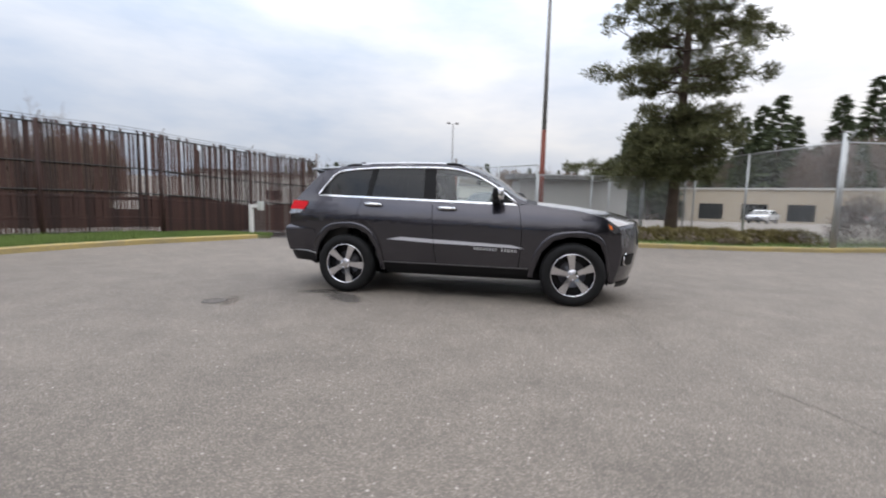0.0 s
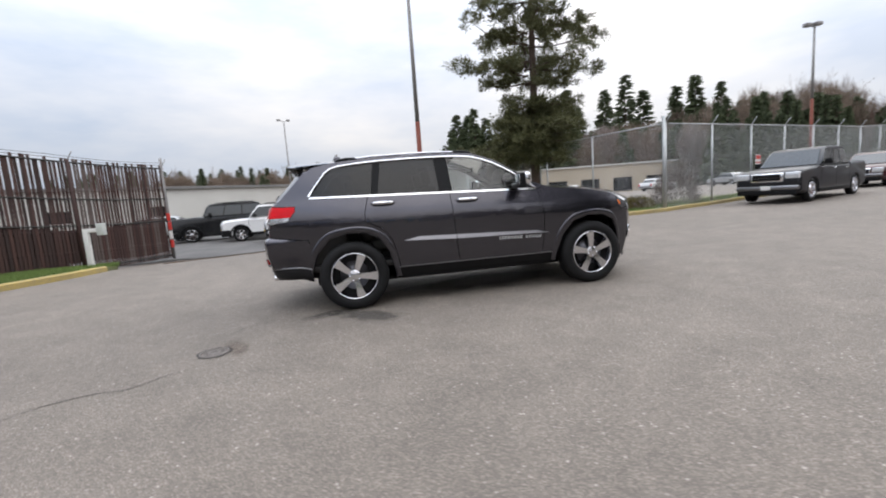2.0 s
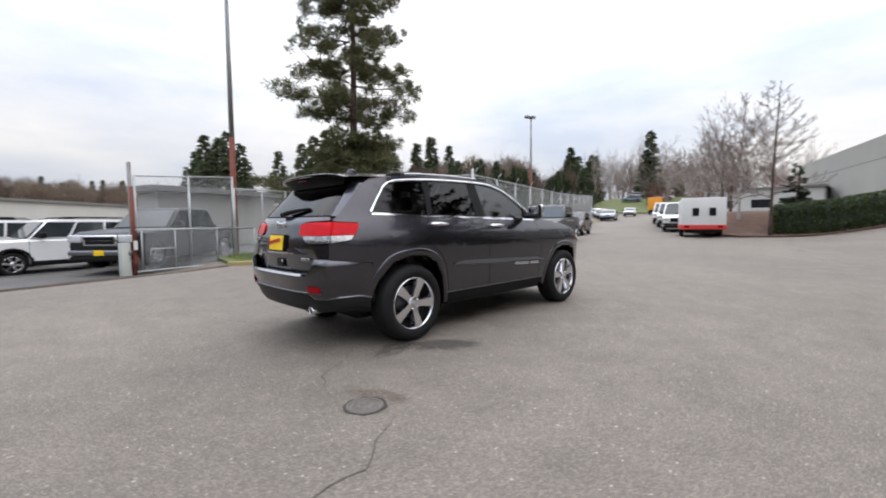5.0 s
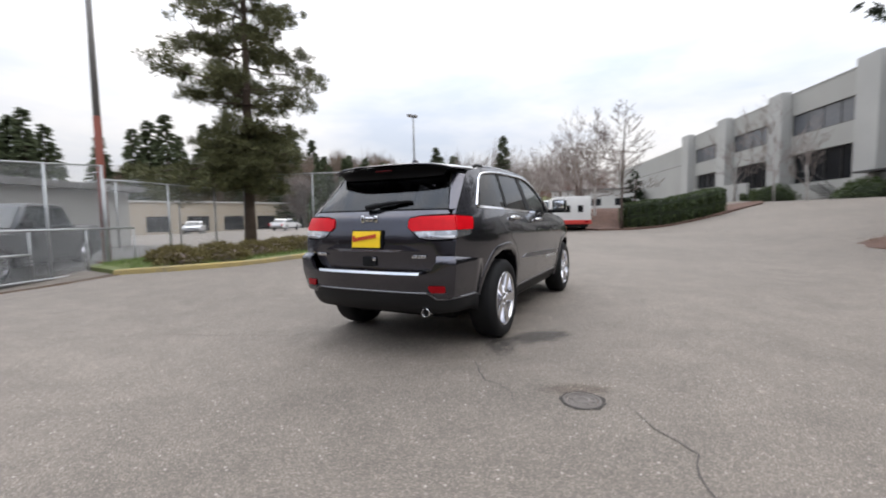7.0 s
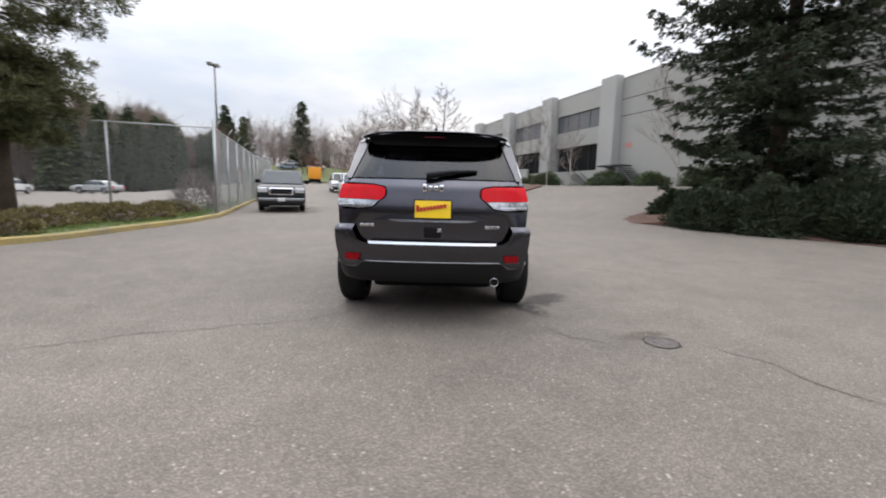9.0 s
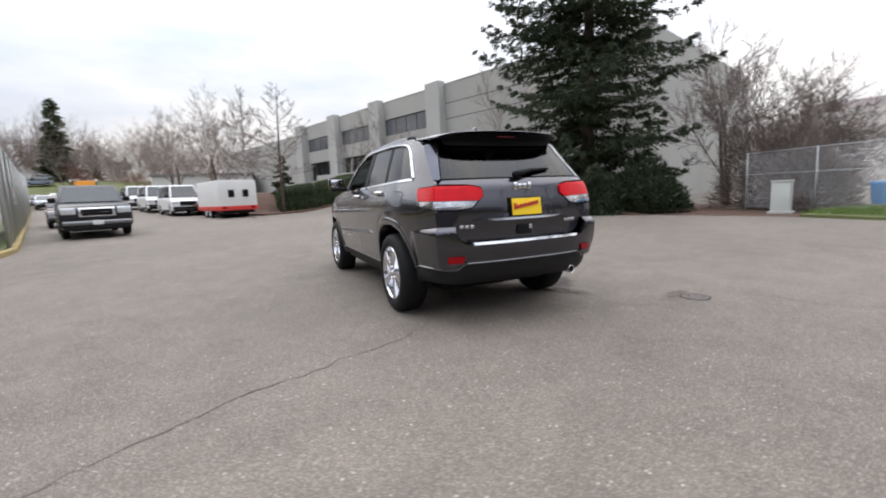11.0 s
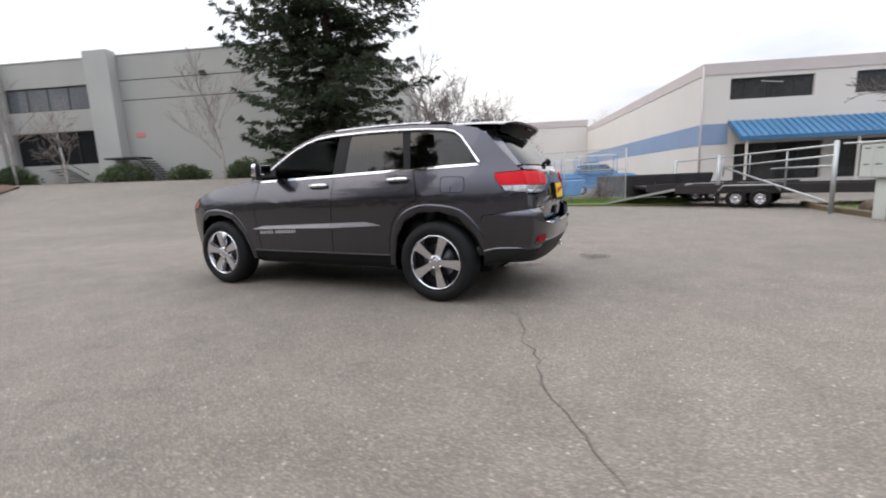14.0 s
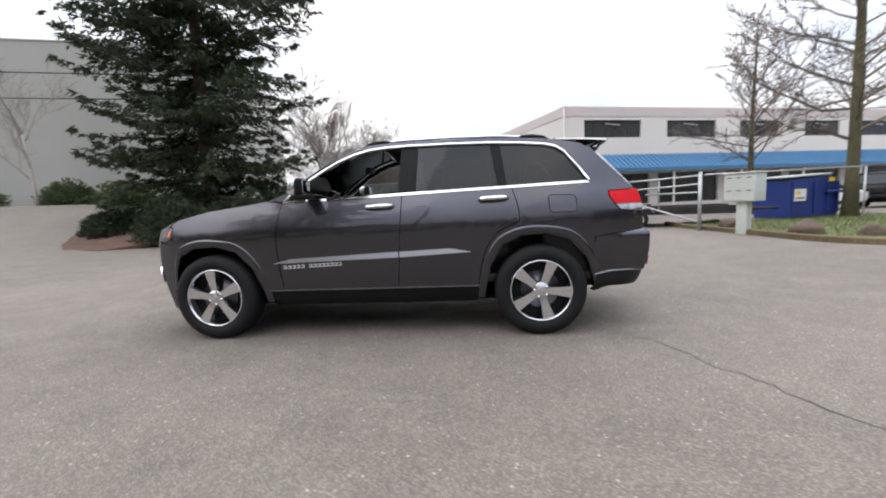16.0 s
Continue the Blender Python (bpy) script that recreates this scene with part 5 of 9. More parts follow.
        rp("fog_reflector", [(0.60, 0.632), (0.735, 0.632), (0.735, 0.575), (0.62, 0.575)], mat=M_LENSDARKRED, out=0.058, step=0.03, label="dark red bumper reflector", round_=0.012)
        rp("reflector_bezel", [(0.585, 0.574), (0.745, 0.574), (0.745, 0.560), (0.60, 0.560)], mat=M_ALLOYDARK, out=0.060, step=0.04)
        # roof rail
        bm = bmesh.new()
        rail = [(x, sg * (side_y(x, prof_top(x)) - 0.075), prof_top(x) + h) for x, h in ((0.0, 0.004), (-0.06, 0.016), (-0.25, 0.024), (-0.7, 0.026), (-1.15, 0.024), (-1.42, 0.018), (-1.52, 0.004))]
        tube(bm, rail, [0.012, 0.012, 0.010, 0.010, 0.010, 0.012, 0.012], 8)
        part("roof_rail", bm, M_ALLOY, car, "bright metal roof rail")
        for rx in (-0.07, -1.44):
            bm = bmesh.new()
            y = sg * (side_y(rx, prof_top(rx)) - 0.075)
            tube(bm, [(rx + dx, y, prof_top(rx + dx) + dz) for dx, dz in ((-0.15, 0.0), (-0.09, 0.020), (0.0, 0.026), (0.09, 0.020), (0.15, 0.0))], [0.008, 0.016, 0.018, 0.016, 0.008], 8)
            part("rail_foot", bm, M_BLACK, car)
    # fuel door on the left
    fuel = [(-1.535, 1.185), (-1.755, 1.175), (-1.765, 1.045), (-1.545, 1.045)]
    side_panel("fuel_door", fuel, 1, M_PAINT, 0.003, 0.012, 0.05, round_=0.03)
    side_panel("fuel_door_gap", [(-1.529, 1.191), (-1.761, 1.181), (-1.771, 1.039), (-1.539, 1.039)], 1, M_BLACK, 0.0008, 0.0, 0.05, round_=0.034)

    # hood, windscreen and roof
    def top(x, v):
        z = prof_top(x)
        bulge = 0.36 * smoothstep(1.35, 2.07, x) - 0.06 * smoothstep(-1.3, -1.92, x)
        rib = 0.012 * smoothstep(0.46, 0.52, abs(v)) * smoothstep(0.60, 0.52, abs(v)) * smoothstep(1.0, 1.2, x)
        return (nose(x) + bulge * (1 - abs(v) ** 2.4), v * side_y(x, z), z + prof_crown(x) * (1 - abs(v) ** 2.2) + rib)

    part("hood", grid(lambda u, v: top(1.01 + 1.06 * u, -1 + 2 * v), 20, 24, (0, 0, 1)), M_PAINT, car)
    part("cowl", grid(lambda u, v: top(0.88 + 0.125 * u, -1 + 2 * v), 2, 20, (0, 0, 1)), M_BLACK, car, "black cowl panel below the windscreen")
    part("windscreen", grid(lambda u, v: top(0.06 + 0.815 * u, -0.97 + 1.94 * v), 12, 20, (0, 0, 1)), M_CLEAR, car, "clear windscreen")
    part("roof", grid(lambda u, v: top(-1.90 + 1.945 * u, -1 + 2 * v), 28, 20, (0, 0, 1)), M_PAINT, car)
    part("sunroof", grid(lambda u, v: Vector(top(-1.05 + 0.85 * u, -0.72 + 1.44 * v)) + Vector((0, 0, 0.006)), 8, 10, (0, 0, 1)), M_TINT, car, "dark glass sunroof")

    # front face
    def front(v, w):
        ztop = 0.985 + 0.05 * (1 - abs(v) ** 2.2)
        zs = 0.24 + (0.985 - 0.24) * w
        return Vector((nose(front_edge(zs)) + (0.36 - 0.05 * (1 - w)) * (1 - abs(v) ** 2.4), v * side_y(front_edge(zs), zs), 0.24 + (ztop - 0.24) * w))

    def front_part(name, v0, v1, w0, w1, mat, out=0.0, n=(10, 6), label="", parent=car):
        return part(name, grid(lambda a, b: front(v0 + (v1 - v0) * a, w0 + (w1 - w0) * b) + Vector((out, 0, 0)), *n, (1, 0, 0)), mat, parent, label)

    front_part("front_bumper", -1, 1, 0.08, 0.66, M_PAINT, 0, (30, 10))
    front_part("front_valance", -0.96, 0.96, 0.0, 0.09, M_BLACK, 0.01, (24, 2))
    gr = front_part("grille", -0.56, 0.56, 0.66, 0.96, M_BLACK, -0.01, (14, 4), "black grille with seven slots")
    front_part("hood_lip", -1, 1, 0.96, 1.0, M_PAINT, 0, (24, 1))
    for k in range(8):
        v = -0.56 + 1.12 * k / 7
        front_part("grille_bar", v - 0.022, v + 0.022, 0.67, 0.95, M_CHROME, 0.012, (2, 4), "", gr)
    for sg in (1, -1):
        a, b = sorted((0.58 * sg, 1.0 * sg))
        front_part("headlight", a, b, 0.66, 0.96, M_HEADLENS, 0.0, (8, 4), "clear headlamp lens")
        a, b = sorted((0.70 * sg, 0.97 * sg))
        fl = front_part("fog_lamp", a, b, 0.36, 0.54, M_BLACK, 0.008, (5, 4), "fog lamp in a black bezel")
        bm = bmesh.new()
        tube(bm, [front(sg * 0.915, 0.56) + Vector((0.006, 0, 0)), front(sg * 0.950, 0.49) + Vector((0.008, 0, 0)), front(sg * 0.940, 0.40) + Vector((0.008, 0, 0)), front(sg * 0.88, 0.36) + Vector((0.012, 0, 0))], 0.011, 8)
        part("fog_lamp_trim", bm, M_CHROME, fl, "chrome hook trim")
    # tailgate
    gate = [(-0.70, 1.255), (0.70, 1.255), (0.735, 1.225), (0.50, 1.216), (0.405, 1.196), (0.388, 1.165), (0.39, 1.11), (0.44, 1.07), (0.50, 1.014), (0.60, 0.998), (rear_half(1.0), 1.0), (rear_half(0.9), 0.882), (0.650, 0.880), (0.630, 0.820), (0.599, 0.760), (0.551, 0.735)]
    tg = rear_panel("tailgate", gate + [(-a, b) for a, b in gate[::-1][:-2]], out=lambda a, b: -0.05 * smoothstep(1.0, 0.75, b) * smoothstep(0.72, 0.56, abs(a)), step=0.05)
    part("tailgate_window", panel([(-0.70, 1.268), (0.70, 1.268), (0.622, 1.50), (0.598, 1.60), (-0.598, 1.60), (-0.622, 1.50)], lambda a, b: (rear_x(a, b) + 0.006, a, b), 0.08, 0.0, lambda c: (1, 0, 0)), M_TINT, tg, "dark tinted tailgate window")
    rear_panel("tailgate_recess", [(-0.36, 0.965), (0.36, 0.965), (0.50, 0.915), (-0.50, 0.915)], M_PAINT, 0.008, 0.03, 0.06, parent=tg)
    rear_panel("tailgate_bright_edge", [(-0.38, 0.924), (0.38, 0.924), (0.30, 0.906), (-0.30, 0.906)], M_ALLOY, 0.010, 0.02, 0.06, "bright edge below the plate", tg)
    pl = rear_panel("licence_plate", [(-0.148, 1.083), (0.148, 1.083), (0.148, 0.942), (-0.148, 0.942)], M_YELLOW, 0.035, 0.012, 0.06, "yellow dealer plate with a red bar", tg)
    rear_panel("plate_frame", [(-0.158, 1.092), (0.158, 1.092), (0.158, 0.930), (-0.158, 0.930)], M_BLACK, 0.028, 0.03, 0.06, "black plate frame", pl)
    bm = bmesh.new()
    px = rear_x(0, 1.01) - 0.040
    for k in range(9):
        y = 0.125 - k * 0.028
        zc = 0.992 + k * 0.0045
        h = 0.052 if k == 0 else 0.030
        box(bm, px - 0.003, px, y - 0.012, y + 0.012, zc, zc + h, 0, None)
    part("plate_marks", bm, M_REDPAINT, pl, "slanting row of red bars", False)
    # emblem as plain shapes
    bm = bmesh.new()
    for y, w, h in ((0.072, 0.034, 0.070), (0.024, 0.038, 0.042), (-0.022, 0.038, 0.042), (-0.070, 0.036, 0.060)):
        x = rear_x(y, 1.185)
        box(bm, x - 0.018, x + 0.004, y - w / 2, y + w / 2, 1.185 - h / 2, 1.185 + h / 2, 0.008)
    part("tailgate_emblem", bm, M_CHROME, tg, "row of four chrome blocks")
    for yc, n, w in ((0.555, 3, 0.034), (-0.50, 5, 0.020)):
        bm = bmesh.new()
        for k in range(n):
            y = yc - (k - (n - 1) / 2) * w * 1.3
            x = rear_x(y, 0.868) + 0.012
            box(bm, x - 0.006, x + 0.004, y - w / 2, y + w / 2, 0.856, 0.880, 0.003)
        part("tailgate_badge", bm, M_CHROME, tg, "small chrome marks")
    bm = bmesh.new()
    x = rear_x(0, 0.815) + 0.034
    box(bm, x - 0.014, x + 0.01, -0.072, 0.072, 0.775, 0.86, 0.012)
    hd = part("tailgate_latch", bm, M_BLACK, tg, "black latch recess")
    bm = bmesh.new()
    box(bm, x - 0.020, x - 0.008, -0.075, -0.040, 0.822, 0.852, 0.004)
    part("release_button", bm, M_ALLOY, hd, "small bright release button")
    # wiper
    bm = bmesh.new()
    def on_glass(y, z, o=0.03):
        return (rear_x(y, z) - o, y, z)
    tube(bm, [on_glass(0.06, 1.285, 0.05), on_glass(-0.02, 1.30, 0.05), on_glass(-0.16, 1.325, 0.035), on_glass(-0.36, 1.338, 0.022)], [0.026, 0.026, 0.017, 0.009], 8)
    wp = part("rear_wiper", bm, M_BLACK, tg, "black rear wiper arm")
    bm = bmesh.new()
    tube(bm, [on_glass(-0.04, 1.296, 0.014), on_glass(-0.20, 1.32, 0.012), on_glass(-0.37, 1.335, 0.010)], 0.010, 6)
    part("wiper_blade", bm, M_RUBBER, wp)
    # spoiler
    def spoil(u, v):
        y = (-1 + 2 * v) * (0.70 - 0.075 * u)
        e = abs(-1 + 2 * v)
        pts = [(-1.66, 1.692), (-1.95, 1.678), (-2.10, 1.668), (-2.150, 1.663), (-2.160, 1.657), (-2.146, 1.646)]
        i = min(4, int(u * 5))
        f = u * 5 - i
        x = pts[i][0] * (1 - f) + pts[i + 1][0] * f
        z = pts[i][1] * (1 - f) + pts[i + 1][1] * f
        return (x + 0.10 * e ** 5 * (0.3 + u), y, z + 0.022 * (1 - e ** 2.2) - 0.03 * e ** 6)
    part("spoiler", grid(spoil, 15, 24), M_PAINT, tg, "body-coloured roof spoiler")
    def under(u, v):
        e = -1 + 2 * v
        half = 0.605 * (1 - u) + 0.555 * u
        y = e * half
        z = 1.640 * (1 - u) + (1.562 + 0.012 * abs(e) ** 6) * u + 0.02 * (1 - e * e) * (1 - u)
        x0 = -2.152 + 0.10 * abs(e) ** 4
        x1 = rear_x(y, max(1.3, z)) - 0.012
        return (x0 * (1 - u) + x1 * u, y, z)
    part("spoiler_underside", grid(under, 6, 20), M_BLACK, tg, "black underside of the spoiler")
    bm = bmesh.new()
    box(bm, -2.152, -2.12, -0.09, 0.09, 1.622, 1.634, 0.004)
    part("brake_light", bm, M_BRAKEDARK, tg, "high brake lamp strip")
    # rear bumper
    bp = [(rear_half(0.875), 0.875), (0.655, 0.875), (0.635, 0.815), (0.605, 0.755), (0.555, 0.728)]
    lowb = [(rear_half(0.54), 0.54), (0.74, 0.520), (0.64, 0.520), (0.575, 0.575)]
    bumper = rear_panel("rear_bumper", [(-a, b) for a, b in bp] + bp[::-1] + lowb + [(-a, b) for a, b in lowb[::-1]], M_PAINT, lambda a, b: 0.010 + swell(b), 0.04, 0.03, wide=lambda b: 0.002 + swell(b))
    def wrap(z):
        """Plan of the lower bumper from one wheel arch round the tail to the other."""
        xe, yh = rear_edge(z), rear_half(z)
        half = [(x, side_y(x, z)) for x in np.linspace(-1.912, xe + 0.05, 9)] + [(rear_x(y, z), y) for y in np.linspace(yh - 0.05, 0.0, 19)]
        p = np.array(half + [(x, -y) for x, y in half[-2::-1]])
        for _ in range(2):
            p[1:-1] = 0.25 * p[:-2] + 0.5 * p[1:-1] + 0.25 * p[2:]
        return p
    w_lo, w_hi = wrap(0.40), wrap(0.56)

    def valance(rows, name, mat, label):
        """Lofts rows of (height over the lip line or None for the foot, stand-off)."""
        bm = bmesh.new()
        grid_v = []
        for up, off in rows:
            ring = []
            for k in range(len(w_lo)):
                x, y = w_hi[k]
                side = 1 - smoothstep(-1.90, -2.06, x)
                lip = 0.570 - 0.053 * smoothstep(0.575, 0.64, abs(y)) + 0.014 * smoothstep(0.72, 0.80, abs(y)) * (1 - side) - 0.018 * side
                foot = 0.380 + 0.012 * smoothstep(0.6, 0.75, abs(y)) - 0.040 * side
                z = foot if up is None else lip + up
                q = w_lo[k] + (w_hi[k] - w_lo[k]) * ((z - 0.40) / 0.16)
                a, b = w_hi[max(0, k - 1)], w_hi[min(len(w_hi) - 1, k + 1)]
                n = np.array([(a - b)[1], (b - a)[0]])
                n = n / np.linalg.norm(n)
                n = n if n @ np.array([x + 1.6, y]) > 0 else -n
                o = off * (1 - side) + min(off, 0.004 + 0.1 * off) * side
                ring.append(bm.verts.new((q[0] + n[0] * o, q[1] + n[1] * o, z)))
            grid_v.append(ring)
        for p, q in zip(grid_v, grid_v[1:]):
            for k in range(len(p) - 1):
                bm.faces.new((p[k], p[k + 1], q[k + 1], q[k]))
        bmesh.ops.recalc_face_normals(bm, faces=bm.faces)
        return part(name, bm, mat, car, label)
    valance([(0.004, -0.06), (0.002, 0.026), (-0.01, 0.033), (-0.05, 0.036), (-0.09, 0.033), (None, 0.016), (None, -0.10)], "rear_valance", M_DARKGREY, "dark lower bumper")
    valance([(0.006, 0.0), (0.005, 0.040), (-0.004, 0.044), (-0.008, 0.034)], "valance_line", M_SATINDARK, "thin grey bumper moulding")
    rear_panel("bumper_chrome", [(-0.535, 0.742), (0.535, 0.742), (0.528, 0.721), (-0.528, 0.721)], M_CHROME, lambda a, b: 0.050 + 0.30 * (0.742 - b), 0.05, 0.06, "bright chrome bumper step strip", bumper)
    bm = bmesh.new()
    lathe(bm, [(0.026, 0.16), (0.032, 0.0), (0.035, -0.010), (0.038, 0.0), (0.037, 0.16)], 20, Matrix.Translation((-2.37, -0.54, 0.395)) @ Matrix.Rotation(radians(-90), 4, "Z"))
    tip = part("exhaust_tip", bm, M_CHROME, car, "chrome exhaust tip")
    # black disc across the tip, painting its dark hollow
    bm = bmesh.new()
    lathe(bm, [(0.031, 0.012), (0.001, 0.012)], 16, Matrix.Translation((-2.37, -0.54, 0.395)) @ Matrix.Rotation(radians(-90), 4, "Z"))
    part("bore_disc", bm, M_BLACK, tip, "black disc standing in for the pipe's dark hollow")
    # underside and cabin
    bm = bmesh.new()
    box(bm, -1.90, 2.02, -0.58, 0.58, 0.235, 0.46, 0.05)
    box(bm, -0.93, 0.93, -0.84, 0.84, 0.285, 0.40, 0.03)
    box(bm, -2.14, -1.97, -0.72, 0.72, 0.40, 0.50, 0.03)
    part("underbody", bm, M_BLACK, car)
    bm = bmesh.new()
    box(bm, 1.02, 2.0, -0.58, 0.58, 0.40, 0.93, 0.05)
    part("engine_block", bm, M_BLACK, car)
    bm = bmesh.new()
    box(bm, -1.98, 1.02, -0.78, 0.78, 0.44, 0.52, 0.02)
    part("cabin_floor", bm, M_SEAT, car)
    bm = bmesh.new()
    box(bm, 0.62, 1.0, -0.80, 0.80, 0.5, 1.17, 0.06)
    box(bm, 0.50, 0.70, 0.16, 0.56, 0.98, 1.20, 0.05)
    part("dashboard", bm, M_SEAT, car)
    bm = bmesh.new()
    ring = [(0.40 + 0.17 * math.sin(a) * 0.35, 0.36 + 0.185 * math.cos(a), 1.10 + 0.175 * math.sin(a)) for a in [k * math.pi / 10 for k in range(21)]]
    tube(bm, ring, 0.016, 8, False)
    tube(bm, [(0.40, 0.19, 1.10), (0.43, 0.36, 1.09), (0.40, 0.53, 1.10)], 0.02, 6)
    tube(bm, [(0.43, 0.36, 1.08), (0.60, 0.36, 1.04)], 0.04, 8)
    part("steering_wheel", bm, M_SEAT, car)
    for sx, sy in ((-0.30, 0.37), (-0.30, -0.37)):
        bm = bmesh.new()
        box(bm, sx, sx + 0.52, sy - 0.25, sy + 0.25, 0.60, 0.78, 0.06)
        box(bm, -0.09, 0.09, -0.25, 0.25, 0, 0.64, 0.07, Matrix.Translation((sx - 0.02, sy, 0.72)) @ Matrix.Rotation(radians(-16), 4, "Y"))
        box(bm, -0.05, 0.05, -0.13, 0.13, 0.66, 0.84, 0.04, Matrix.Translation((sx - 0.02, sy, 0.72)) @ Matrix.Rotation(radians(-14), 4, "Y"))
        part("front_seat", bm, M_SEAT, car)
    bm = bmesh.new()
    box(bm, -1.25, -0.72, -0.66, 0.66, 0.60, 0.78, 0.06)
    box(bm, -0.09, 0.09, -0.66, 0.66, 0, 0.62, 0.07, Matrix.Translation((-1.25, 0, 0.72)) @ Matrix.Rotation(radians(-18), 4, "Y"))
    for sy in (-0.42, 0.42):
        box(bm, -0.05, 0.05, sy - 0.13, sy + 0.13, 0.62, 0.78, 0.04, Matrix.Translation((-1.25, 0, 0.72)) @ Matrix.Rotation(radians(-16), 4, "Y"))
    part("rear_bench", bm, M_SEAT, car)
    bm = bmesh.new()
    box(bm, -2.0, -1.5, -0.72, 0.72, 0.5, 1.10, 0.03)
    part("cargo_cover", bm, M_SEAT, car)
    part("headliner", grid(lambda u, v: Vector(top(-1.88 + 1.9 * u, -0.95 + 1.9 * v)) - Vector((0, 0, 0.035)), 10, 10), M_HEADLINER, car)
    bm = bmesh.new()
    box(bm, 0.17, 0.21, -0.12, 0.12, 1.49, 1.56, 0.015)
    part("rear_view_mirror", bm, M_BLACK, car)
    bm = bmesh.new()
    box(bm, -1.62, -1.46, -0.025, 0.025, 1.735, 1.80, 0.012)
    for v in bm.verts:
        if v.co.z > 1.77:
            v.co.x = -1.60 + (v.co.x + 1.62) * 0.45
            v.co.y *= 0.45
    part("antenna_fin", bm, M_PAINT, car)
    # wheels
    for cx in (WB, -WB):
        for sg in (1, -1):
            wheel(car, cx, sg * 0.815, HUBZ, sg, 0.387, 0.27, 0.262, spin=12 if cx > 0 else 40)
    return car


def wheel(car, cx, cy, cz, sg, rad, wid, rim, spokes=5, spin=0.0, simple=False):
    """Tyre with rounded shoulders, rim barrel, and spokes with nuts."""
    m = Matrix.Translation((cx, cy, cz)) @ (Matrix.Identity(4) if sg > 0 else Matrix.Rotation(math.pi, 4, "Z"))
    h = wid / 2
    bm = bmesh.new()
    n = 28 if simple else 48
    lathe(bm, [(rim - 0.012, -h + 0.03), (rim, h - 0.022), (rim + 0.025, h - 0.004), (rim + (rad - rim) * 0.45, h + 0.004), (rad - 0.028, h - 0.012), (rad - 0.006, h - 0.035), (rad, h - 0.06), (rad, -h + 0.06), (rad - 0.02, -h + 0.02), (rim + 0.03, -h + 0.01)], n, m, True)
    bmesh.ops.recalc_face_normals(bm, faces=bm.faces)
    ty = part("tyre", bm, M_RUBBER, car)
    bm = bmesh.new()
    lathe(bm, [(rim + 0.002, h - 0.020), (rim - 0.003, h - 0.008), (rim - 0.010, h - 0.010), (rim - 0.016, h - 0.030), (rim - 0.034, h - 0.12)], n, m)
    bmesh.ops.recalc_face_normals(bm, faces=bm.faces)
    rm = part("rim", bm, M_ALLOY, car, "polished alloy rim")
    # black disc that paints the shade behind the spokes
    bm = bmesh.new()
    lathe(bm, [(rim - 0.034, h - 0.118), (0.03, h - 0.122), (0.001, h - 0.122)], n, m)
    part("spoke_backing", bm, M_BLACK, rm, "black disc standing in for the dark behind the spokes")
    if not simple:
        bm = bmesh.new()
        lathe(bm, [(0.165, h - 0.118), (0.163, h - 0.104), (0.08, h - 0.102), (0.07, h - 0.085), (0.001, h - 0.085)], 28, m)
        part("brake_disc", bm, M_ALLOYDARK, rm, "grey brake disc behind the spokes")
    for k in range(spokes):
        bm = bmesh.new()
        a = radians(spin + 360 * k / spokes)
        w0, w1, r0, r1 = 0.032, 0.058, 0.045, rim - 0.008
        if simple:
            w0, w1 = 0.03, 0.05
        vs = []
        for r, w, y in ((r0, w0, h - 0.030), ((r0 + r1) / 2, (w0 + w1) / 2 * 0.92, h - 0.018), (r1, w1, h - 0.012)):
            for s, dy, ws in ((-1, -0.05, 1.15), (-1, 0, 0.86), (1, 0, 0.86), (1, -0.05, 1.15)):
                q = Vector((r * math.cos(a) - s * w * ws * math.sin(a), y + dy, r * math.sin(a) + s * w * ws * math.cos(a)))
                vs.append(bm.verts.new(m @ q))
        for b in (0, 4):
            for i in range(4):
                j = (i + 1) % 4
                bm.faces.new((vs[b + i], vs[b + j], vs[b + 4 + j], vs[b + 4 + i]))
        bm.faces.new(vs[0:4])
        bm.faces.new(vs[8:12])
        bmesh.ops.recalc_face_normals(bm, faces=bm.faces)
        sharpen(bm, 40)
        part("spoke", bm, M_ALLOY, rm, "polished alloy spoke")
    bm = bmesh.new()
    lathe(bm, [(0.072, h - 0.07), (0.068, h - 0.028), (0.05, h - 0.020), (0.032, h - 0.018), (0.030, h - 0.010), (0.001, h - 0.008)], 20, m)
    bmesh.ops.recalc_face_normals(bm, faces=bm.faces)
    sharpen(bm, 40)
    part("hub_cap", bm, M_ALLOY, rm, "polished wheel centre")
    if not simple:
        for k in range(5):
            bm = bmesh.new()
            a = radians(spin + 36 + 72 * k)
            q = m @ Vector((0.058 * math.cos(a), h - 0.026, 0.058 * math.sin(a)))
            d = (m.to_3x3() @ Vector((0, 1, 0)))
            tube(bm, [q - d * 0.01, q + d * 0.012], 0.010, 6)
            part("wheel_nut", bm, M_CHROME, rm)
    return ty


big_suv()


# ---- verges ----
slab("grass_verge", [(-8.05, 7.6), (-7.72, 6.3), (-7.68, 5.2), (-7.95, 4.5), (-8.85, 2.7), (-9.25, 0.4), (-9.9, -3.0), (-14.0, -0.6), (-14.2, -1.8), (-8.6, 8.3)], M_SOIL, "grass verge below the slatted fence", "grass", 0.10)
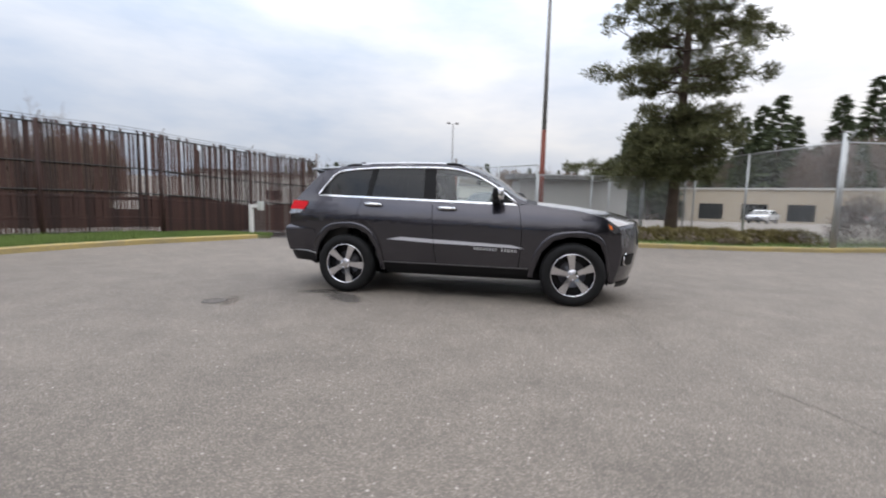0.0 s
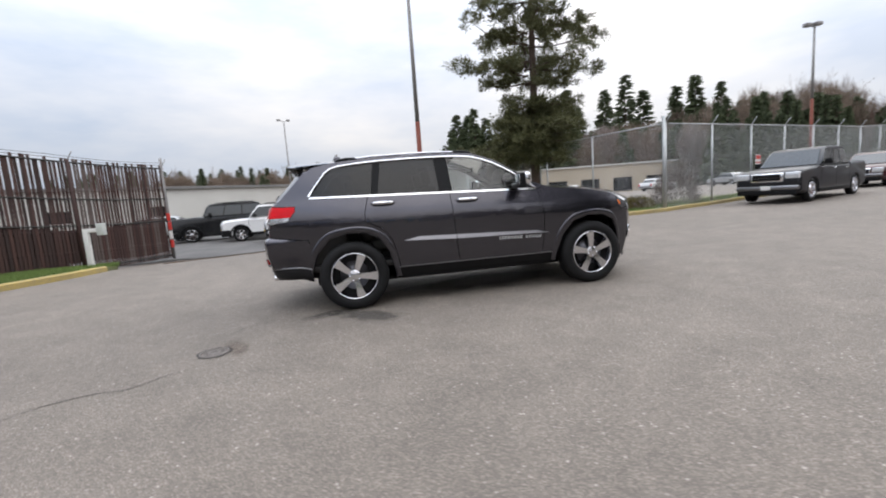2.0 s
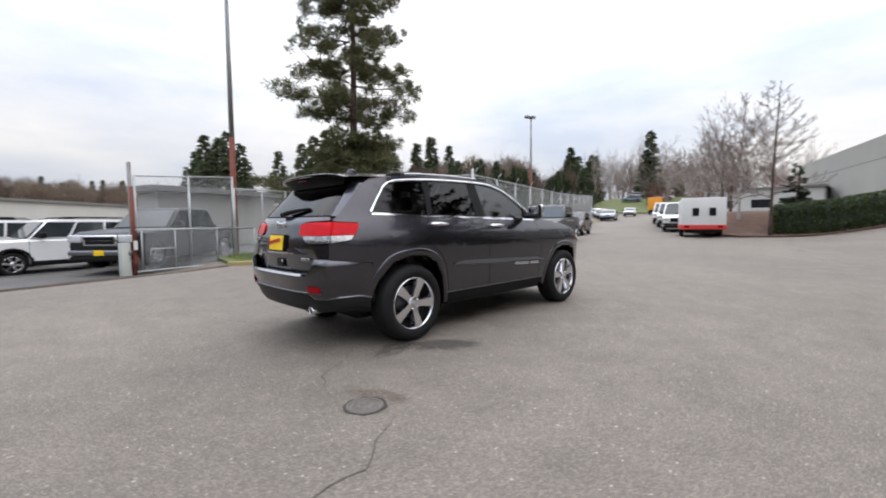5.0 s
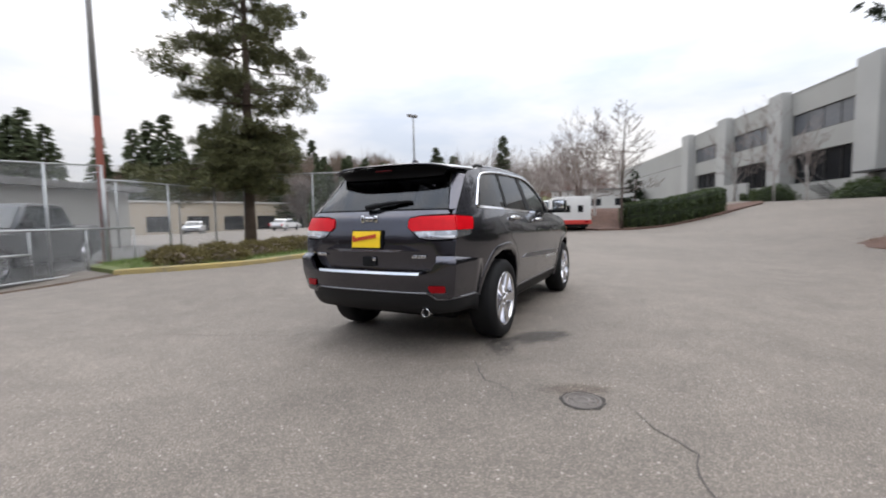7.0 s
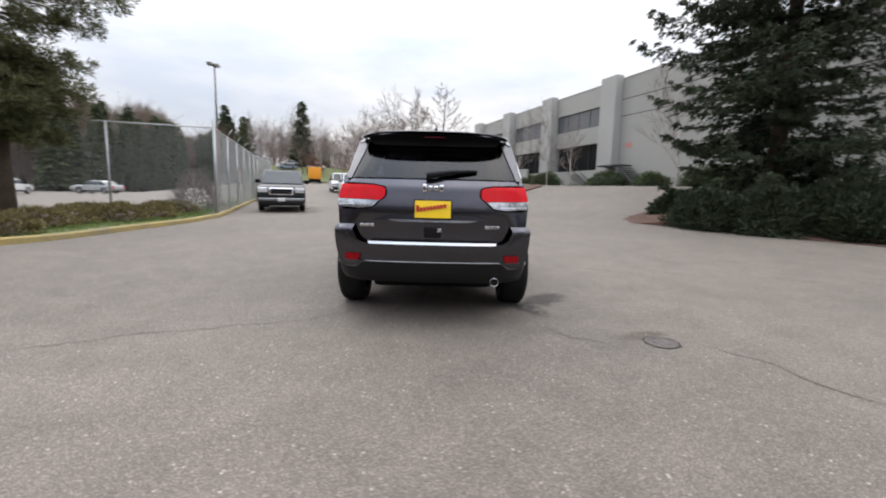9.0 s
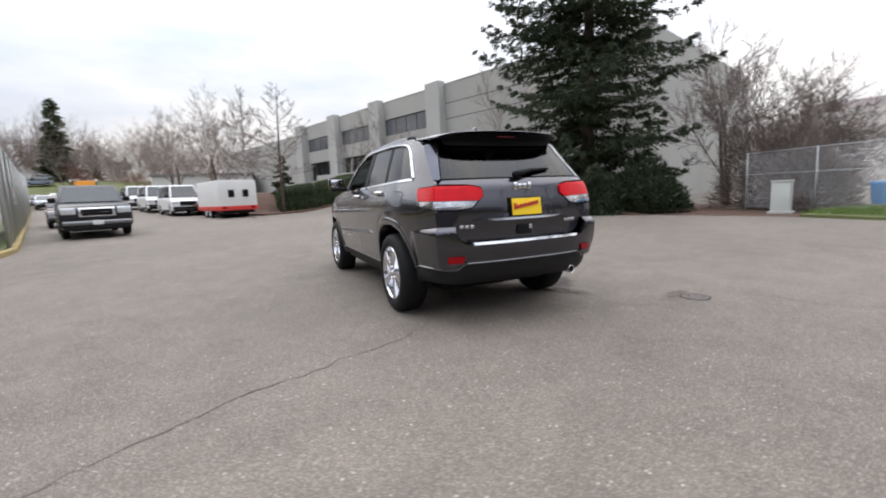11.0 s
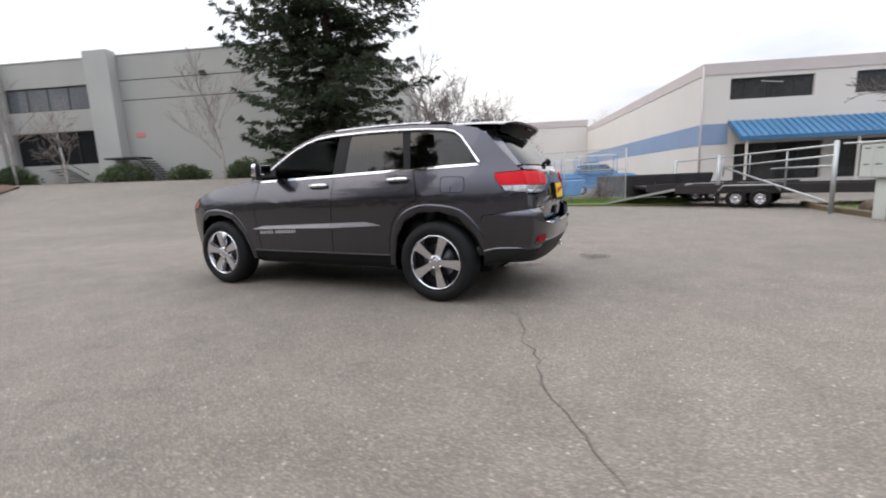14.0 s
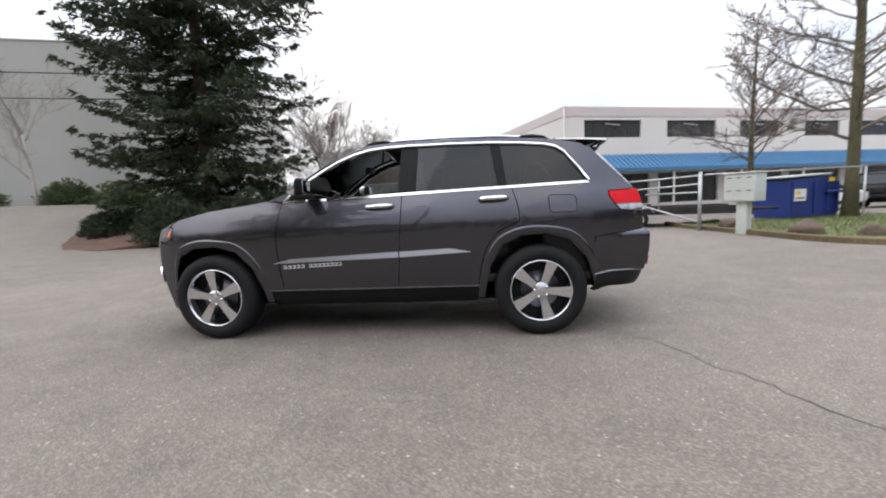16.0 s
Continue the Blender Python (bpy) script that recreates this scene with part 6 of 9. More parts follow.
slab("fence_verge", [(0.3, 9.7), (1.0, 8.55), (2.3, 7.9), (4.2, 7.85), (8.2, 7.75), (10.9, 8.55), (18.9, 11.35), (33.9, 16.45), (33.5, 17.4), (18.6, 12.6), (9.3, 9.4), (5.6, 13.6), (0.6, 11.9)], M_SOIL, "grass and shrub verge round the pine", "grass", 0.10)
slab("mulch_bed", ragged([(1.4, -12.5), (5.2, -11.75), (6.6, -11.0), (8.7, -10.0), (11.0, -7.7), (12.3, -7.6), (13.9, -9.6), (14.9, -12.6), (14.6, -18.0), (9.0, -19.5), (2.0, -17.0)]), M_BARK_MULCH, "reddish bark mulch bed under the spruce", "mulch bed", 0.012, 0.4, (10.4, -11.8, 4.4, 0.46))
slab("hedge_bed", [(23.8, 1.2), (26.0, -2.2), (28.4, -6.0), (31.5, -8.7), (35.0, -9.2), (35.0, -6.0), (31.5, -2.0), (36.0, 2.0), (36.0, 6.5), (30.0, 6.0), (25.0, 2.6)], M_BARK_MULCH, "bark mulch bank at the foot of the hedge", "mulch bed", 0.10, 0.5, (32.0, 2.6, 6.0, 1.3))
slab("yard_grass", [(1.6, -12.4), (-2.4, -11.9), (-4.6, -11.9), (-4.8, -13.2), (-1.0, -16.2), (2.0, -17.0)], M_SOIL, "rough grass strip by the yard fence", "grass", 0.08)
slab("corner_grass", [(-14.0, 0.7), (-10.2, -3.0), (-8.6, -4.4), (-8.05, -5.3), (-7.9, -7.4), (-7.55, -9.6), (-7.6, -11.2), (-9.2, -11.9), (-15.5, -13.0), (-19.0, -6.0)], M_SOIL, "mown grass corner behind the kerb", "grass", 0.08)


def grass(name, label, poly, count, hgt, seed, mat=None, lift=0.1):
    """Loose blades over an outline."""
    g = np.random.default_rng(seed)
    P = np.array(poly)
    lo, hi = P.min(0), P.max(0)
    q = g.uniform(lo, hi, (count * 3, 2))
    inside = np.zeros(len(q), bool)
    j = len(P) - 1
    for i in range(len(P)):
        c = (P[i, 1] > q[:, 1]) != (P[j, 1] > q[:, 1])
        xx = (P[j, 0] - P[i, 0]) * (q[:, 1] - P[i, 1]) / (P[j, 1] - P[i, 1] + 1e-12) + P[i, 0]
        inside ^= c & (q[:, 0] < xx)
        j = i
    q = q[inside][:count]
    p = np.array([(x, y, gz(x, y) + lift) for x, y in q])
    d = g.normal(0, 0.35, (len(p), 3)) + np.array([0, 0, 1.0])
    size = hgt * (0.6 + 0.8 * np.array([0.5 + 0.5 * noise.noise((x * 0.9, y * 0.9, 1)) for x, y in q]))
    d /= np.linalg.norm(d, axis=1, keepdims=True)
    s = np.cross(d, g.normal(size=(len(p), 3)))
    s /= np.linalg.norm(s, axis=1, keepdims=True)
    tri = np.stack([p - s * 0.006, p + s * 0.006, p + d * size[:, None]], axis=1)
    return tagged(new(name, tri_mesh(name, tri, mat or M_GRASS)), label, "grass", kind="stuff")


grass("grass", "short green grass blades on the verge", [(-8.0, 7.6), (-7.75, 6.3), (-7.72, 5.2), (-8.0, 4.5), (-8.9, 2.7), (-9.3, 0.4), (-10.0, -3.0), (-13.0, -1.0), (-8.5, 8.4)], 26000, 0.14, 1)
grass("grass", "short grass blades round the shrubs", [(0.5, 9.7), (1.1, 8.6), (2.4, 8.0), (8.2, 7.85), (10.8, 8.6), (18.9, 11.4), (18.6, 12.4), (9.3, 9.2), (5.6, 13.0), (0.8, 11.6)], 16000, 0.12, 2)
grass("grass", "rough grass blades by the yard fence", [(1.6, -12.5), (-2.4, -12.0), (-4.6, -12.0), (-4.7, -13.0), (-1.0, -15.8), (1.6, -16)], 9000, 0.16, 3)
grass("grass", "mown grass blades behind the kerb", [(-12.0, -1.7), (-8.7, -4.5), (-8.15, -5.3), (-8.0, -7.4), (-7.65, -9.6), (-7.7, -11.1), (-9.2, -11.7), (-15.0, -12.5)], 9000, 0.08, 4, M_SOIL)
grass("leaf_litter", "fallen brown leaves on the mulch", [(3, -13), (8.7, -10.2), (11.0, -7.9), (12.3, -7.8), (13.7, -9.7), (14.4, -12.6), (13.5, -17.0)], 5000, 0.07, 5, M_LEAFLITTER, 0.12)

# ---- cracks, stains and covers in the asphalt ----
def crack(pts, w, seed):
    g = np.random.default_rng(seed)
    line = dense(pts, 0.09)
    bm = bmesh.new()
    rows = []
    for i, p in enumerate(line):
        a, b = line[max(0, i - 1)], line[min(len(line) - 1, i + 1)]
        d = Vector((b[0] - a[0], b[1] - a[1], 0)).normalized()
        n = Vector((-d.y, d.x, 0))
        off = 0.02 * noise.noise((p[0] * 3 + seed, p[1] * 3, 0)) + 0.012 * g.normal()
        ww = 0.37 * w * g.uniform(0.2, 1.0) * min(1, i / 4 + 0.2, (len(line) - 1 - i) / 4 + 0.2)
        c = Vector((p[0], p[1], gz(*p) + 0.004)) + n * off
        rows.append((bm.verts.new(c - n * ww / 2), bm.verts.new(c + n * ww / 2)))
    for q, s in zip(rows, rows[1:]):
        bm.faces.new((q[0], q[1], s[1], s[0]))
    bmesh.ops.recalc_face_normals(bm, faces=bm.faces)
    return solid("crack", bm, M_CRACK, "thin dark crack in the worn asphalt", "crack", kind="structure")


crack([(1.9, -1.1), (2.0, -1.4), (2.12, -2.33), (2.4, -2.83), (2.64, -3.15), (2.86, -3.55), (3.2, -4.1)], 0.020, 1)
crack([(-1.91, 0.70), (-2.16, 0.95), (-2.32, 1.14), (-2.43, 1.43), (-2.47, 1.69), (-2.60, 1.78), (-2.68, 2.04), (-2.73, 2.27), (-2.82, 2.41), (-2.92, 2.52), (-3.03, 2.67), (-3.13, 2.84), (-3.45, 3.3)], 0.032, 2)
crack([(-1.95, -0.55), (-2.10, -0.76), (-2.25, -0.93), (-2.47, -1.07), (-2.61, -1.18), (-2.66, -1.29), (-2.76, -1.40), (-2.94, -1.49)], 0.034, 3)
crack([(-2.69, -1.98), (-2.66, -2.09), (-2.70, -2.18), (-2.81, -2.23), (-2.90, -2.30), (-3.0, -2.39), (-3.10, -2.48), (-3.40, -2.50), (-3.55, -2.57), (-3.72, -2.72), (-4.0, -3.1)], 0.034, 4)


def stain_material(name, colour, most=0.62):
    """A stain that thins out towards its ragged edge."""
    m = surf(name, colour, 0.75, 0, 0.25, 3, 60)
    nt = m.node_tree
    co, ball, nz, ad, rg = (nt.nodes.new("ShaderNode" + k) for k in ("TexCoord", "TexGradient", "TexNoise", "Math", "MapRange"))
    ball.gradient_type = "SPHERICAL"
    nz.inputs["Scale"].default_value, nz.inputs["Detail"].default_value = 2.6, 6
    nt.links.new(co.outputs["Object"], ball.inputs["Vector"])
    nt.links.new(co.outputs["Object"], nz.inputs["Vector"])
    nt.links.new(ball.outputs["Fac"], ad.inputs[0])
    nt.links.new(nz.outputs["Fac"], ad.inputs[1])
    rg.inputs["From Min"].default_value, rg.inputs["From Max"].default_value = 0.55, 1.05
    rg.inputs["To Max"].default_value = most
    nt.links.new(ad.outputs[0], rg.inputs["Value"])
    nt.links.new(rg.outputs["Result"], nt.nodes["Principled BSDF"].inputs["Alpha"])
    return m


M_DARKPATCH = stain_material("dark_patch", (0.070, 0.062, 0.055))
M_RUSTSTAIN = stain_material("rusty_stain", (0.115, 0.080, 0.055), 0.32)


def splotch(x, y, rx, ry, rz, seed, mat, label, lift=0.004):
    bm = bmesh.new()
    bmesh.ops.create_grid(bm, x_segments=4, y_segments=4, size=1.0)
    ob = solid("stain", bm, mat, label, "stain", kind="structure")
    dx, dy = (gz(x + 0.2, y) - gz(x - 0.2, y)) / 0.4, (gz(x, y + 0.2) - gz(x, y - 0.2)) / 0.4
    tilt = Vector((0, 0, 1)).rotation_difference(Vector((-dx, -dy, 1))).to_matrix().to_4x4()
    ob.matrix_basis = Matrix.Translation((x, y, gz(x, y) + lift)) @ tilt @ Matrix.Rotation(radians(rz), 4, "Z") @ Matrix.Diagonal((rx, ry, 1, 1))
    return ob


splotch(-1.35, -1.22, 0.50, 0.24, -38, 1, M_DARKPATCH, "dark damp stain on the asphalt")
splotch(-1.75, -0.98, 0.34, 0.18, 20, 2, M_DARKPATCH, "dark damp stain on the asphalt")
splotch(-2.52, -1.80, 0.30, 0.13, -63, 3, M_RUSTSTAIN, "rusty stain beside the manhole cover")
# wide soft-edged patch that darkens the ground below the car
splotch(0.2, -0.1, 1.5, 0.7, 10, 5, M_DARKPATCH, "wide dark patch under the parked car")


def manhole(x, y, r=0.108):
    m = thing("manhole_cover", "round cast iron manhole cover sunk in asphalt", "manhole cover", "", x, y, gz(x, y))
    turn = Matrix.Rotation(radians(90), 4, "X")
    bm = bmesh.new()
    lathe(bm, [(r + 0.030, -0.03), (r + 0.026, 0.007), (r + 0.008, 0.010), (r + 0.004, -0.02)], 32, turn)
    part("rim", bm, M_LID, m)
    bm = bmesh.new()
    lathe(bm, [(r, -0.02), (r - 0.005, 0.006), (r * 0.86, 0.008), (r * 0.84, 0.002), (r * 0.6, 0.002), (r * 0.58, 0.008), (r * 0.35, 0.008), (r * 0.33, 0.002), (0.001, 0.003)], 32, turn)
    c = part("lid", bm, M_LID, m)
    bm = bmesh.new()
    inner, outer = [], []
    for k in range(40):
        a = 2 * math.pi * k / 40
        w = r + 0.050 + 0.030 * noise.noise((2 * math.cos(a), 2 * math.sin(a), 4)) + 0.008 * noise.noise((7 * math.cos(a), 7 * math.sin(a), 2))
        inner.append(bm.verts.new(((r + 0.02) * math.cos(a), (r + 0.02) * math.sin(a), 0.004)))
        outer.append(bm.verts.new((w * math.cos(a), w * math.sin(a), 0.004)))
    for k in range(40):
        bm.faces.new((inner[k], outer[k], outer[(k + 1) % 40], inner[(k + 1) % 40]))
    part("broken_edge", bm, M_CRACKDARK, m, "dark broken asphalt round the cover", False)
    for k in range(8):
        bm = bmesh.new()
        a = k * math.pi / 4
        box(bm, r * 0.36, r * 0.83, -0.007, 0.007, 0.0, 0.007, 0, Matrix.Rotation(a, 4, "Z"))
        part("rib", bm, M_LID, c, smooth=False)
    return m


manhole(-2.69, -1.86, 0.095)
copy_thing(bpy.data.objects["manhole_cover"], pose(14.9, -2.3, gz(14.9, -2.3)))


# ---- vehicles round about ----
M_LENSBRIGHT = surf("bright_headlamp", (0.62, 0.63, 0.65), 0.12, 0.3, 0.2, 14, 60, coat=0.6)

def arch_line(xw, r, n=8):
    return [(xw - r * math.cos(math.pi * k / n), 0.36 + (r * math.sin(math.pi * k / n) if 0 < k < n else -0.06)) for k in range(n + 1)]


def loft_sides(bm, poly, W, fn=None, inset=0.05):
    """A body from its side outline: rounded edges along both sides."""
    cx, cz = sum(p[0] for p in poly) / len(poly), sum(p[1] for p in poly) / len(poly)
    sx = max(abs(p[0] - cx) for p in poly)
    sz = max(abs(p[1] - cz) for p in poly)
    small = [(cx + (x - cx) * (1 - inset / sx), cz + (z - cz) * (1 - inset / sz)) for x, z in poly]
    if fn:
        rows = [[(x, fn(z), z) for x, z in small], [(x, fn(z) - inset, z) for x, z in poly], [(x, -fn(z) + inset, z) for x, z in poly], [(x, -fn(z), z) for x, z in small]]
    else:
        rows = [[(x, W / 2, z) for x, z in small], [(x, W / 2 - inset, z) for x, z in poly], [(x, -W / 2 + inset, z) for x, z in poly], [(x, -W / 2, z) for x, z in small]]
    rings = [[bm.verts.new(p) for p in r] for r in rows]
    n = len(poly)
    for q, s in zip(rings, rings[1:]):
        for k in range(n):
            bm.faces.new((q[k], q[(k + 1) % n], s[(k + 1) % n], s[k]))
    bm.faces.new(rings[0])
    bm.faces.new(rings[-1][::-1])
    bmesh.ops.recalc_face_normals(bm, faces=bm.faces)
    sharp = [e for e in bm.edges if len(e.link_faces) == 2 and e.calc_face_angle(0) > 0.3 and min(v.co.z for v in e.verts) > 0.45]
    bmesh.ops.bevel(bm, geom=sharp, offset=0.022, segments=2, affect="EDGES", clamp_overlap=True)
    sharpen(bm, 42)


def vehicle(name, label, x, y, heading, L, W, top, belt_z, hood, cab, paint, wheels, wr=0.36, category="car", bed=None, chrome=True, plate=None, drl=None, z=None, nose=0.62, dark_low=True, boxy=False, roof=None):
    """A vehicle that faces +x: hood = (end x, height); cab = (foot x, head x, tail-head x, tail-foot x)."""
    v = thing(name, label, category, "", x, y, gz(x, y) if z is None else z, heading)
    f = L / 2
    back = -f
    rear_top = bed if bed else belt_z
    low = 0.32
    poly = [(f - 0.06, low + 0.05), (f, nose), (f - 0.03, hood[1] - 0.20), (f - 0.10, hood[1] - 0.12), (f - 0.30, hood[1] - 0.045), (hood[0] + 0.35, hood[1] + 0.03), (cab[0], belt_z), (cab[3], belt_z), (cab[3] - 0.03, rear_top), (back + 0.08, rear_top), (back, rear_top - 0.15), (back, 0.60), (back + 0.06, low + 0.08)]
    if boxy:
        poly[1:5] = [(f, nose), (f - 0.01, hood[1] - 0.16), (f - 0.06, hood[1] - 0.04), (f - 0.22, hood[1])]
    bottom = []
    for xw in sorted(wheels):
        bottom += arch_line(xw, wr + 0.075)
    poly = poly + bottom
    bm = bmesh.new()
    loft_sides(bm, poly, W, inset=0.075)
    body = part("body", bm, paint, v)
    hw = W / 2 - 0.03
    tum = 0.22

    def cy(zz):
        return hw - tum * max(0, zz - belt_z)
    ct = [(cab[0] - 0.02, belt_z - 0.03), (cab[1], top - 0.02), (cab[1] - 0.25, top), (cab[2] + 0.25, top), (cab[2], top - 0.03), (cab[3] + 0.02, belt_z - 0.03)]
    bm = bmesh.new()
    loft_sides(bm, ct, W, cy, 0.05)
    cabin = part("cabin", bm, paint, v)
    if roof:
        bm = bmesh.new()
        box(bm, cab[2] + 0.16, cab[1] - 0.14, -cy(top) + 0.03, cy(top) - 0.03, top - 0.012, top + 0.014, 0.008)
        rf = part("roof_panel", bm, roof, cabin, "black roof")
        for sg in (1, -1):
            bm = bmesh.new()
            yr = sg * (cy(top) - 0.08)
            tube(bm, [(cab[2] + 0.25, yr, top + 0.01), (cab[2] + 0.32, yr, top + 0.06), (cab[1] - 0.40, yr, top + 0.06), (cab[1] - 0.30, yr, top + 0.01)], 0.016, 6)
            part("roof_rail", bm, M_BLACK, rf)
            for xw in wheels:
                bm = bmesh.new()
                arc = [(xw + (wr + 0.095) * math.cos(radians(q)), sg * (W / 2 - 0.004), 0.36 + (wr + 0.085) * math.sin(radians(q))) for q in range(-8, 189, 14)]
                tube(bm, arc, 0.042, 6)
                part("arch_cladding", bm, M_BLACK, body, "black arch cladding")
            bm = bmesh.new()
            a, b = sorted((sg * (W / 2 - 0.14), sg * (W / 2 + 0.016)))
            box(bm, f - 0.34, f + 0.01, a, b, 0.30, 0.60, 0.04)
            box(bm, back - 0.01, back + 0.30, a, b, 0.30, 0.60, 0.04)
            part("bumper_corner", bm, M_BLACK, body)
    # glass
    ins = 0.075
    za, zb = belt_z + 0.04, top - 0.10

    def fx(zz, a, b):
        return a + (b - a) * (zz - belt_z) / (top - belt_z)
    for sg in (1, -1):
        xs0, xs1 = fx(za, cab[0], cab[1]) - ins, fx(zb, cab[0], cab[1]) - ins
        xe0, xe1 = fx(za, cab[3], cab[2]) + ins, fx(zb, cab[3], cab[2]) + ins
        n = 3 if xs0 - xe0 > 2.3 else 2
        for k in range(n):
            a0, a1 = xs0 + (xe0 - xs0) * k / n, xs0 + (xe0 - xs0) * (k + 1) / n + 0.06
            b0, b1 = xs1 + (xe1 - xs1) * k / n, xs1 + (xe1 - xs1) * (k + 1) / n + 0.06
            bm = panel([(a0, za), (b0, zb), (b1, zb), (a1, za)], lambda p, q: (p, sg * (cy(q) + 0.006), q), 0.5, 0.02, lambda c: (0, -sg, 0))
            part("side_window", bm, M_CARGLASS, cabin)
    for sx, a, b, nm in ((1, cab[0], cab[1], "windscreen"), (-1, cab[3], cab[2], "rear_window")):
        z0, z1 = (belt_z + 0.03, top - 0.09) if sx > 0 else (belt_z + 0.06, top - 0.12)
        q = []
        for zz in (z0, z1):
            for s in (1, -1):
                q.append((fx(zz, a, b) + sx * (0.02 + 0.012), s * (cy(zz) - 0.09), zz))
        bm = bmesh.new()
        vs = [bm.verts.new(p) for p in (q[0], q[1], q[3], q[2])] + [bm.verts.new((p[0] - sx * 0.04, p[1], p[2] - 0.01)) for p in (q[0], q[1], q[3], q[2])]
        for ff in ((0, 1, 2, 3), (0, 4, 5, 1), (1, 5, 6, 2), (2, 6, 7, 3), (3, 7, 4, 0)):
            bm.faces.new([vs[i] for i in ff])
        bmesh.ops.recalc_face_normals(bm, faces=bm.faces)
        part(nm, bm, M_CARGLASS, cabin, smooth=False)
    # face
    gm = M_CHROME if chrome else M_BLACK
    hz = hood[1] - 0.20
    bm = bmesh.new()
    box(bm, f - 0.08, f + 0.025, -W * 0.255, W * 0.255, hz - 0.25, hz + 0.06, 0.04)
    gr = part("grille", bm, gm, v)
    for k in range(2):
        bm = bmesh.new()
        box(bm, f + 0.005, f + 0.042, -W * 0.215, W * 0.215, hz - 0.200 + 0.112 * k, hz - 0.094 + 0.112 * k, 0.008)
        part("grille_slot", bm, M_BLACK, gr)
    bm = bmesh.new()
    box(bm, f - 0.14, f + 0.06, -W / 2 + 0.04, W / 2 - 0.04, 0.44, 0.60, 0.05)
    bp = part("front_bumper", bm, M_SATINDARK if chrome else M_DARKGREY, v)
    bm = bmesh.new()
    box(bm, f - 0.10, f + 0.045, -W / 2 + 0.08, W / 2 - 0.08, 0.28, 0.42, 0.03)
    part("air_dam", bm, M_BLACK, bp)
    if plate:
        bm = bmesh.new()
        box(bm, f + 0.058, f + 0.072, -0.15, 0.15, 0.45, 0.60, 0.004)
        part("licence_plate", bm, plate, bp, "plain plate")
    for sg in (1, -1):
        bm = bmesh.new()
        a, b = sorted((sg * W * 0.28, sg * (W / 2 - 0.035)))
        box(bm, f - 0.22, f + 0.03, a, b, hz - 0.15, hz + 0.07, 0.03)
        part("headlight", bm, M_LENSBRIGHT, v)
        bm = bmesh.new()
        a, b = sorted((sg * W * 0.36, sg * (W / 2 - 0.03)))
        box(bm, back - 0.012, back + 0.10, a, b, rear_top - 0.42, rear_top - 0.12, 0.02)
        part("tail_lamp", bm, M_LENSRED, v)
        bm = bmesh.new()
        a, b = sorted((sg * (W / 2 - 0.02), sg * (W / 2 + 0.20)))
        box(bm, cab[0] - 0.42, cab[0] - 0.28, a, b, belt_z + 0.02, belt_z + 0.20, 0.035)
        part("door_mirror", bm, M_BLACK, v)
        for hx in ((cab[0] + cab[3]) / 2 + 0.15, cab[3] + 0.35):
            bm = bmesh.new()
            tube(bm, [(hx + 0.1, sg * (W / 2 + 0.005), belt_z - 0.14), (hx, sg * (W / 2 + 0.03), belt_z - 0.135), (hx - 0.1, sg * (W / 2 + 0.005), belt_z - 0.13)], 0.015, 6)
            part("door_handle", bm, gm, v)
        for hx in (cab[0] - 0.05, (cab[0] + cab[3]) / 2, cab[3] + 0.12):
            bm = bmesh.new()
            box(bm, hx - 0.006, hx + 0.006, sg * (W / 2) - 0.003, sg * (W / 2) + 0.003, 0.50, belt_z - 0.03)
            part("door_gap", bm, M_BLACK, v, smooth=False)
    bm = bmesh.new()
    box(bm, back - 0.08, back + 0.10, -W / 2 + 0.05, W / 2 - 0.05, 0.44, 0.62, 0.04)
    part("rear_bumper", bm, M_SATINDARK if chrome else M_DARKGREY, v)
    bm = bmesh.new()
    box(bm, back + 0.25, f - 0.25, -W / 2 + 0.28, W / 2 - 0.28, 0.25, 0.75)
    part("underbody", bm, M_BLACK, v, smooth=False)
    if dark_low:
        for sg in (1, -1):
            bm = bmesh.new()
            a, b = sorted((sg * (W / 2 - 0.06), sg * (W / 2 + 0.012)))
            box(bm, wheels[1] + wr + 0.1, wheels[0] - wr - 0.1, a, b, 0.28, 0.42, 0.02)
            part("sill", bm, M_BLACK, v)
    if bed:
        bm = bmesh.new()
        box(bm, back + 0.12, cab[3] - 0.12, -W / 2 + 0.12, W / 2 - 0.12, rear_top - 0.02, rear_top + 0.012)
        part("bed_cover", bm, M_BLACK, v, "black bed cover", False)
    for xw in wheels:
        for sg in (1, -1):
            wheel(v, xw, sg * (W / 2 - 0.13), wr, sg, wr, 0.24, wr * 0.66, 6, 10, True)
    return v


def head(d):
    return math.degrees(math.atan2(d[1], d[0]))


PK = dict(L=5.65, W=1.98, top=1.88, belt_z=1.22, hood=(1.25, 1.17), cab=(1.30, 0.55, -1.05, -1.30), wheels=(1.90, -1.80), wr=0.40, category="pickup truck", bed=1.28, nose=0.72)
SUV = dict(L=4.24, W=1.82, top=1.69, belt_z=1.08, hood=(0.95, 1.04), cab=(1.00, 0.45, -1.85, -2.02), wheels=(1.33, -1.24), wr=0.345, category="car")
SEDAN = dict(L=4.7, W=1.80, top=1.45, belt_z=0.95, hood=(0.95, 0.92), cab=(1.15, 0.25, -1.15, -1.85), wheels=(1.42, -1.35), wr=0.33, category="car", bed=1.0, nose=0.55)
VAN = dict(L=5.3, W=2.0, top=2.15, belt_z=1.25, hood=(1.75, 1.12), cab=(1.95, 1.25, -2.55, -2.62), wheels=(1.75, -1.6), wr=0.36, category="van", chrome=False)
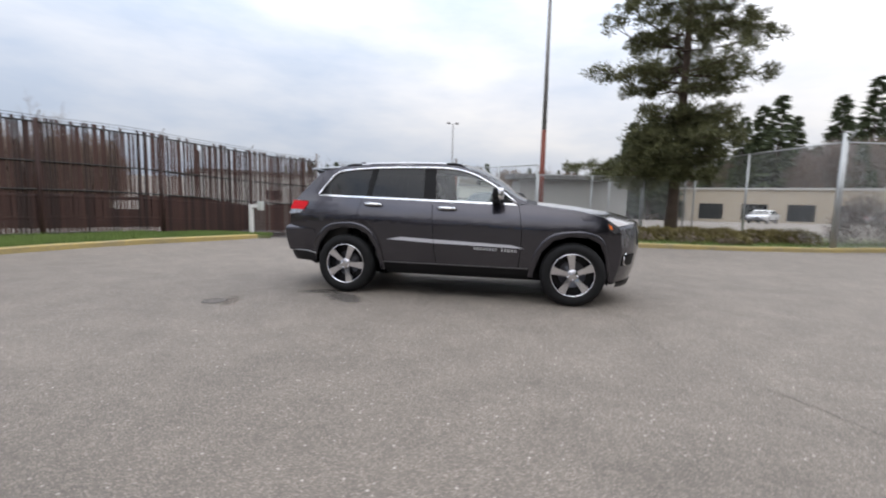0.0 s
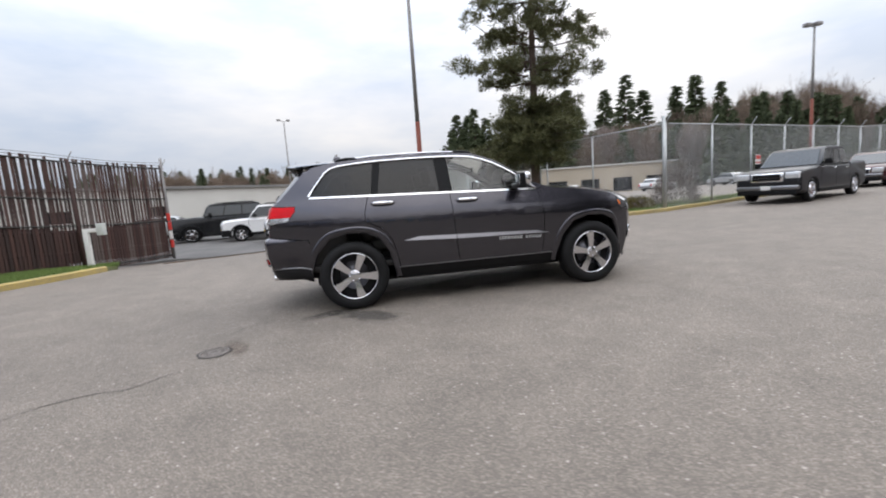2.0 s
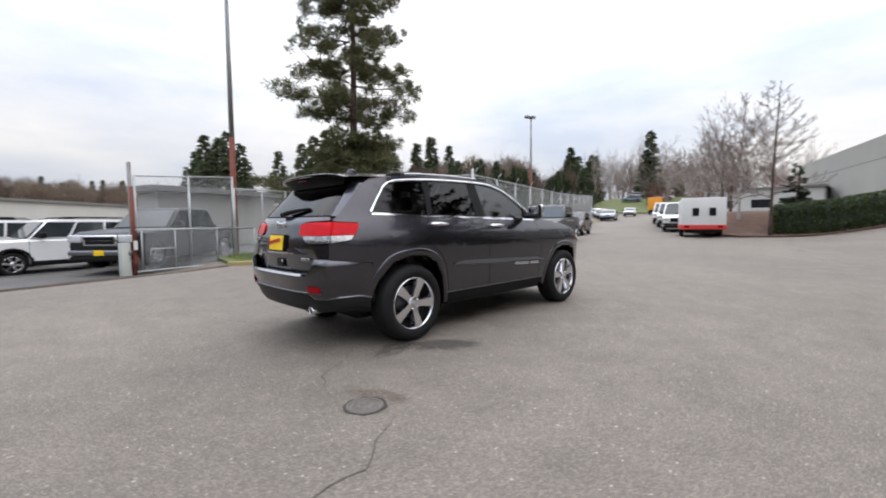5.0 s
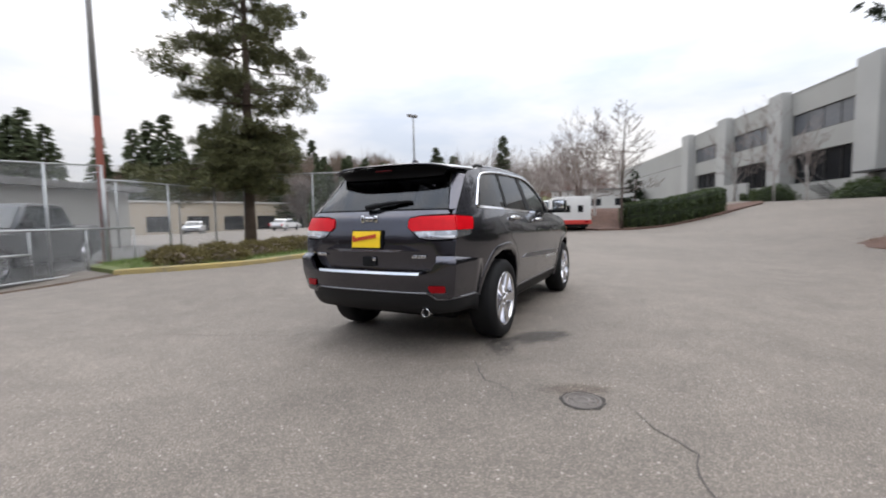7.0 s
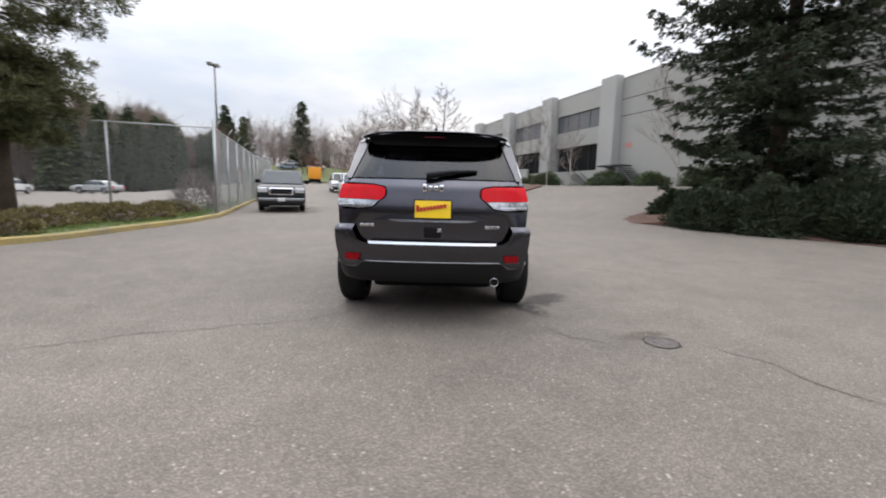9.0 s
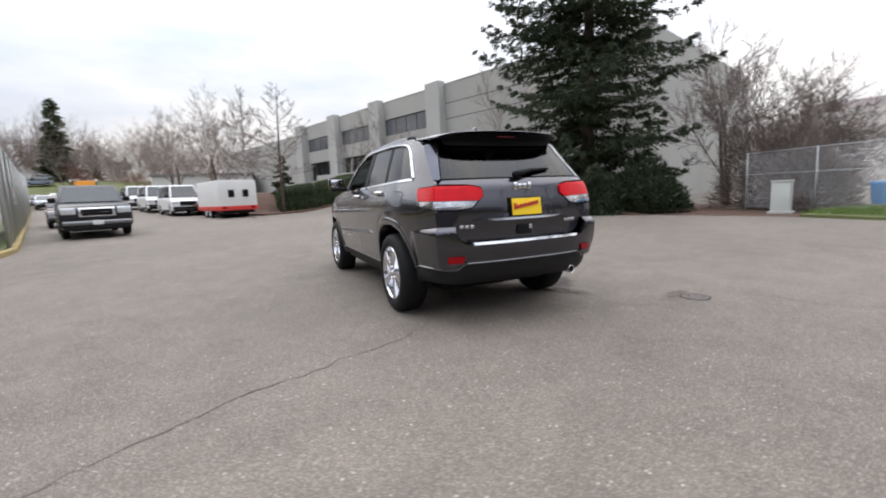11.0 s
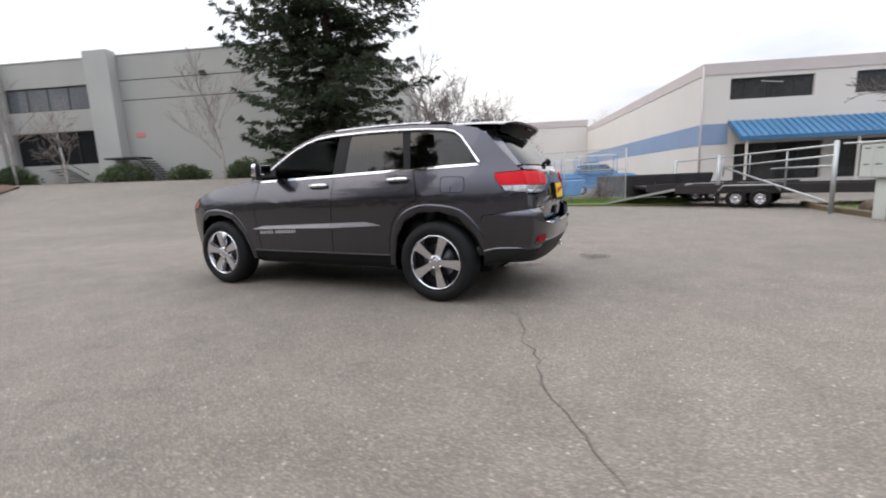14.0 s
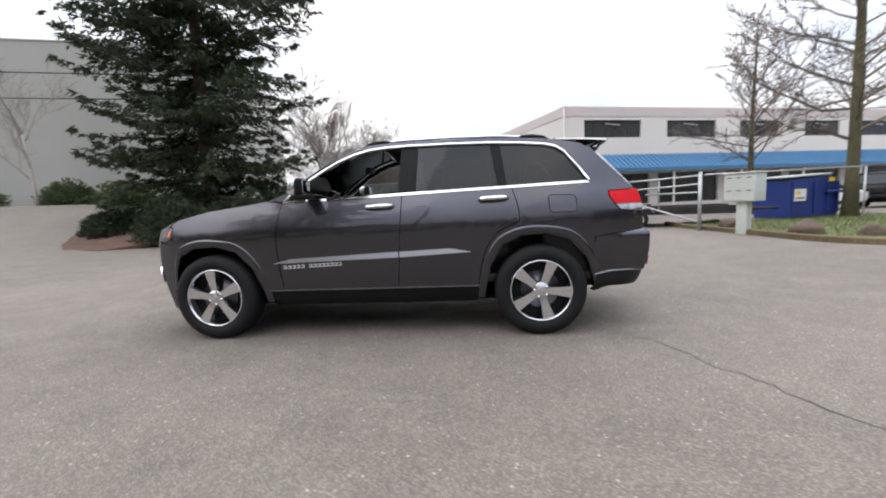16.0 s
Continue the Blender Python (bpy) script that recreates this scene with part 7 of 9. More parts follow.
# street side
fx, fy = 12.70, 6.87
vehicle("pickup_truck", "charcoal crew-cab pickup with chrome grille parked at the kerb", fx + 2.85 * 0.948, fy + 2.85 * 0.319, GRID + 180, paint=M_DARKCAR, plate=M_WHITEPAINT, **PK)
vehicle("sedan", "dark red saloon car parked behind the pickup", 23.6, 10.9, GRID + 180, paint=M_REDCAR, plate=M_WHITEPAINT, **{**SEDAN, "top": 1.6, "belt_z": 1.02, "hood": (0.95, 0.98), "bed": None})
for k, (s, mat, lab) in enumerate(((55, M_BLUECAR, "grey-blue saloon car parked along the street"), (61, M_BLACKCAR, "black saloon car parked along the street"), (67, M_SILVER, "silver saloon car parked along the street"), (78, M_WHITECAR, "white car parked along the street"))):
    p = street(s, 3.4 + 0.2 * (s - 55))
    vehicle("sedan", lab, p.x, p.y, GRID + 180, paint=mat, **SEDAN)
# far side of the street
for s, t, lab in ((32.5, -3.75, "white panel van parked along the street"), (39.0, -3.35, "white panel van with dark glass parked in a row"), (46.0, -2.9, "white panel van at the end of the row")):
    p = street(s, t)
    vehicle("panel_van", lab, p.x, p.y, GRID + 180, paint=M_WHITECAR, **VAN)
p = street(74, 2.0)
vehicle("sedan", "white saloon car driving lane side, parked", p.x, p.y, GRID + 180, paint=M_WHITECAR, **SEDAN)
# yard row
vehicle("compact_suv", "white boxy compact sport utility car with black roof in the yard", -4.6 + 1.25, 13.75 + 1.1, head((-0.97, -0.22)), paint=M_WHITECAR, chrome=False, plate=M_YELLOW, boxy=True, roof=M_BLACK, **SUV)
vehicle("compact_suv", "white boxy compact sport utility car parked in the yard row", -7.0 + 1.25, 16.0 + 1.1, head((-0.97, -0.22)), paint=M_WHITECAR, chrome=False, plate=M_YELLOW, boxy=True, roof=M_BLACK, **SUV)
vehicle("off_road_car", "black upright off-road car parked in the yard row", -9.9 + 1.3, 18.0 + 1.15, head((-0.97, -0.22)), paint=M_BLACKCAR, chrome=False, boxy=True, roof=M_BLACK, **{**SUV, "L": 4.5, "W": 1.88, "top": 1.88, "belt_z": 1.26, "hood": (0.75, 1.24), "cab": (0.75, 0.45, -2.0, -2.1), "wr": 0.40, "category": "car"})
vehicle("saloon_car", "silver car at the end of the yard row", -12.5, 20.6, head((-0.97, -0.22)), paint=M_SILVER, **SEDAN)
vehicle("pickup_truck", "dark grey full-size pickup with large chrome grille in the yard", -0.55, 13.3, head((-0.74, -0.67)), paint=M_DARKCAR, plate=M_YELLOW, **PK)
# behind the office side
vehicle("parked_car", "white car parked in front of the shop windows", -16.6, -17.6, GRID + 180, paint=M_WHITECAR, **SEDAN)
vehicle("parked_car", "dark sport utility car parked in front of the shops", -21.5, -18.6, GRID + 180, paint=M_BLACKCAR, chrome=False, **SUV)
vehicle("work_pickup", "light blue work pickup with a pale cab in the yard", -0.2, -26.5, GRID + 170, paint=M_BLUEMACH, roof=M_WHITEPAINT, **{**PK, "L": 5.2, "wheels": (1.7, -1.6)})


def box_trailer():
    p = street(22.4, -4.75)
    t = thing("box_trailer", "white box trailer with red lower band parked at the kerb", "trailer", "", p.x, p.y, gz(p.x, p.y), GRID)
    bm = bmesh.new()
    box(bm, 0, 4.6, -1.07, 1.07, 0.68, 2.22, 0.04)
    b = part("box_body", bm, M_WHITEPAINT, t)
    bm = bmesh.new()
    box(bm, -0.02, 4.62, -1.09, 1.09, 0.46, 0.72, 0.02)
    part("lower_band", bm, M_TRUCKRED, t, "red lower band")
    for y in (-0.42, 0.38):
        bm = bmesh.new()
        box(bm, -0.02, 0.01, y - 0.16, y + 0.16, 1.22, 1.66, 0.04)
        w = part("rear_window", bm, M_BLACK, b, "small dark window", False)
    for sg in (1, -1):
        wheel(t, 2.0, sg * 0.98, 0.36, sg, 0.36, 0.22, 0.22, 6, 0, True)
        wheel(t, 2.8, sg * 0.98, 0.36, sg, 0.36, 0.22, 0.22, 6, 0, True)
        bm = bmesh.new()
        box(bm, -0.03, 0.03, sg * 0.8 - 0.12, sg * 0.8 + 0.12, 0.56, 0.70, 0.01)
        part("tail_lamp", bm, M_LENSDARKRED, t)
    bm = bmesh.new()
    box(bm, 0.1, 4.4, -0.9, 0.9, 0.28, 0.52)
    part("underframe", bm, M_BLACK, t, smooth=False)
    p = street(84, -1.7)
    t = thing("orange_truck", "orange box truck standing far up the street", "truck", "", p.x, p.y, gz(p.x, p.y), GRID)
    bm = bmesh.new()
    box(bm, 0, 5.2, -1.2, 1.2, 0.9, 3.2, 0.05)
    part("box_body", bm, M_ORANGE, t)
    bm = bmesh.new()
    box(bm, 5.3, 7.0, -1.1, 1.1, 0.5, 2.5, 0.15)
    part("cab", bm, M_WHITECAR, t)
    bm = bmesh.new()
    box(bm, 0.2, 6.8, -0.9, 0.9, 0.4, 0.9)
    part("chassis", bm, M_BLACK, t, smooth=False)
    for xw in (1.2, 6.0):
        for sg in (1, -1):
            wheel(t, xw, sg * 1.0, 0.45, sg, 0.45, 0.28, 0.27, 6, 0, True)


box_trailer()

# ---- trees ----
def big_spruce(x, y):
    """Layered drooping boughs, each a spine with side sprays full of needles."""
    g = np.random.default_rng(11)
    h = 23.0
    reach = curve_of([0, 1, 4, 8, 11, 16, 22], [2.9, 3.3, 3.9, 4.7, 4.7, 3.2, 0.2], 0.5)
    t = thing("spruce_tree", "large dark green spruce with boughs down to the mulch", "tree", "", x, y, gz(x, y))
    part("trunk", trunk_mesh(h * 0.97, 0.30, 0.02, 0.12, 10, 3), M_BARK, t)
    limb, tris = bmesh.new(), []
    for k in range(560):
        f = ((k + g.uniform()) / 560) ** 1.15
        z = 0.35 + (h - 0.6) * f
        a = g.uniform(0, 2 * math.pi)
        rough = noise.noise((2.2 * math.cos(a), 2.2 * math.sin(a), z * 0.75))
        L = reach(z) * min(1.15, max(0.30, g.uniform(0.45, 1.02) + 0.85 * rough)) + 0.15
        if k % 6 == 0:
            L *= 0.45
        od, cr = np.array([math.cos(a), math.sin(a), 0]), np.array([-math.sin(a), math.cos(a), 0])
        droop = g.uniform(0.10, 0.34)
        spine = lambda q: od * (q * L)[:, None] + np.array([0, 0, 1]) * (z - droop * L * q ** 1.2 + 0.22 * L * q ** 4)[:, None]
        if k % 5 == 1 and L > 1.5:
            tube(limb, [Vector(v) for v in spine(np.array([0.0, 0.35, 0.7]))], [0.05, 0.035, 0.015], 4)
        m = int(10 + L * 8)
        q = g.uniform(0.06, 1.0, m)
        side = np.where(g.uniform(size=m) < 0.5, -1.0, 1.0)
        sl = (0.16 + 0.34 * L * (1.04 - q) * g.uniform(0.5, 1.0, m)) * (0.5 + 0.5 * np.minimum(1, q * 4))
        sd = od * 0.75 + cr * (side * g.uniform(0.35, 1.0, m))[:, None] + np.array([0, 0, 1]) * g.uniform(-0.60, -0.05, m)[:, None]
        sd /= np.linalg.norm(sd, axis=1, keepdims=True)
        n = 10
        w = g.uniform(0, 1, (m, n))
        p = spine(q)[:, None, :] + sd[:, None, :] * (sl[:, None] * w)[:, :, None] + g.normal(0, 0.030, (m, n, 3))
        d = sd[:, None, :] * 0.9 + g.normal(0, 0.42, (m, n, 3)) + np.array([0, 0, -0.12])
        tris.append(leaves(p.reshape(-1, 3), d.reshape(-1, 3), 0.20, 0.034, g))
    tagged(part("limb_work", limb, M_BARK, t), kind="stuff")
    foliage_part("crown", np.concatenate(tris), M_SPRUCE, t)


big_spruce(10.3, -12.5)
for k, (x, y, r, h) in enumerate(((8.3, -11.3, 1.6, 1.5), (6.7, -12.6, 1.3, 1.2), (9.8, -10.0, 1.4, 1.3), (7.6, -12.9, 1.5, 2.0), (12.4, -10.4, 1.3, 1.0))):
    bush("juniper", "spreading dark juniper at the foot of the spruce", x, y, r, h, 20 + k, M_SPRUCE, 5200, (0.22, 0.035), "junipers under the spruce")


def scots_pine(x, y):
    """Open-crowned pine: whorls of level boughs with tufts at their ends, sky between them, and a low skirt to one side."""
    g = np.random.default_rng(5)
    t = thing("pine_tree", "tall open-crowned pine with a dense low skirt", "tree", "", x, y, gz(x, y))
    part("trunk", trunk_mesh(14.6, 0.19, 0.03, 0.22, 10, 1), M_BARK, t)
    limb, tris = bmesh.new(), []

    def tuft(c, d, r, n):
        """A brush of needles round a twig's end."""
        q = g.normal(size=(n, 3))
        q /= np.linalg.norm(q, axis=1, keepdims=True)
        p = np.array(c) + q * (g.uniform(0.05, 1.0, n)[:, None] ** 0.7) * np.array([r, r, r * 0.75])
        w = q * np.array([1, 1, 0.7]) + np.array(d) * 0.7 + g.normal(0, 0.35, (n, 3)) + np.array([0, 0, 0.35])
        tris.append(leaves(p, w, 0.15, 0.019, g))

    def bough(z, a, L, rise, sag, inner, tufts):
        """A limb with flat pads of needles from the inner share of its length to its tip."""
        od, cr = Vector((math.cos(a), math.sin(a), 0)), Vector((-math.sin(a), math.cos(a), 0))

        def at(q):
            return od * (q * L) + cr * (0.10 * L * math.sin(3 * q + a)) + Vector((0, 0, z + L * (rise * q * q - sag * q)))
        tube(limb, [at(q) for q in (0, 0.3, 0.6, 0.9)], [0.035 + 0.006 * L, 0.03, 0.02, 0.010], 5)
        pads = max(2, int(round(1.1 * L)))
        for b in range(pads):
            q0 = inner + (1 - inner) * (b + g.uniform(0.3, 0.9)) / pads
            off = g.uniform(-0.26, 0.26) * L * (1.15 - q0)
            mid = at(min(q0, 1.0)) + cr * off + Vector((0, 0, g.uniform(0.0, 0.14)))
            tube(limb, [at(max(0.0, q0 - 0.22)), mid], [0.018, 0.006], 4)
            wide = g.uniform(0.30, 0.52) * (0.75 + 0.09 * L)
            for k in range(int(7 * tufts)):
                e = g.normal(0, 0.55, 2) * wide
                c = mid + od * e[0] + cr * e[1] + Vector((0, 0, g.normal(0, 0.13) - 0.12 * abs(e[1])))
                tuft(c, (od + cr * (1.2 * e[1])).normalized(), g.uniform(0.15, 0.30), 52)
    toward = lambda a, c: max(0.0, math.cos(a - radians(c)))
    reach = curve_of([5.2, 6.0, 7.0, 8.0, 9.0, 10.5, 12.5, 14.2], [2.7, 3.4, 3.7, 3.1, 2.6, 2.7, 2.0, 0.4], 0.3)
    z = 5.75
    while z < 14.2:
        n = 6
        a0 = g.uniform(0, 2 * math.pi)
        for k in range(n):
            a = a0 + 2 * math.pi * (k + g.uniform(-0.22, 0.22)) / n
            bough(z + g.uniform(-0.42, 0.42), a, reach(z) * g.uniform(0.52, 0.96), g.uniform(0.05, 0.34), g.uniform(-0.10, 0.30), 0.22, 1.7)
        z += g.uniform(0.75, 1.0) * (1.0 if z < 11 else 0.7)
    for k in range(74):
        a = g.uniform(0, 2 * math.pi)
        zb = 2.5 + 2.4 * g.uniform()
        low = 1 - smoothstep(3.0, 4.4, zb)
        L = (1.9 + 3.2 * low * toward(a, 128) + 0.5 * toward(a, -63) * (1 - low)) * g.uniform(0.55, 1.06)
        bough(zb, a, L, 0.08, g.uniform(0.06, 0.30), 0.10, 1.15)
    tagged(part("limb_work", limb, M_BARK, t), kind="stuff")
    foliage_part("crown", np.concatenate(tris), M_PINE, t)


scots_pine(6.65, 12.7)
for k in range(15):
    x, y = 1.6 + 0.55 * k + 0.15 * math.sin(k * 5), 9.1 + 0.35 * math.sin(k * 2.3) + (0.9 if k % 2 else 0)
    bush("ground_shrub", "low brown and green ground shrub on the verge", x, y, 0.66, 0.44, 40 + k, M_BROWNSHRUB, 2200, (0.10, 0.018), "shrubs on the fence verge", True, gz(x, y) + 0.08)
bush("bare_shrub", "twiggy leafless shrub beside the fence post", 11.6, 9.9, 0.8, 1.5, 60, M_TWIG, 2600, (0.40, 0.008), "", False)


def hedge(line, wide, high, label, seed):
    """A clipped hedge along a line: a solid core painted dark as inner shade, and a skin of small leaves."""
    g = np.random.default_rng(seed)
    line = dense(line, 0.5)
    h = thing("clipped_hedge", label, "hedge")
    bm = bmesh.new()
    rows, P, D = [], [], []
    for i, p in enumerate(line):
        a, b = line[max(0, i - 1)], line[min(len(line) - 1, i + 1)]
        d = Vector((b[0] - a[0], b[1] - a[1], 0)).normalized()
        n = Vector((-d.y, d.x, 0))
        z = gz(*p)
        prof = [(-0.46, -0.1), (-0.5, 0.5), (-0.48, 0.90), (-0.38, 1.0), (0.38, 1.0), (0.48, 0.90), (0.5, 0.5), (0.46, -0.1)]
        k = 1 + 0.05 * noise.noise((i * 0.5, 0, seed))
        e = 0.85 if i in (0, len(line) - 1) else 1
        row = [Vector((p[0], p[1], z + high * q * k * (0.96 if e < 1 else 1))) + n * (o * wide * k * e) for o, q in prof]
        rows.append(row)
    vs = [[bm.verts.new(p) for p in r] for r in rows]
    for q, s in zip(vs, vs[1:]):
        for k in range(7):
            bm.faces.new((q[k], q[k + 1], s[k + 1], s[k]))
    bm.faces.new(vs[0])
    bm.faces.new(vs[-1][::-1])
    bmesh.ops.recalc_face_normals(bm, faces=bm.faces)
    for f in bm.faces:
        c = f.calc_center_median()
        co = [v.co for v in f.verts]
        m = int(f.calc_area() * 330)
        for _ in range(m):
            w = g.dirichlet(np.ones(len(co)))
            P.append(sum((q * float(k) for q, k in zip(co, w)), Vector()))
            D.append(f.normal)
    part("inner_core", bm, M_INNERSHADE, h)
    P, D = np.array(P), np.array(D)
    foliage_part("foliage", leaves(P + D * g.uniform(-0.04, 0.06, (len(P), 1)), D + g.normal(0, 0.8, D.shape), 0.12, 0.04, g), M_HEDGE, h)


hedge([(27.3, 0.2), (27.5, -2.0), (29.0, -4.4), (30.4, -5.8)], 1.8, 1.75, "dense clipped dark green hedge along the drive", 9)
# shrubs and small trees along the office wall
for k, (u, v, r, h) in enumerate(((-3.4, 1.9, 1.5, 1.2), (-8.2, 2.0, 1.2, 0.9), (-12.5, 2.2, 1.3, 1.1), (4.6, 2.4, 1.4, 1.2), (8.2, 2.2, 0.8, 0.9), (-15.0, 2.4, 1.4, 1.2), (-17.5, 2.6, 1.5, 1.3))):
    q = Vector((32.57, -13.94, 0)) + E1 * u + E2 * v
    bush("wall_shrub", "rounded green shrub against the concrete wall", q.x, q.y, r, h, 70 + k, M_HEDGE, 2200, (0.16, 0.04), "shrubs along the office wall")
for k, (u, v, h, st) in enumerate(((-11.75, 3.57, 8.6, 1), (3.6, 3.0, 8.6, 1), (9.4, 3.0, 7.5, 1), (-0.6, 3.4, 6.0, 1))):
    q = Vector((32.57, -13.94, 0)) + E1 * u + E2 * v
    bare_tree("birch_tree", "slender leafless pale-barked birch by the wall", q.x, q.y, h, 90 + k, M_TWIGPALE, M_PALEBARK, 4, 0.5, 0.085, 1, "birches along the office wall")
leader_tree("bare_tree", "leafless tree with spreading boughs beside the hedge", 25.2, 0.0, 8.4, 101, 3.7, M_TWIG, M_BARK, 0.085, 0.22, 3.8, 0.6, 8)
leader_tree("bare_tree", "pale leafless tree on the mulch bank", 28.4, 2.1, 8.8, 107, 3.0, M_TWIG, M_PALEBARK, 0.10, 0.20, 4.0, 1.0, 8)
bare_tree("bare_tree", "leafless tree behind the parked vans", 34.5, 4.2, 10.5, 102, M_TWIGPALE, M_BARK, 5, 0.7, 0.15)
bare_tree("bare_tree", "leafless tree behind the parked vans", 40.0, 5.0, 11.0, 103, M_TWIG, M_BARK, 5, 0.7, 0.15)
bare_tree("bare_tree", "leafless tree farther along the street", 47.5, 8.5, 11.0, 104, M_TWIGPALE, M_BARK, 5, 0.7, 0.15)
bare_tree("bare_tree", "leafless tree farther along the street", 55, 10.0, 11.5, 105, M_TWIG, M_BARK, 5, 0.7, 0.15)
bare_tree("bare_tree", "many-stemmed leafless tree beside the spruce", 7.3, -18.2, 8.6, 106, M_TWIGPALE, M_BARK, 5, 0.6, 0.09, 2)
bare_tree("bare_tree", "leafless brown thicket tree by the yard", 4.4, -19.4, 6.2, 107, M_TWIG, M_BARK, 5, 0.8, 0.08, 4)
leader_tree("bare_tree", "large leafless mossy tree on the grass", -13.35, -11.2, 14.5, 131, 5.4, M_TWIG, M_MOSSBARK, 0.19, 0.17, 3.8, 0.85, 8)
leader_tree("bare_tree", "leafless many-branched tree in front of the shops", -13.1, -16.2, 8.6, 109, 4.0, M_TWIG, M_MOSSBARK, 0.14, 0.26, 5.2, 0.85, 8)
for k, (x, y, r, h) in enumerate(((2.9, -15.6, 1.1, 2.2), (4.0, -16.2, 1.4, 3.0), (5.3, -16.8, 1.5, 3.2))):
    bush("brown_thicket", "tangled brown leafless thicket by the yard", x, y, r, h, 120 + k, M_TWIG, 5200, (0.5, 0.010), "thicket by the yard", False)
for k, (x, y, r, h) in enumerate(((-1.7, -13.5, 0.35, 0.7), (2.4, -14.4, 0.4, 0.6))):
    bush("dry_weeds", "tall dry brown weeds along the yard fence", x, y, r, h, 150 + k, M_TWIG, 420, (0.42, 0.008), "weeds along the yard fence", False)
conifer("young_conifer", "small dark conifer by the hedge", 30.4, -0.5, 4.3, 1.1, 0.1, 110, 120, 13, M_SPRUCE, (0.2, 0.04))


def scatter_far():
    """Woods on the far side: shared conifers and leafless trees set at many places and sizes."""
    g = np.random.default_rng(21)
    base = [conifer("far_conifer", "tall dark conifer in the far woods", 400 + 20 * k, 900, 20, r, z0, 230, 50, 200 + k, M_FARGREEN, (0.95, 0.22), 0.42, 0.85, group="far conifers") for k, (r, z0) in enumerate(((3.6, 2.5), (3.0, 4.5), (4.4, 1.0), (2.5, 6.5)))]
    bares = [bare_tree("far_bare_tree", "leafless tree in the far woods", 400 + 20 * k, 940, 16, 300 + k, m, m, 4, 0.5, 0.16, 2, "far leafless trees") for k, m in enumerate((M_TWIG, M_TWIGPALE, M_TWIGRED))]
    brush = []
    for k, m in enumerate((M_BROWNWOOD, M_BROWNWOOD, M_TWIGPALE)):
        b = thing("far_brushy_tree", "brown twiggy leafless tree in the far woods", "tree", "far brushy trees", 400 + 20 * k, 980)
        part("trunk", trunk_mesh(9.0, 0.20, 0.03, 0.3, 6, k), m, b)
        n = 5200
        v = g.normal(size=(n, 3))
        v /= np.linalg.norm(v, axis=1, keepdims=True)
        lump = np.array([1 + 0.35 * noise.noise((p[0] * 1.6 + 3 * k, p[1] * 1.6, p[2] * 1.6)) for p in v])
        p = v * (lump * g.uniform(0.25, 1.0, n) ** 0.6)[:, None] * np.array([2.6, 2.6, 4.3]) + np.array([0, 0, 5.6])
        p[:, 2] = np.maximum(p[:, 2], 0.6)
        foliage_part("crown", leaves(p, v * 0.6 + np.array([0, 0, 1.0]) + g.normal(0, 0.3, (n, 3)), 0.8, 0.03, g), m, b)
        brush.append(b)
    used = set()

    def put(src, dist, az, h, ref):
        x, y = dist * math.cos(radians(az)), dist * math.sin(radians(az))
        m = pose(x, y, gz(x, y) - 0.3, 0, 0, g.uniform(0, 360))
        o = src if src.name not in used else None
        sc = h / ref
        if o is None:
            o = copy_thing(src, m)
        else:
            used.add(src.name)
            o.matrix_basis = m
        o.scale = (sc * g.uniform(0.85, 1.2), sc * g.uniform(0.85, 1.2), sc)
    line = curve_of([20, 26.5, 29, 31.5, 34, 37, 40, 45, 52, 60, 68], [0.10, 0.150, 0.125, 0.10, 0.140, 0.140, 0.145, 0.140, 0.12, 0.115, 0.11], 0.5)

    def tall(az, d):
        """The height that brings a tree up to the woods' skyline."""
        return max(5.0, line(az) * d * g.uniform(0.58, 1.10) + 1.2 - gz(d * math.cos(radians(az)), d * math.sin(radians(az))))
    for k in range(130):
        az, d = g.uniform(25, 67), g.uniform(90, 140)
        put(base[k % 4], d, az, tall(az, d), 20)
    for k in range(44):
        az, d = g.uniform(32.5, 44.5), g.uniform(78, 86)
        put(base[k % 4], d, az, tall(az, d), 20)
    for k in range(140):
        az, d = g.uniform(28, 66), g.uniform(88, 128)
        put(brush[k % 3], d, az, tall(az, d), 10)
    for k in range(80):
        put(brush[k % 2], g.uniform(120, 165), g.uniform(76, 113), g.uniform(8, 12), 10)
    for k in range(30):
        put(base[k % 4], g.uniform(118, 150), g.uniform(76, 116), g.uniform(9, 13), 20)
    for k in range(26):
        az, d = g.uniform(26, 31.5), g.uniform(84, 96)
        put(base[k % 4], d, az, tall(az, d), 20)
    for k in range(34):
        put(brush[k % 2], g.uniform(58, 80), g.uniform(141.5, 166), g.uniform(7.5, 10), 10)
    put(bares[1], 62, 148.4, 14, 16)
    for az, dist, h in ((57, 116, 26), (54.5, 112, 28), (52.6, 118, 25), (49, 115, 24), (47, 112, 25), (44.5, 114, 23)):
        put(base[int(az) % 4], dist, az, h, 20)
    for az, dist, h in ((71.4, 84, 14), (72.2, 82, 17), (73.0, 86, 15.5), (73.8, 80, 18.5), (74.6, 84, 18), (75.4, 86, 16.5), (76.2, 82, 18), (77.0, 88, 16), (78.0, 88, 13), (67.4, 95, 18), (64.6, 90, 19), (63.0, 92, 21), (61.4, 90, 22), (60.0, 94, 19)):
        put(base[int(az * 3) % 4], dist, az, h, 20)
    for k in range(36):
        put(brush[k % 2], g.uniform(98, 122), g.uniform(68, 92), g.uniform(7.5, 10.5), 10)
    for k in range(60):
        put(bares[k % 3], g.uniform(108, 135), g.uniform(27, 66), g.uniform(12, 18), 16)
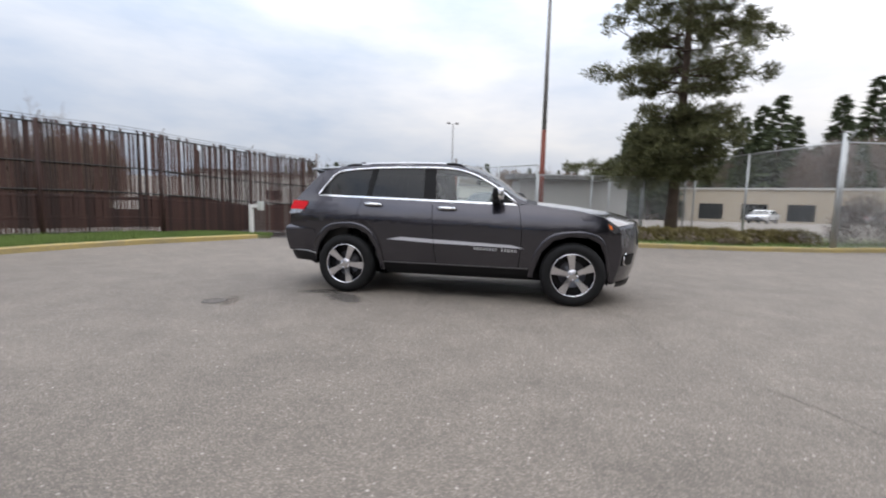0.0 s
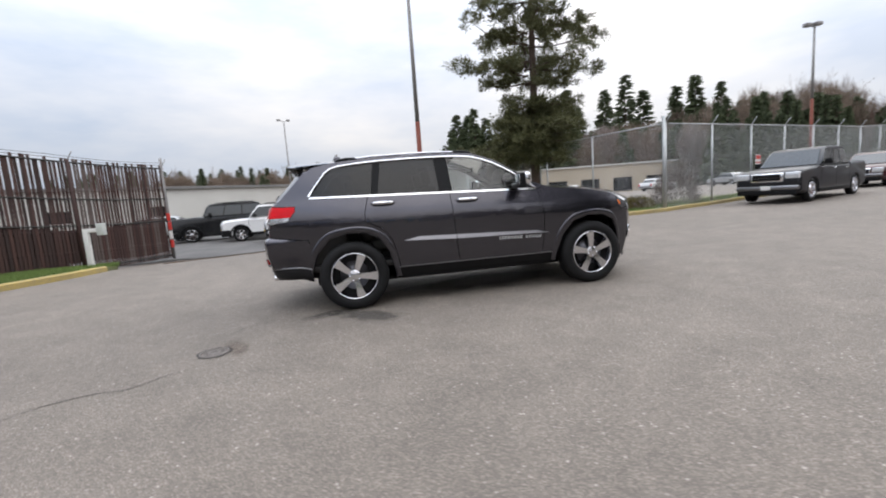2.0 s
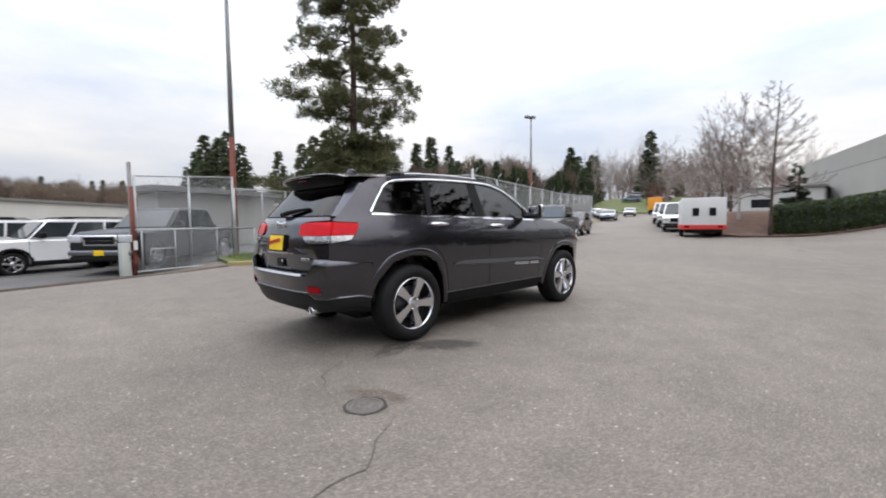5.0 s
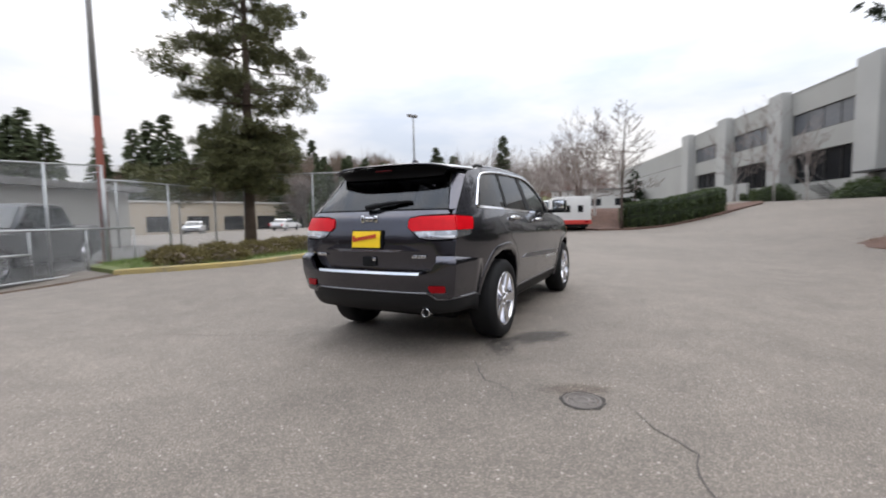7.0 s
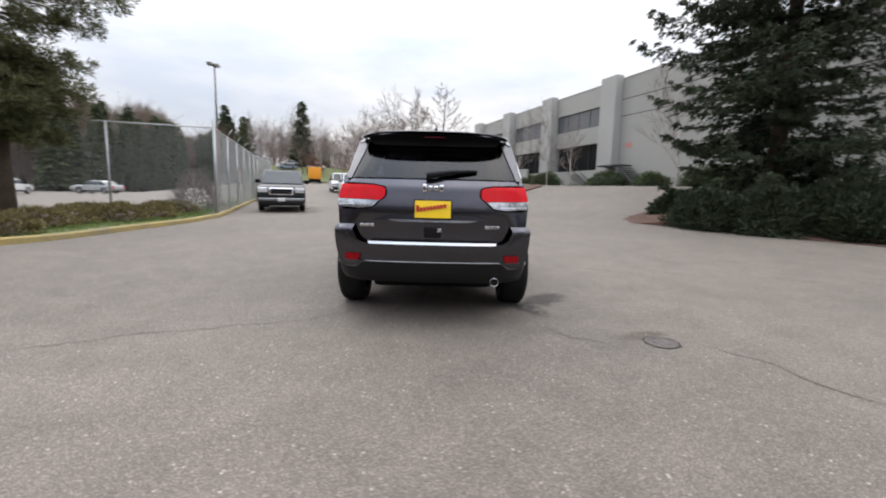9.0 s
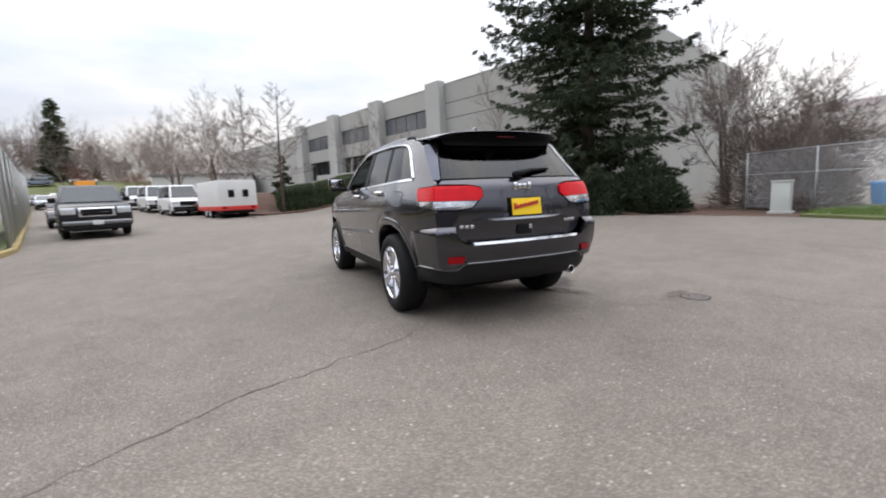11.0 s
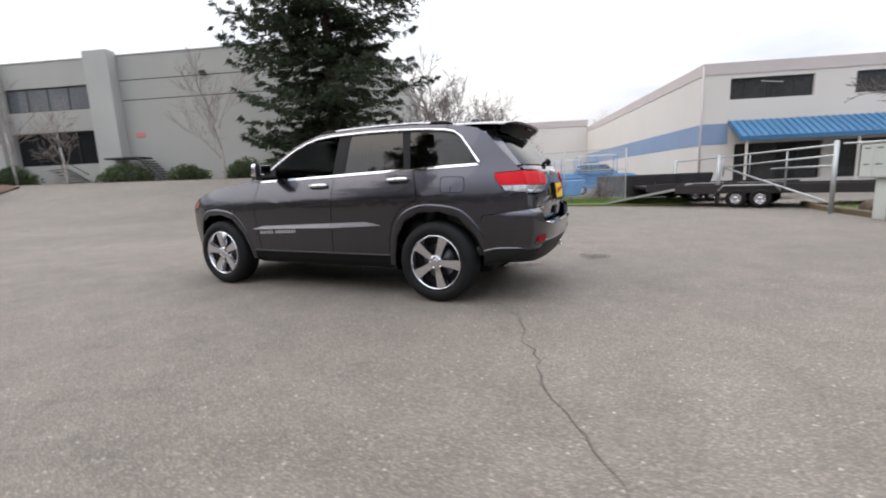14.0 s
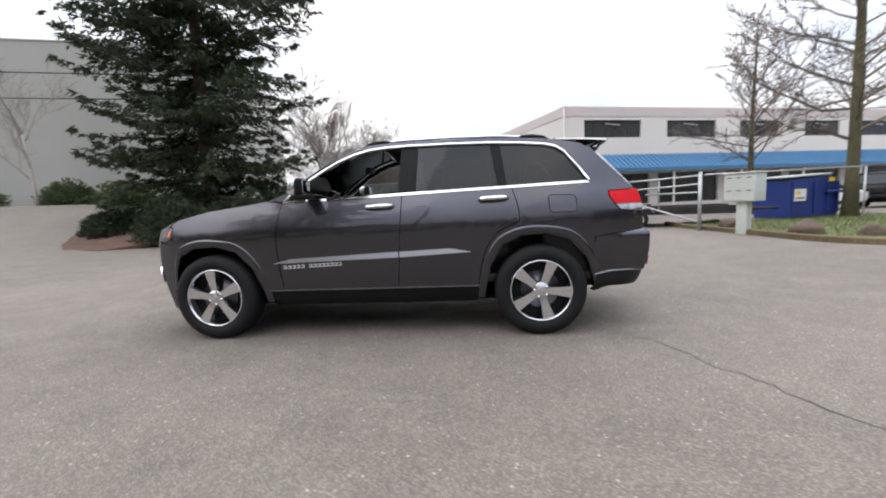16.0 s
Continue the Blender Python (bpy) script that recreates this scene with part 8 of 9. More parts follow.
    for k in range(60):
        put(base[k % 4], g.uniform(170, 240), g.uniform(80, 122), g.uniform(9, 15), 20)
    for k in range(55):
        put(bares[k % 2], g.uniform(130, 190), g.uniform(70, 118), g.uniform(9, 16), 16)
    for k in range(70):
        put(bares[k % 2], g.uniform(100, 150), g.uniform(14, 62), g.uniform(12, 22), 16)
    for k in range(42):
        put(bares[k % 2 + (1 if k % 5 == 0 else 0)], g.uniform(120, 220), g.uniform(4, 26), g.uniform(12, 22), 16)
    for k in range(22):
        put(bares[2], g.uniform(90, 140), g.uniform(8, 18), g.uniform(5, 8), 16)
    for az, dist, h in ((18.6, 120, 21), (27.9, 91, 15.5), (28.4, 90, 13), (27.2, 93, 12.5), (15.6, 140, 13)):
        put(base[int(az * 5) % 4], dist, az, h, 20)
    for k in range(30):
        put(bares[(0, 2, 0)[k % 3]], g.uniform(60, 85), g.uniform(141.5, 168), g.uniform(7.5, 10.5), 16)
    for k in range(12):
        put(base[k % 4], g.uniform(68, 88), g.uniform(144, 170), g.uniform(6.5, 10), 20)
    for k in range(26):
        put(bares[k % 2], g.uniform(60, 110), g.uniform(-100, -66), g.uniform(8, 12), 16)


scatter_far()


# ---- poles and street furniture ----
def light_pole(x, y, h, label, rust=0.42, r=0.10, heads=((0.5, 0.0), (-0.4, 0.2)), lean=0.0):
    p = thing("light_pole", label, "light pole", "", x, y, gz(x, y))
    bm = bmesh.new()
    tube(bm, [(0, 0, -0.2), (0, 0, h * rust)], [r, r * 0.85], 12)
    part("lower_shaft", bm, M_RUSTPOLE, p, "rust-red painted lower shaft")
    bm = bmesh.new()
    tube(bm, [(0, 0, h * rust), (lean, 0, h)], [r * 0.8, r * 0.55], 12)
    part("upper_shaft", bm, M_GREYPOLE, p)
    bm = bmesh.new()
    box(bm, -0.2, 0.2, -0.2, 0.2, -0.05, 0.06, 0.02)
    part("base_plate", bm, M_RUSTPOLE, p)
    for hx, hy in heads:
        bm = bmesh.new()
        tube(bm, [(lean, 0, h - 0.05), (lean + hx, hy, h + 0.12)], 0.03, 6)
        box(bm, lean + hx - 0.22, lean + hx + 0.22, hy - 0.16, hy + 0.16, h + 0.02, h + 0.24, 0.05)
        part("lamp_head", bm, M_GREYPOLE, p)
    return p


light_pole(1.45, 12.6, 9.9, "tall thin light pole, rust red below and grey above", 0.44, 0.115, ((0.45, -0.1),))
light_pole(-9.5, 53.0, 12.6, "far light pole with twin lamp heads", 0.0, 0.13, ((0.5, 0.2), (-0.6, -0.2)))
light_pole(27.3, 17.0, 9.6, "light pole behind the fence with twin lamp heads", 0.55, 0.10, ((-0.35, 0.15), (0.12, -0.1)))


def gate_posts():
    """The open yard gate: heavy posts, a sliding mesh leaf and its ground rail."""
    g = thing("yard_gate", "open sliding chain-link gate with rusty posts at the yard", "gate", "", -1.95, 10.75, gz(-1.95, 10.75), GRID)
    for x, y, h, m in ((0, 0, 2.55, M_RUSTPOLE), (0.03, 0.12, 3.25, M_GREYPOLE)):
        bm = bmesh.new()
        tube(bm, [(x, y, -0.2), (x, y, h)], 0.052, 10)
        part("post", bm, m, g)
    for x0, x1, z in ((0, 4.0, 1.32), (0, 4.0, 0.12), (0.4, 1.1, 0.75)):
        bm = bmesh.new()
        tube(bm, [(x0, -0.12, z), (x1, -0.12, z)], 0.028, 8)
        part("gate_rail", bm, M_GALV, g)
    for x in (0.15, 1.1, 2.5, 4.0):
        bm = bmesh.new()
        tube(bm, [(x, -0.12, 0.12), (x, -0.12, 1.32)], 0.024, 8)
        part("gate_upright", bm, M_GALV, g)
    for z in (0.35, 0.75, 1.15):
        bm = bmesh.new()
        box(bm, -0.05, 0.05, -0.10, -0.075, z, z + 0.26, 0.004)
        part("reflector_strip", bm, M_RUSTPOLE if z in (0.35, 1.15) else M_WHITEPAINT, g, "faded red and white reflector board", False)
    bm = bmesh.new()
    box(bm, -0.32, -0.08, 0.0, 0.20, 0.0, 0.95, 0.02)
    part("operator_box", bm, M_PALEGREY, g)
    vs, fs = [], []
    for sgn in (1, -1):
        for k in range(64):
            u0 = -1.2 + k * 0.085
            a, b = max(0.15, u0), min(4.0, u0 + 1.2)
            if b - a < 0.05:
                continue
            za, zb = (a - u0) / 1.2, (b - u0) / 1.2
            if sgn < 0:
                za, zb = 1 - za, 1 - zb
            i = len(vs)
            for uu, zz in ((a, za), (b, zb)):
                zz = 0.12 + 1.2 * zz
                vs += [(uu, -0.12, zz + 0.0018), (uu, -0.1182, zz - 0.0018), (uu, -0.1218, zz - 0.0018)]
            fs += [(i, i + 1, i + 4, i + 3), (i + 1, i + 2, i + 5, i + 4), (i + 2, i, i + 3, i + 5)]
    me = bpy.data.meshes.new("wire_mesh")
    me.from_pydata(vs, [], fs)
    me.materials.append(M_GALVDULL)
    ob = new("wire_mesh", me)
    ob.parent = g
    tagged(ob, kind="stuff")
    for k, off in enumerate((0.0, 0.35)):
        pts = [(-7.1 + 0.1 * k, 8.2 - off), (-5.0, 8.75 - off), (-2.3, 9.55 - off), (1.0, 9.9 - off)]
        bm = bmesh.new()
        line = dense(pts, 0.5)
        tube(bm, [(x, y, gz(x, y) + 0.004) for x, y in line], 0.022, 6)
        solid("gate_track", bm, M_IRON, "iron gate track laid across the yard entrance", "gate track", kind="structure")


gate_posts()


def white_post():
    p = thing("access_post", "white steel post with a bent arm and card reader", "post", "", -8.22, 6.76, gz(-8.22, 6.76) + 0.05)
    bm = bmesh.new()
    box(bm, -0.055, 0.055, -0.055, 0.055, -0.1, 1.08, 0.01)
    part("upright", bm, M_WHITEPAINT, p)
    bm = bmesh.new()
    box(bm, -0.05, 0.40, -0.05, 0.05, 0.98, 1.08, 0.01)
    part("arm", bm, M_WHITEPAINT, p)
    bm = bmesh.new()
    box(bm, 0.28, 0.44, -0.09, 0.07, 0.90, 1.20, 0.012)
    part("reader", bm, M_PALEGREY, p)
    bm = bmesh.new()
    box(bm, -0.12, 0.12, -0.12, 0.12, -0.08, 0.02, 0.01)
    part("base_plate", bm, M_WHITEPAINT, p)


white_post()


def mailbox_unit():
    c = thing("mailbox_unit", "pale grey-green cluster mailbox on a pedestal by the kerb", "mailbox", "", -7.70, -7.22, gz(-7.7, -7.22) + 0.05, head((-0.46, 0.86)) - 180)
    bm = bmesh.new()
    box(bm, -0.39, 0.39, -0.22, 0.22, 0.80, 1.50, 0.015)
    b = part("cabinet", bm, M_PALEGREY, c)
    for i in range(3):
        for j in range(4):
            bm = bmesh.new()
            x0, z0 = -0.365 + 0.246 * i, 0.83 + 0.163 * j
            box(bm, x0, x0 + 0.238, 0.218, 0.228, z0, z0 + 0.152, 0.004)
            d = part("mail_door", bm, M_PALEGREY, b, smooth=False)
            if j in (1, 3):
                bm = bmesh.new()
                box(bm, x0 + 0.06, x0 + 0.18, 0.228, 0.232, z0 + 0.07, z0 + 0.09)
                part("label_bar", bm, M_FRAME, d, smooth=False)
    bm = bmesh.new()
    box(bm, -0.42, 0.42, -0.25, 0.25, 1.50, 1.54, 0.01)
    part("cap", bm, M_PALEGREY, c)
    bm = bmesh.new()
    box(bm, -0.13, 0.13, -0.11, 0.11, -0.05, 0.80, 0.01)
    part("pedestal", bm, M_PALEGREY, c)


mailbox_unit()


def dumpster():
    d = thing("dumpster", "blue steel dumpster with sloped lid and white label", "dumpster", "", -11.2, -10.85, gz(-11.2, -10.8) + 0.10, GRID + 180)
    bm = bmesh.new()
    loft_sides(bm, [(0, 0.0), (2.1, 0.0), (2.15, 0.6), (2.15, 1.15), (1.8, 1.42), (0, 1.30)], 1.3, None, 0.03)
    bmesh.ops.translate(bm, vec=(0, 0.65, 0), verts=bm.verts)
    b = part("bin_body", bm, M_BLUEDUMP, d, smooth=False)
    for x in (0.06, 1.0, 1.6, 2.02):
        bm = bmesh.new()
        box(bm, x, x + 0.07, -0.05, 0.0, 0.15, 1.2, 0.01)
        part("rib", bm, M_BLUEDUMP, b, smooth=False)
    bm = bmesh.new()
    box(bm, -0.03, 1.82, -0.03, 1.33, 1.36, 1.42, 0.02, Matrix.Rotation(radians(-2.5), 4, "Y"))
    part("lid", bm, M_PALEGREY, d, "pale plastic lid")
    bm = bmesh.new()
    box(bm, 0.12, 0.62, -0.062, -0.052, 0.58, 0.98, 0.004)
    lb = part("label", bm, M_WHITEPAINT, d, "white label with plain marks", False)
    bm = bmesh.new()
    box(bm, 0.20, 0.36, -0.066, -0.062, 0.80, 0.92)
    part("label_mark", bm, M_YELLOWPAINT, lb, smooth=False)
    bm = bmesh.new()
    box(bm, 0.20, 0.54, -0.066, -0.062, 0.66, 0.70)
    part("label_mark", bm, M_FRAME, lb, smooth=False)
    bm = bmesh.new()
    box(bm, 1.65, 1.9, -0.03, -0.01, 1.20, 1.33)
    part("sticker", bm, M_YELLOWPAINT, d, "yellow warning sticker", False)
    bm = bmesh.new()
    tube(bm, [(1.5, -0.08, 0.85), (2.3, -0.08, 0.85)], 0.06, 6)
    part("lift_sleeve", bm, M_BLUEDUMP, d)


dumpster()


def boulder(x, y, r, h, seed):
    bm = bmesh.new()
    bmesh.ops.create_icosphere(bm, subdivisions=3, radius=1)
    for v in bm.verts:
        c = v.co.normalized()
        k = 1 + 0.30 * noise.noise((c.x * 1.4 + seed, c.y * 1.4, c.z * 1.4)) + 0.08 * noise.noise((c.x * 5, c.y * 5, c.z * 5 + seed))
        v.co = Vector((c.x * r * k, c.y * r * k * 0.8, c.z * h * k))
    o = solid("boulder", bm, M_ROCK, "brown landscaping boulder on the grass", "boulder", "boulders on the corner grass", smooth=True)
    o.location = (x, y, gz(x, y) + 0.10)
    return o


boulder(-8.4, -6.05, 0.36, 0.28, 1)
boulder(-8.05, -8.6, 0.24, 0.26, 2)
boulder(-9.2, -5.3, 0.26, 0.22, 3)


def pipe_gate():
    """Swing gate of grey pipe by the kerb."""
    g = thing("pipe_gate", "grey steel pipe swing gate standing open by the kerb", "gate", "", -7.28, -8.62, gz(-7.28, -8.62), head((0.35, -0.94)))
    bm = bmesh.new()
    tube(bm, [(0, 0, -0.2), (0, 0, 1.70)], 0.050, 10)
    part("hinge_post", bm, M_GALV, g)
    for pts in ([(0.05, 0, 1.60), (8.2, 0, 1.52)], [(0.05, 0, 0.25), (4.6, 0, 1.20)], [(0.05, 0, 1.36), (4.6, 0, 1.22)], [(0.05, 0, 1.12), (2.2, 0, 1.10)]):
        bm = bmesh.new()
        tube(bm, pts, 0.026, 8)
        part("gate_bar", bm, M_GALV, g)
    for x in (1.6, 3.2, 4.6):
        bm = bmesh.new()
        tube(bm, [(x, 0, 0.58 if x < 2 else 0.9), (x, 0, 1.56)], 0.02, 8)
        part("gate_upright", bm, M_GALV, g)
    bm = bmesh.new()
    tube(bm, [(4.7, 0.1, -0.2), (4.7, 0.1, 1.62)], 0.06, 10)
    part("latch_post", bm, M_GALV, g)
    bm = bmesh.new()
    tube(bm, [(8.2, 0.0, -0.2), (8.2, 0.0, 1.60)], 0.06, 10)
    part("latch_post", bm, M_GALV, g)


pipe_gate()


def rail_fence(a, b):
    """A long pipe rail on a slim post that carries on from the gate."""
    L = math.dist(a, b)
    f = thing("pipe_rail_fence", "single grey pipe rail behind the mailbox", "fence", "", a[0], a[1], gz(*a), math.degrees(math.atan2(b[1] - a[1], b[0] - a[0])))
    bm = bmesh.new()
    tube(bm, [(0.07, 0, 1.62), (L, 0, 1.66)], 0.022, 8)
    part("rail", bm, M_GALV, f)
    bm = bmesh.new()
    tube(bm, [(L, 0, -0.2), (L, 0, 1.66)], 0.026, 8)
    part("post", bm, M_GALV, f)


rail_fence((-7.35, -8.66), (-11.9, -8.9))


def flat_trailer(x, y, rz, label, wheels=True, ramp=True):
    t = thing("flatbed_trailer", label, "trailer", "", x, y, gz(x, y), rz)
    bm = bmesh.new()
    box(bm, 0, 5.2, -1.05, 1.05, 0.50, 0.62, 0.02)
    d = part("deck", bm, M_RUSTSTEEL, t, smooth=False)
    for sg in (1, -1):
        bm = bmesh.new()
        box(bm, 0, 5.2, sg * 1.05 - 0.04, sg * 1.05 + 0.04, 0.42, 0.68, 0.01)
        part("side_beam", bm, M_RUSTSTEEL, t, smooth=False)
        for xw in (1.68, 2.27):
            wheel(t, xw, sg * 1.14, 0.27, sg, 0.27, 0.19, 0.145, 8, 0, True)
        bm = bmesh.new()
        tube(bm, [(1.22, sg * 1.22, 0.50), (1.36, sg * 1.22, 0.66), (2.58, sg * 1.22, 0.66), (2.72, sg * 1.22, 0.50)], 0.03, 6)
        part("mudguard", bm, M_ALU, t)
    if ramp:
        bm = bmesh.new()
        vs = [bm.verts.new(v) for v in ((0, -1.0, 0.60), (0, 1.0, 0.60), (-2.6, 1.0, 0.06), (-2.6, -1.0, 0.06), (0, -1.0, 0.52), (0, 1.0, 0.52), (-2.6, 1.0, 0.0), (-2.6, -1.0, 0.0))]
        for ff in ((0, 1, 2, 3), (4, 7, 6, 5), (0, 3, 7, 4), (1, 5, 6, 2), (3, 2, 6, 7), (0, 4, 5, 1)):
            bm.faces.new([vs[k] for k in ff])
        bmesh.ops.recalc_face_normals(bm, faces=bm.faces)
        part("beaver_tail", bm, M_ALU, t, "scuffed sloping tail ramp", False)
    bm = bmesh.new()
    tube(bm, [(5.2, 0.6, 0.55), (6.4, 0, 0.50)], 0.05, 6)
    tube(bm, [(5.2, -0.6, 0.55), (6.4, 0, 0.50)], 0.05, 6)
    part("drawbar", bm, M_RUSTSTEEL, t)
    return t


flat_trailer(-4.48, -12.36, head((-0.95, 0.31)), "low dark flatbed trailer with sloping tail ramp")
flat_trailer(-3.0, -14.4, head((-0.96, -0.30)), "second flatbed trailer in the fenced yard", ramp=False)


def yard_fence(a, b, h=2.0):
    return chain_fence(a, b, "low sagging chain-link fence round the equipment yard", h, 2.6, 0.09, (1.0, 0.62), post_r=0.022, rail_r=0.013)


yard_fence((4.4, -14.6), (-2.6, -13.3))


def hydrant():
    h = thing("fire_hydrant", "yellow fire hydrant in the rough grass", "fire hydrant", "", 0.3, -14.6, gz(0.3, -14.6) + 0.05)
    turn = Matrix.Rotation(radians(90), 4, "X")
    bm = bmesh.new()
    lathe(bm, [(0.14, 0.0), (0.14, 0.05), (0.09, 0.06), (0.09, 0.42), (0.12, 0.43), (0.12, 0.48), (0.10, 0.50), (0.07, 0.60), (0.03, 0.64), (0.001, 0.645)], 16, turn)
    part("barrel", bm, M_YELLOWPAINT, h)
    bm = bmesh.new()
    tube(bm, [(-0.17, 0, 0.36), (0.17, 0, 0.36)], 0.05, 8)
    part("nozzle", bm, M_YELLOWPAINT, h)
    bm = bmesh.new()
    tube(bm, [(0, 0, 0.64), (0, 0, 0.69)], 0.022, 5)
    part("nut", bm, M_YELLOWPAINT, h)


hydrant()


def scissor_lift(x, y, rz, h, mat, label, seed):
    g = np.random.default_rng(seed)
    s = thing("scissor_lift", label, "machine", "", x, y, gz(x, y), rz)
    bm = bmesh.new()
    box(bm, -1.1, 1.1, -0.50, 0.50, 0.30, 0.52, 0.04)
    part("chassis", bm, mat, s)
    for xx in (-0.8, 0.8):
        for sg in (1, -1):
            wheel(s, xx, sg * 0.58, 0.25, sg, 0.25, 0.18, 0.15, 5, 0, True)
    n = 3
    for k in range(n):
        for sg in (1, -1):
            z0, z1 = 0.65 + (h - 0.65) * k / n, 0.65 + (h - 0.65) * (k + 1) / n
            for a, b in ((-1, 1), (1, -1)):
                bm = bmesh.new()
                tube(bm, [(a * 0.95, sg * 0.42, z0), (b * 0.95, sg * 0.42, z1)], 0.045, 6)
                part("scissor_arm", bm, mat, s)
    bm = bmesh.new()
    box(bm, -1.15, 1.15, -0.58, 0.58, h, h + 0.10, 0.02)
    part("platform", bm, mat, s)
    for z in (h + 0.55, h + 1.05):
        bm = bmesh.new()
        tube(bm, [(-1.1, -0.55, z), (1.1, -0.55, z), (1.1, 0.55, z), (-1.1, 0.55, z), (-1.1, -0.55, z)], 0.022, 6)
        part("guard_rail", bm, M_WHITEPAINT, s)
    for xx in (-1.1, 0, 1.1):
        for yy in (-0.55, 0.55):
            bm = bmesh.new()
            tube(bm, [(xx, yy, h), (xx, yy, h + 1.05)], 0.02, 6)
            part("guard_post", bm, mat, s)


scissor_lift(1.2, -20.6, GRID + 10, 0.95, M_BLUEMACH, "light blue scissor lift parked in the yard", 1)
scissor_lift(-0.6, -22.8, GRID - 5, 1.2, M_BLUEMACH, "light blue scissor lift with white rails", 2)
scissor_lift(2.6, -23.6, GRID + 20, 0.9, M_PALEGREY, "grey scissor lift behind the others", 3)


def tarp_skip(x, y, rz, l, w, h, mat, label):
    s = thing("roll_off_bin", label, "container", "", x, y, gz(x, y), rz)
    bm = bmesh.new()
    loft_sides(bm, [(0, 0.15), (l, 0.15), (l + 0.25, h), (-0.1, h)], w, None, 0.03)
    b = part("bin_body", bm, mat, s, smooth=False)
    for k in range(5):
        bm = bmesh.new()
        box(bm, l * (k + 0.5) / 5 - 0.04, l * (k + 0.5) / 5 + 0.04, -w / 2 - 0.05, w / 2 + 0.05, 0.2, h - 0.02, 0.01)
        part("rib", bm, mat, b, smooth=False)


tarp_skip(-1.6, -15.6, GRID + 176, 3.8, 1.9, 1.05, M_RUSTSTEEL, "dark steel open container in the yard")
tarp_skip(1.9, -17.6, GRID + 176, 2.2, 1.6, 0.9, M_BLUEMACH, "light blue open container in the yard")


def utility_box(x, y):
    u = thing("utility_box", "pale green utility cabinet at the edge of the mulch", "utility box", "", x, y, gz(x, y) + 0.08, GRID)
    bm = bmesh.new()
    box(bm, -0.25, 0.25, -0.2, 0.2, 0, 0.95, 0.02)
    part("cabinet", bm, M_PALEGREY, u)
    bm = bmesh.new()
    box(bm, -0.28, 0.28, -0.23, 0.23, 0.95, 1.0, 0.015)
    part("cap", bm, M_PALEGREY, u)
    bm = bmesh.new()
    box(bm, -0.32, 0.32, -0.27, 0.27, -0.06, 0.02, 0.01)
    part("plinth", bm, M_CONC2, u)


utility_box(2.6, -13.4)


def sign_on_fence():
    q = Vector((9.6, 8.05, 0)) + E1 * 6.6
    s = thing("fence_sign", "small red and white warning sign wired to the fence", "sign", "", q.x, q.y, gz(q.x, q.y) + 1.25, GRID)
    bm = bmesh.new()
    box(bm, -0.22, 0.22, -0.05, -0.04, 0.0, 0.60, 0.004)
    part("plate", bm, M_WHITEPAINT, s, smooth=False)
    for z0, z1, m in ((0.42, 0.57, M_TRUCKRED), (0.24, 0.30, M_TRUCKRED), (0.12, 0.18, M_TRUCKRED)):
        bm = bmesh.new()
        box(bm, -0.19, 0.19, -0.056, -0.05, z0, z1)
        part("bar", bm, m, s, smooth=False)


sign_on_fence()


# ---- far buildings ----
def long_shed(name, label, a, b, h, deep, wall, roof, win=(), z=None, over=0.3, base=-1.5):
    L = math.dist(a, b)
    s = thing(name, label, "building", "", a[0], a[1], gz(*a) if z is None else z, head((b[0] - a[0], b[1] - a[1])))
    bm = wall_with_holes(0, L, base, h, -0.25, 0.0, [w for w in win])
    part("front_wall", bm, wall, s, smooth=False)
    bm = bmesh.new()
    box(bm, 0, L, 0.0, deep, base, h - 0.1)
    part("body", bm, wall, s, smooth=False)
    bm = bmesh.new()
    box(bm, -over, L + over, -over - 0.25, deep, h, h + 0.28, 0.03)
    part("roof", bm, roof, s, smooth=False)
    for u0, u1, z0, z1 in win:
        pane_window(s, u0, u1, z0, z1, -0.12, [(u0 + u1) / 2], M_DARKWIN, 0.07, 0.05)
    return s


long_shed("yard_building", "long white low building behind the yard", (-30.0, 30.0), (8.0, 72.0), 4.2, 12, M_PALEWALL, M_ROOFGREY, [(6 + 7.5 * k, 7.6 + 7.5 * k, 1.6, 2.6) for k in range(7)])
long_shed("yard_canopy", "grey yard shed with a dark roof edge", (0.35, 19.92), (6.8, 22.1), 2.75, 1.4, M_CONC, M_ROOFGREY, (), over=0.5)
long_shed("tan_building", "low tan block building across the far lot", (22.0, 80.0), (66.0, 66.0), 5.6, 25, M_TANWALL, M_PALEWALL, [(3 + 6.2 * k, 6.6 + 6.2 * k, 0.5, 3.2) for k in range(7)], z=-0.9)
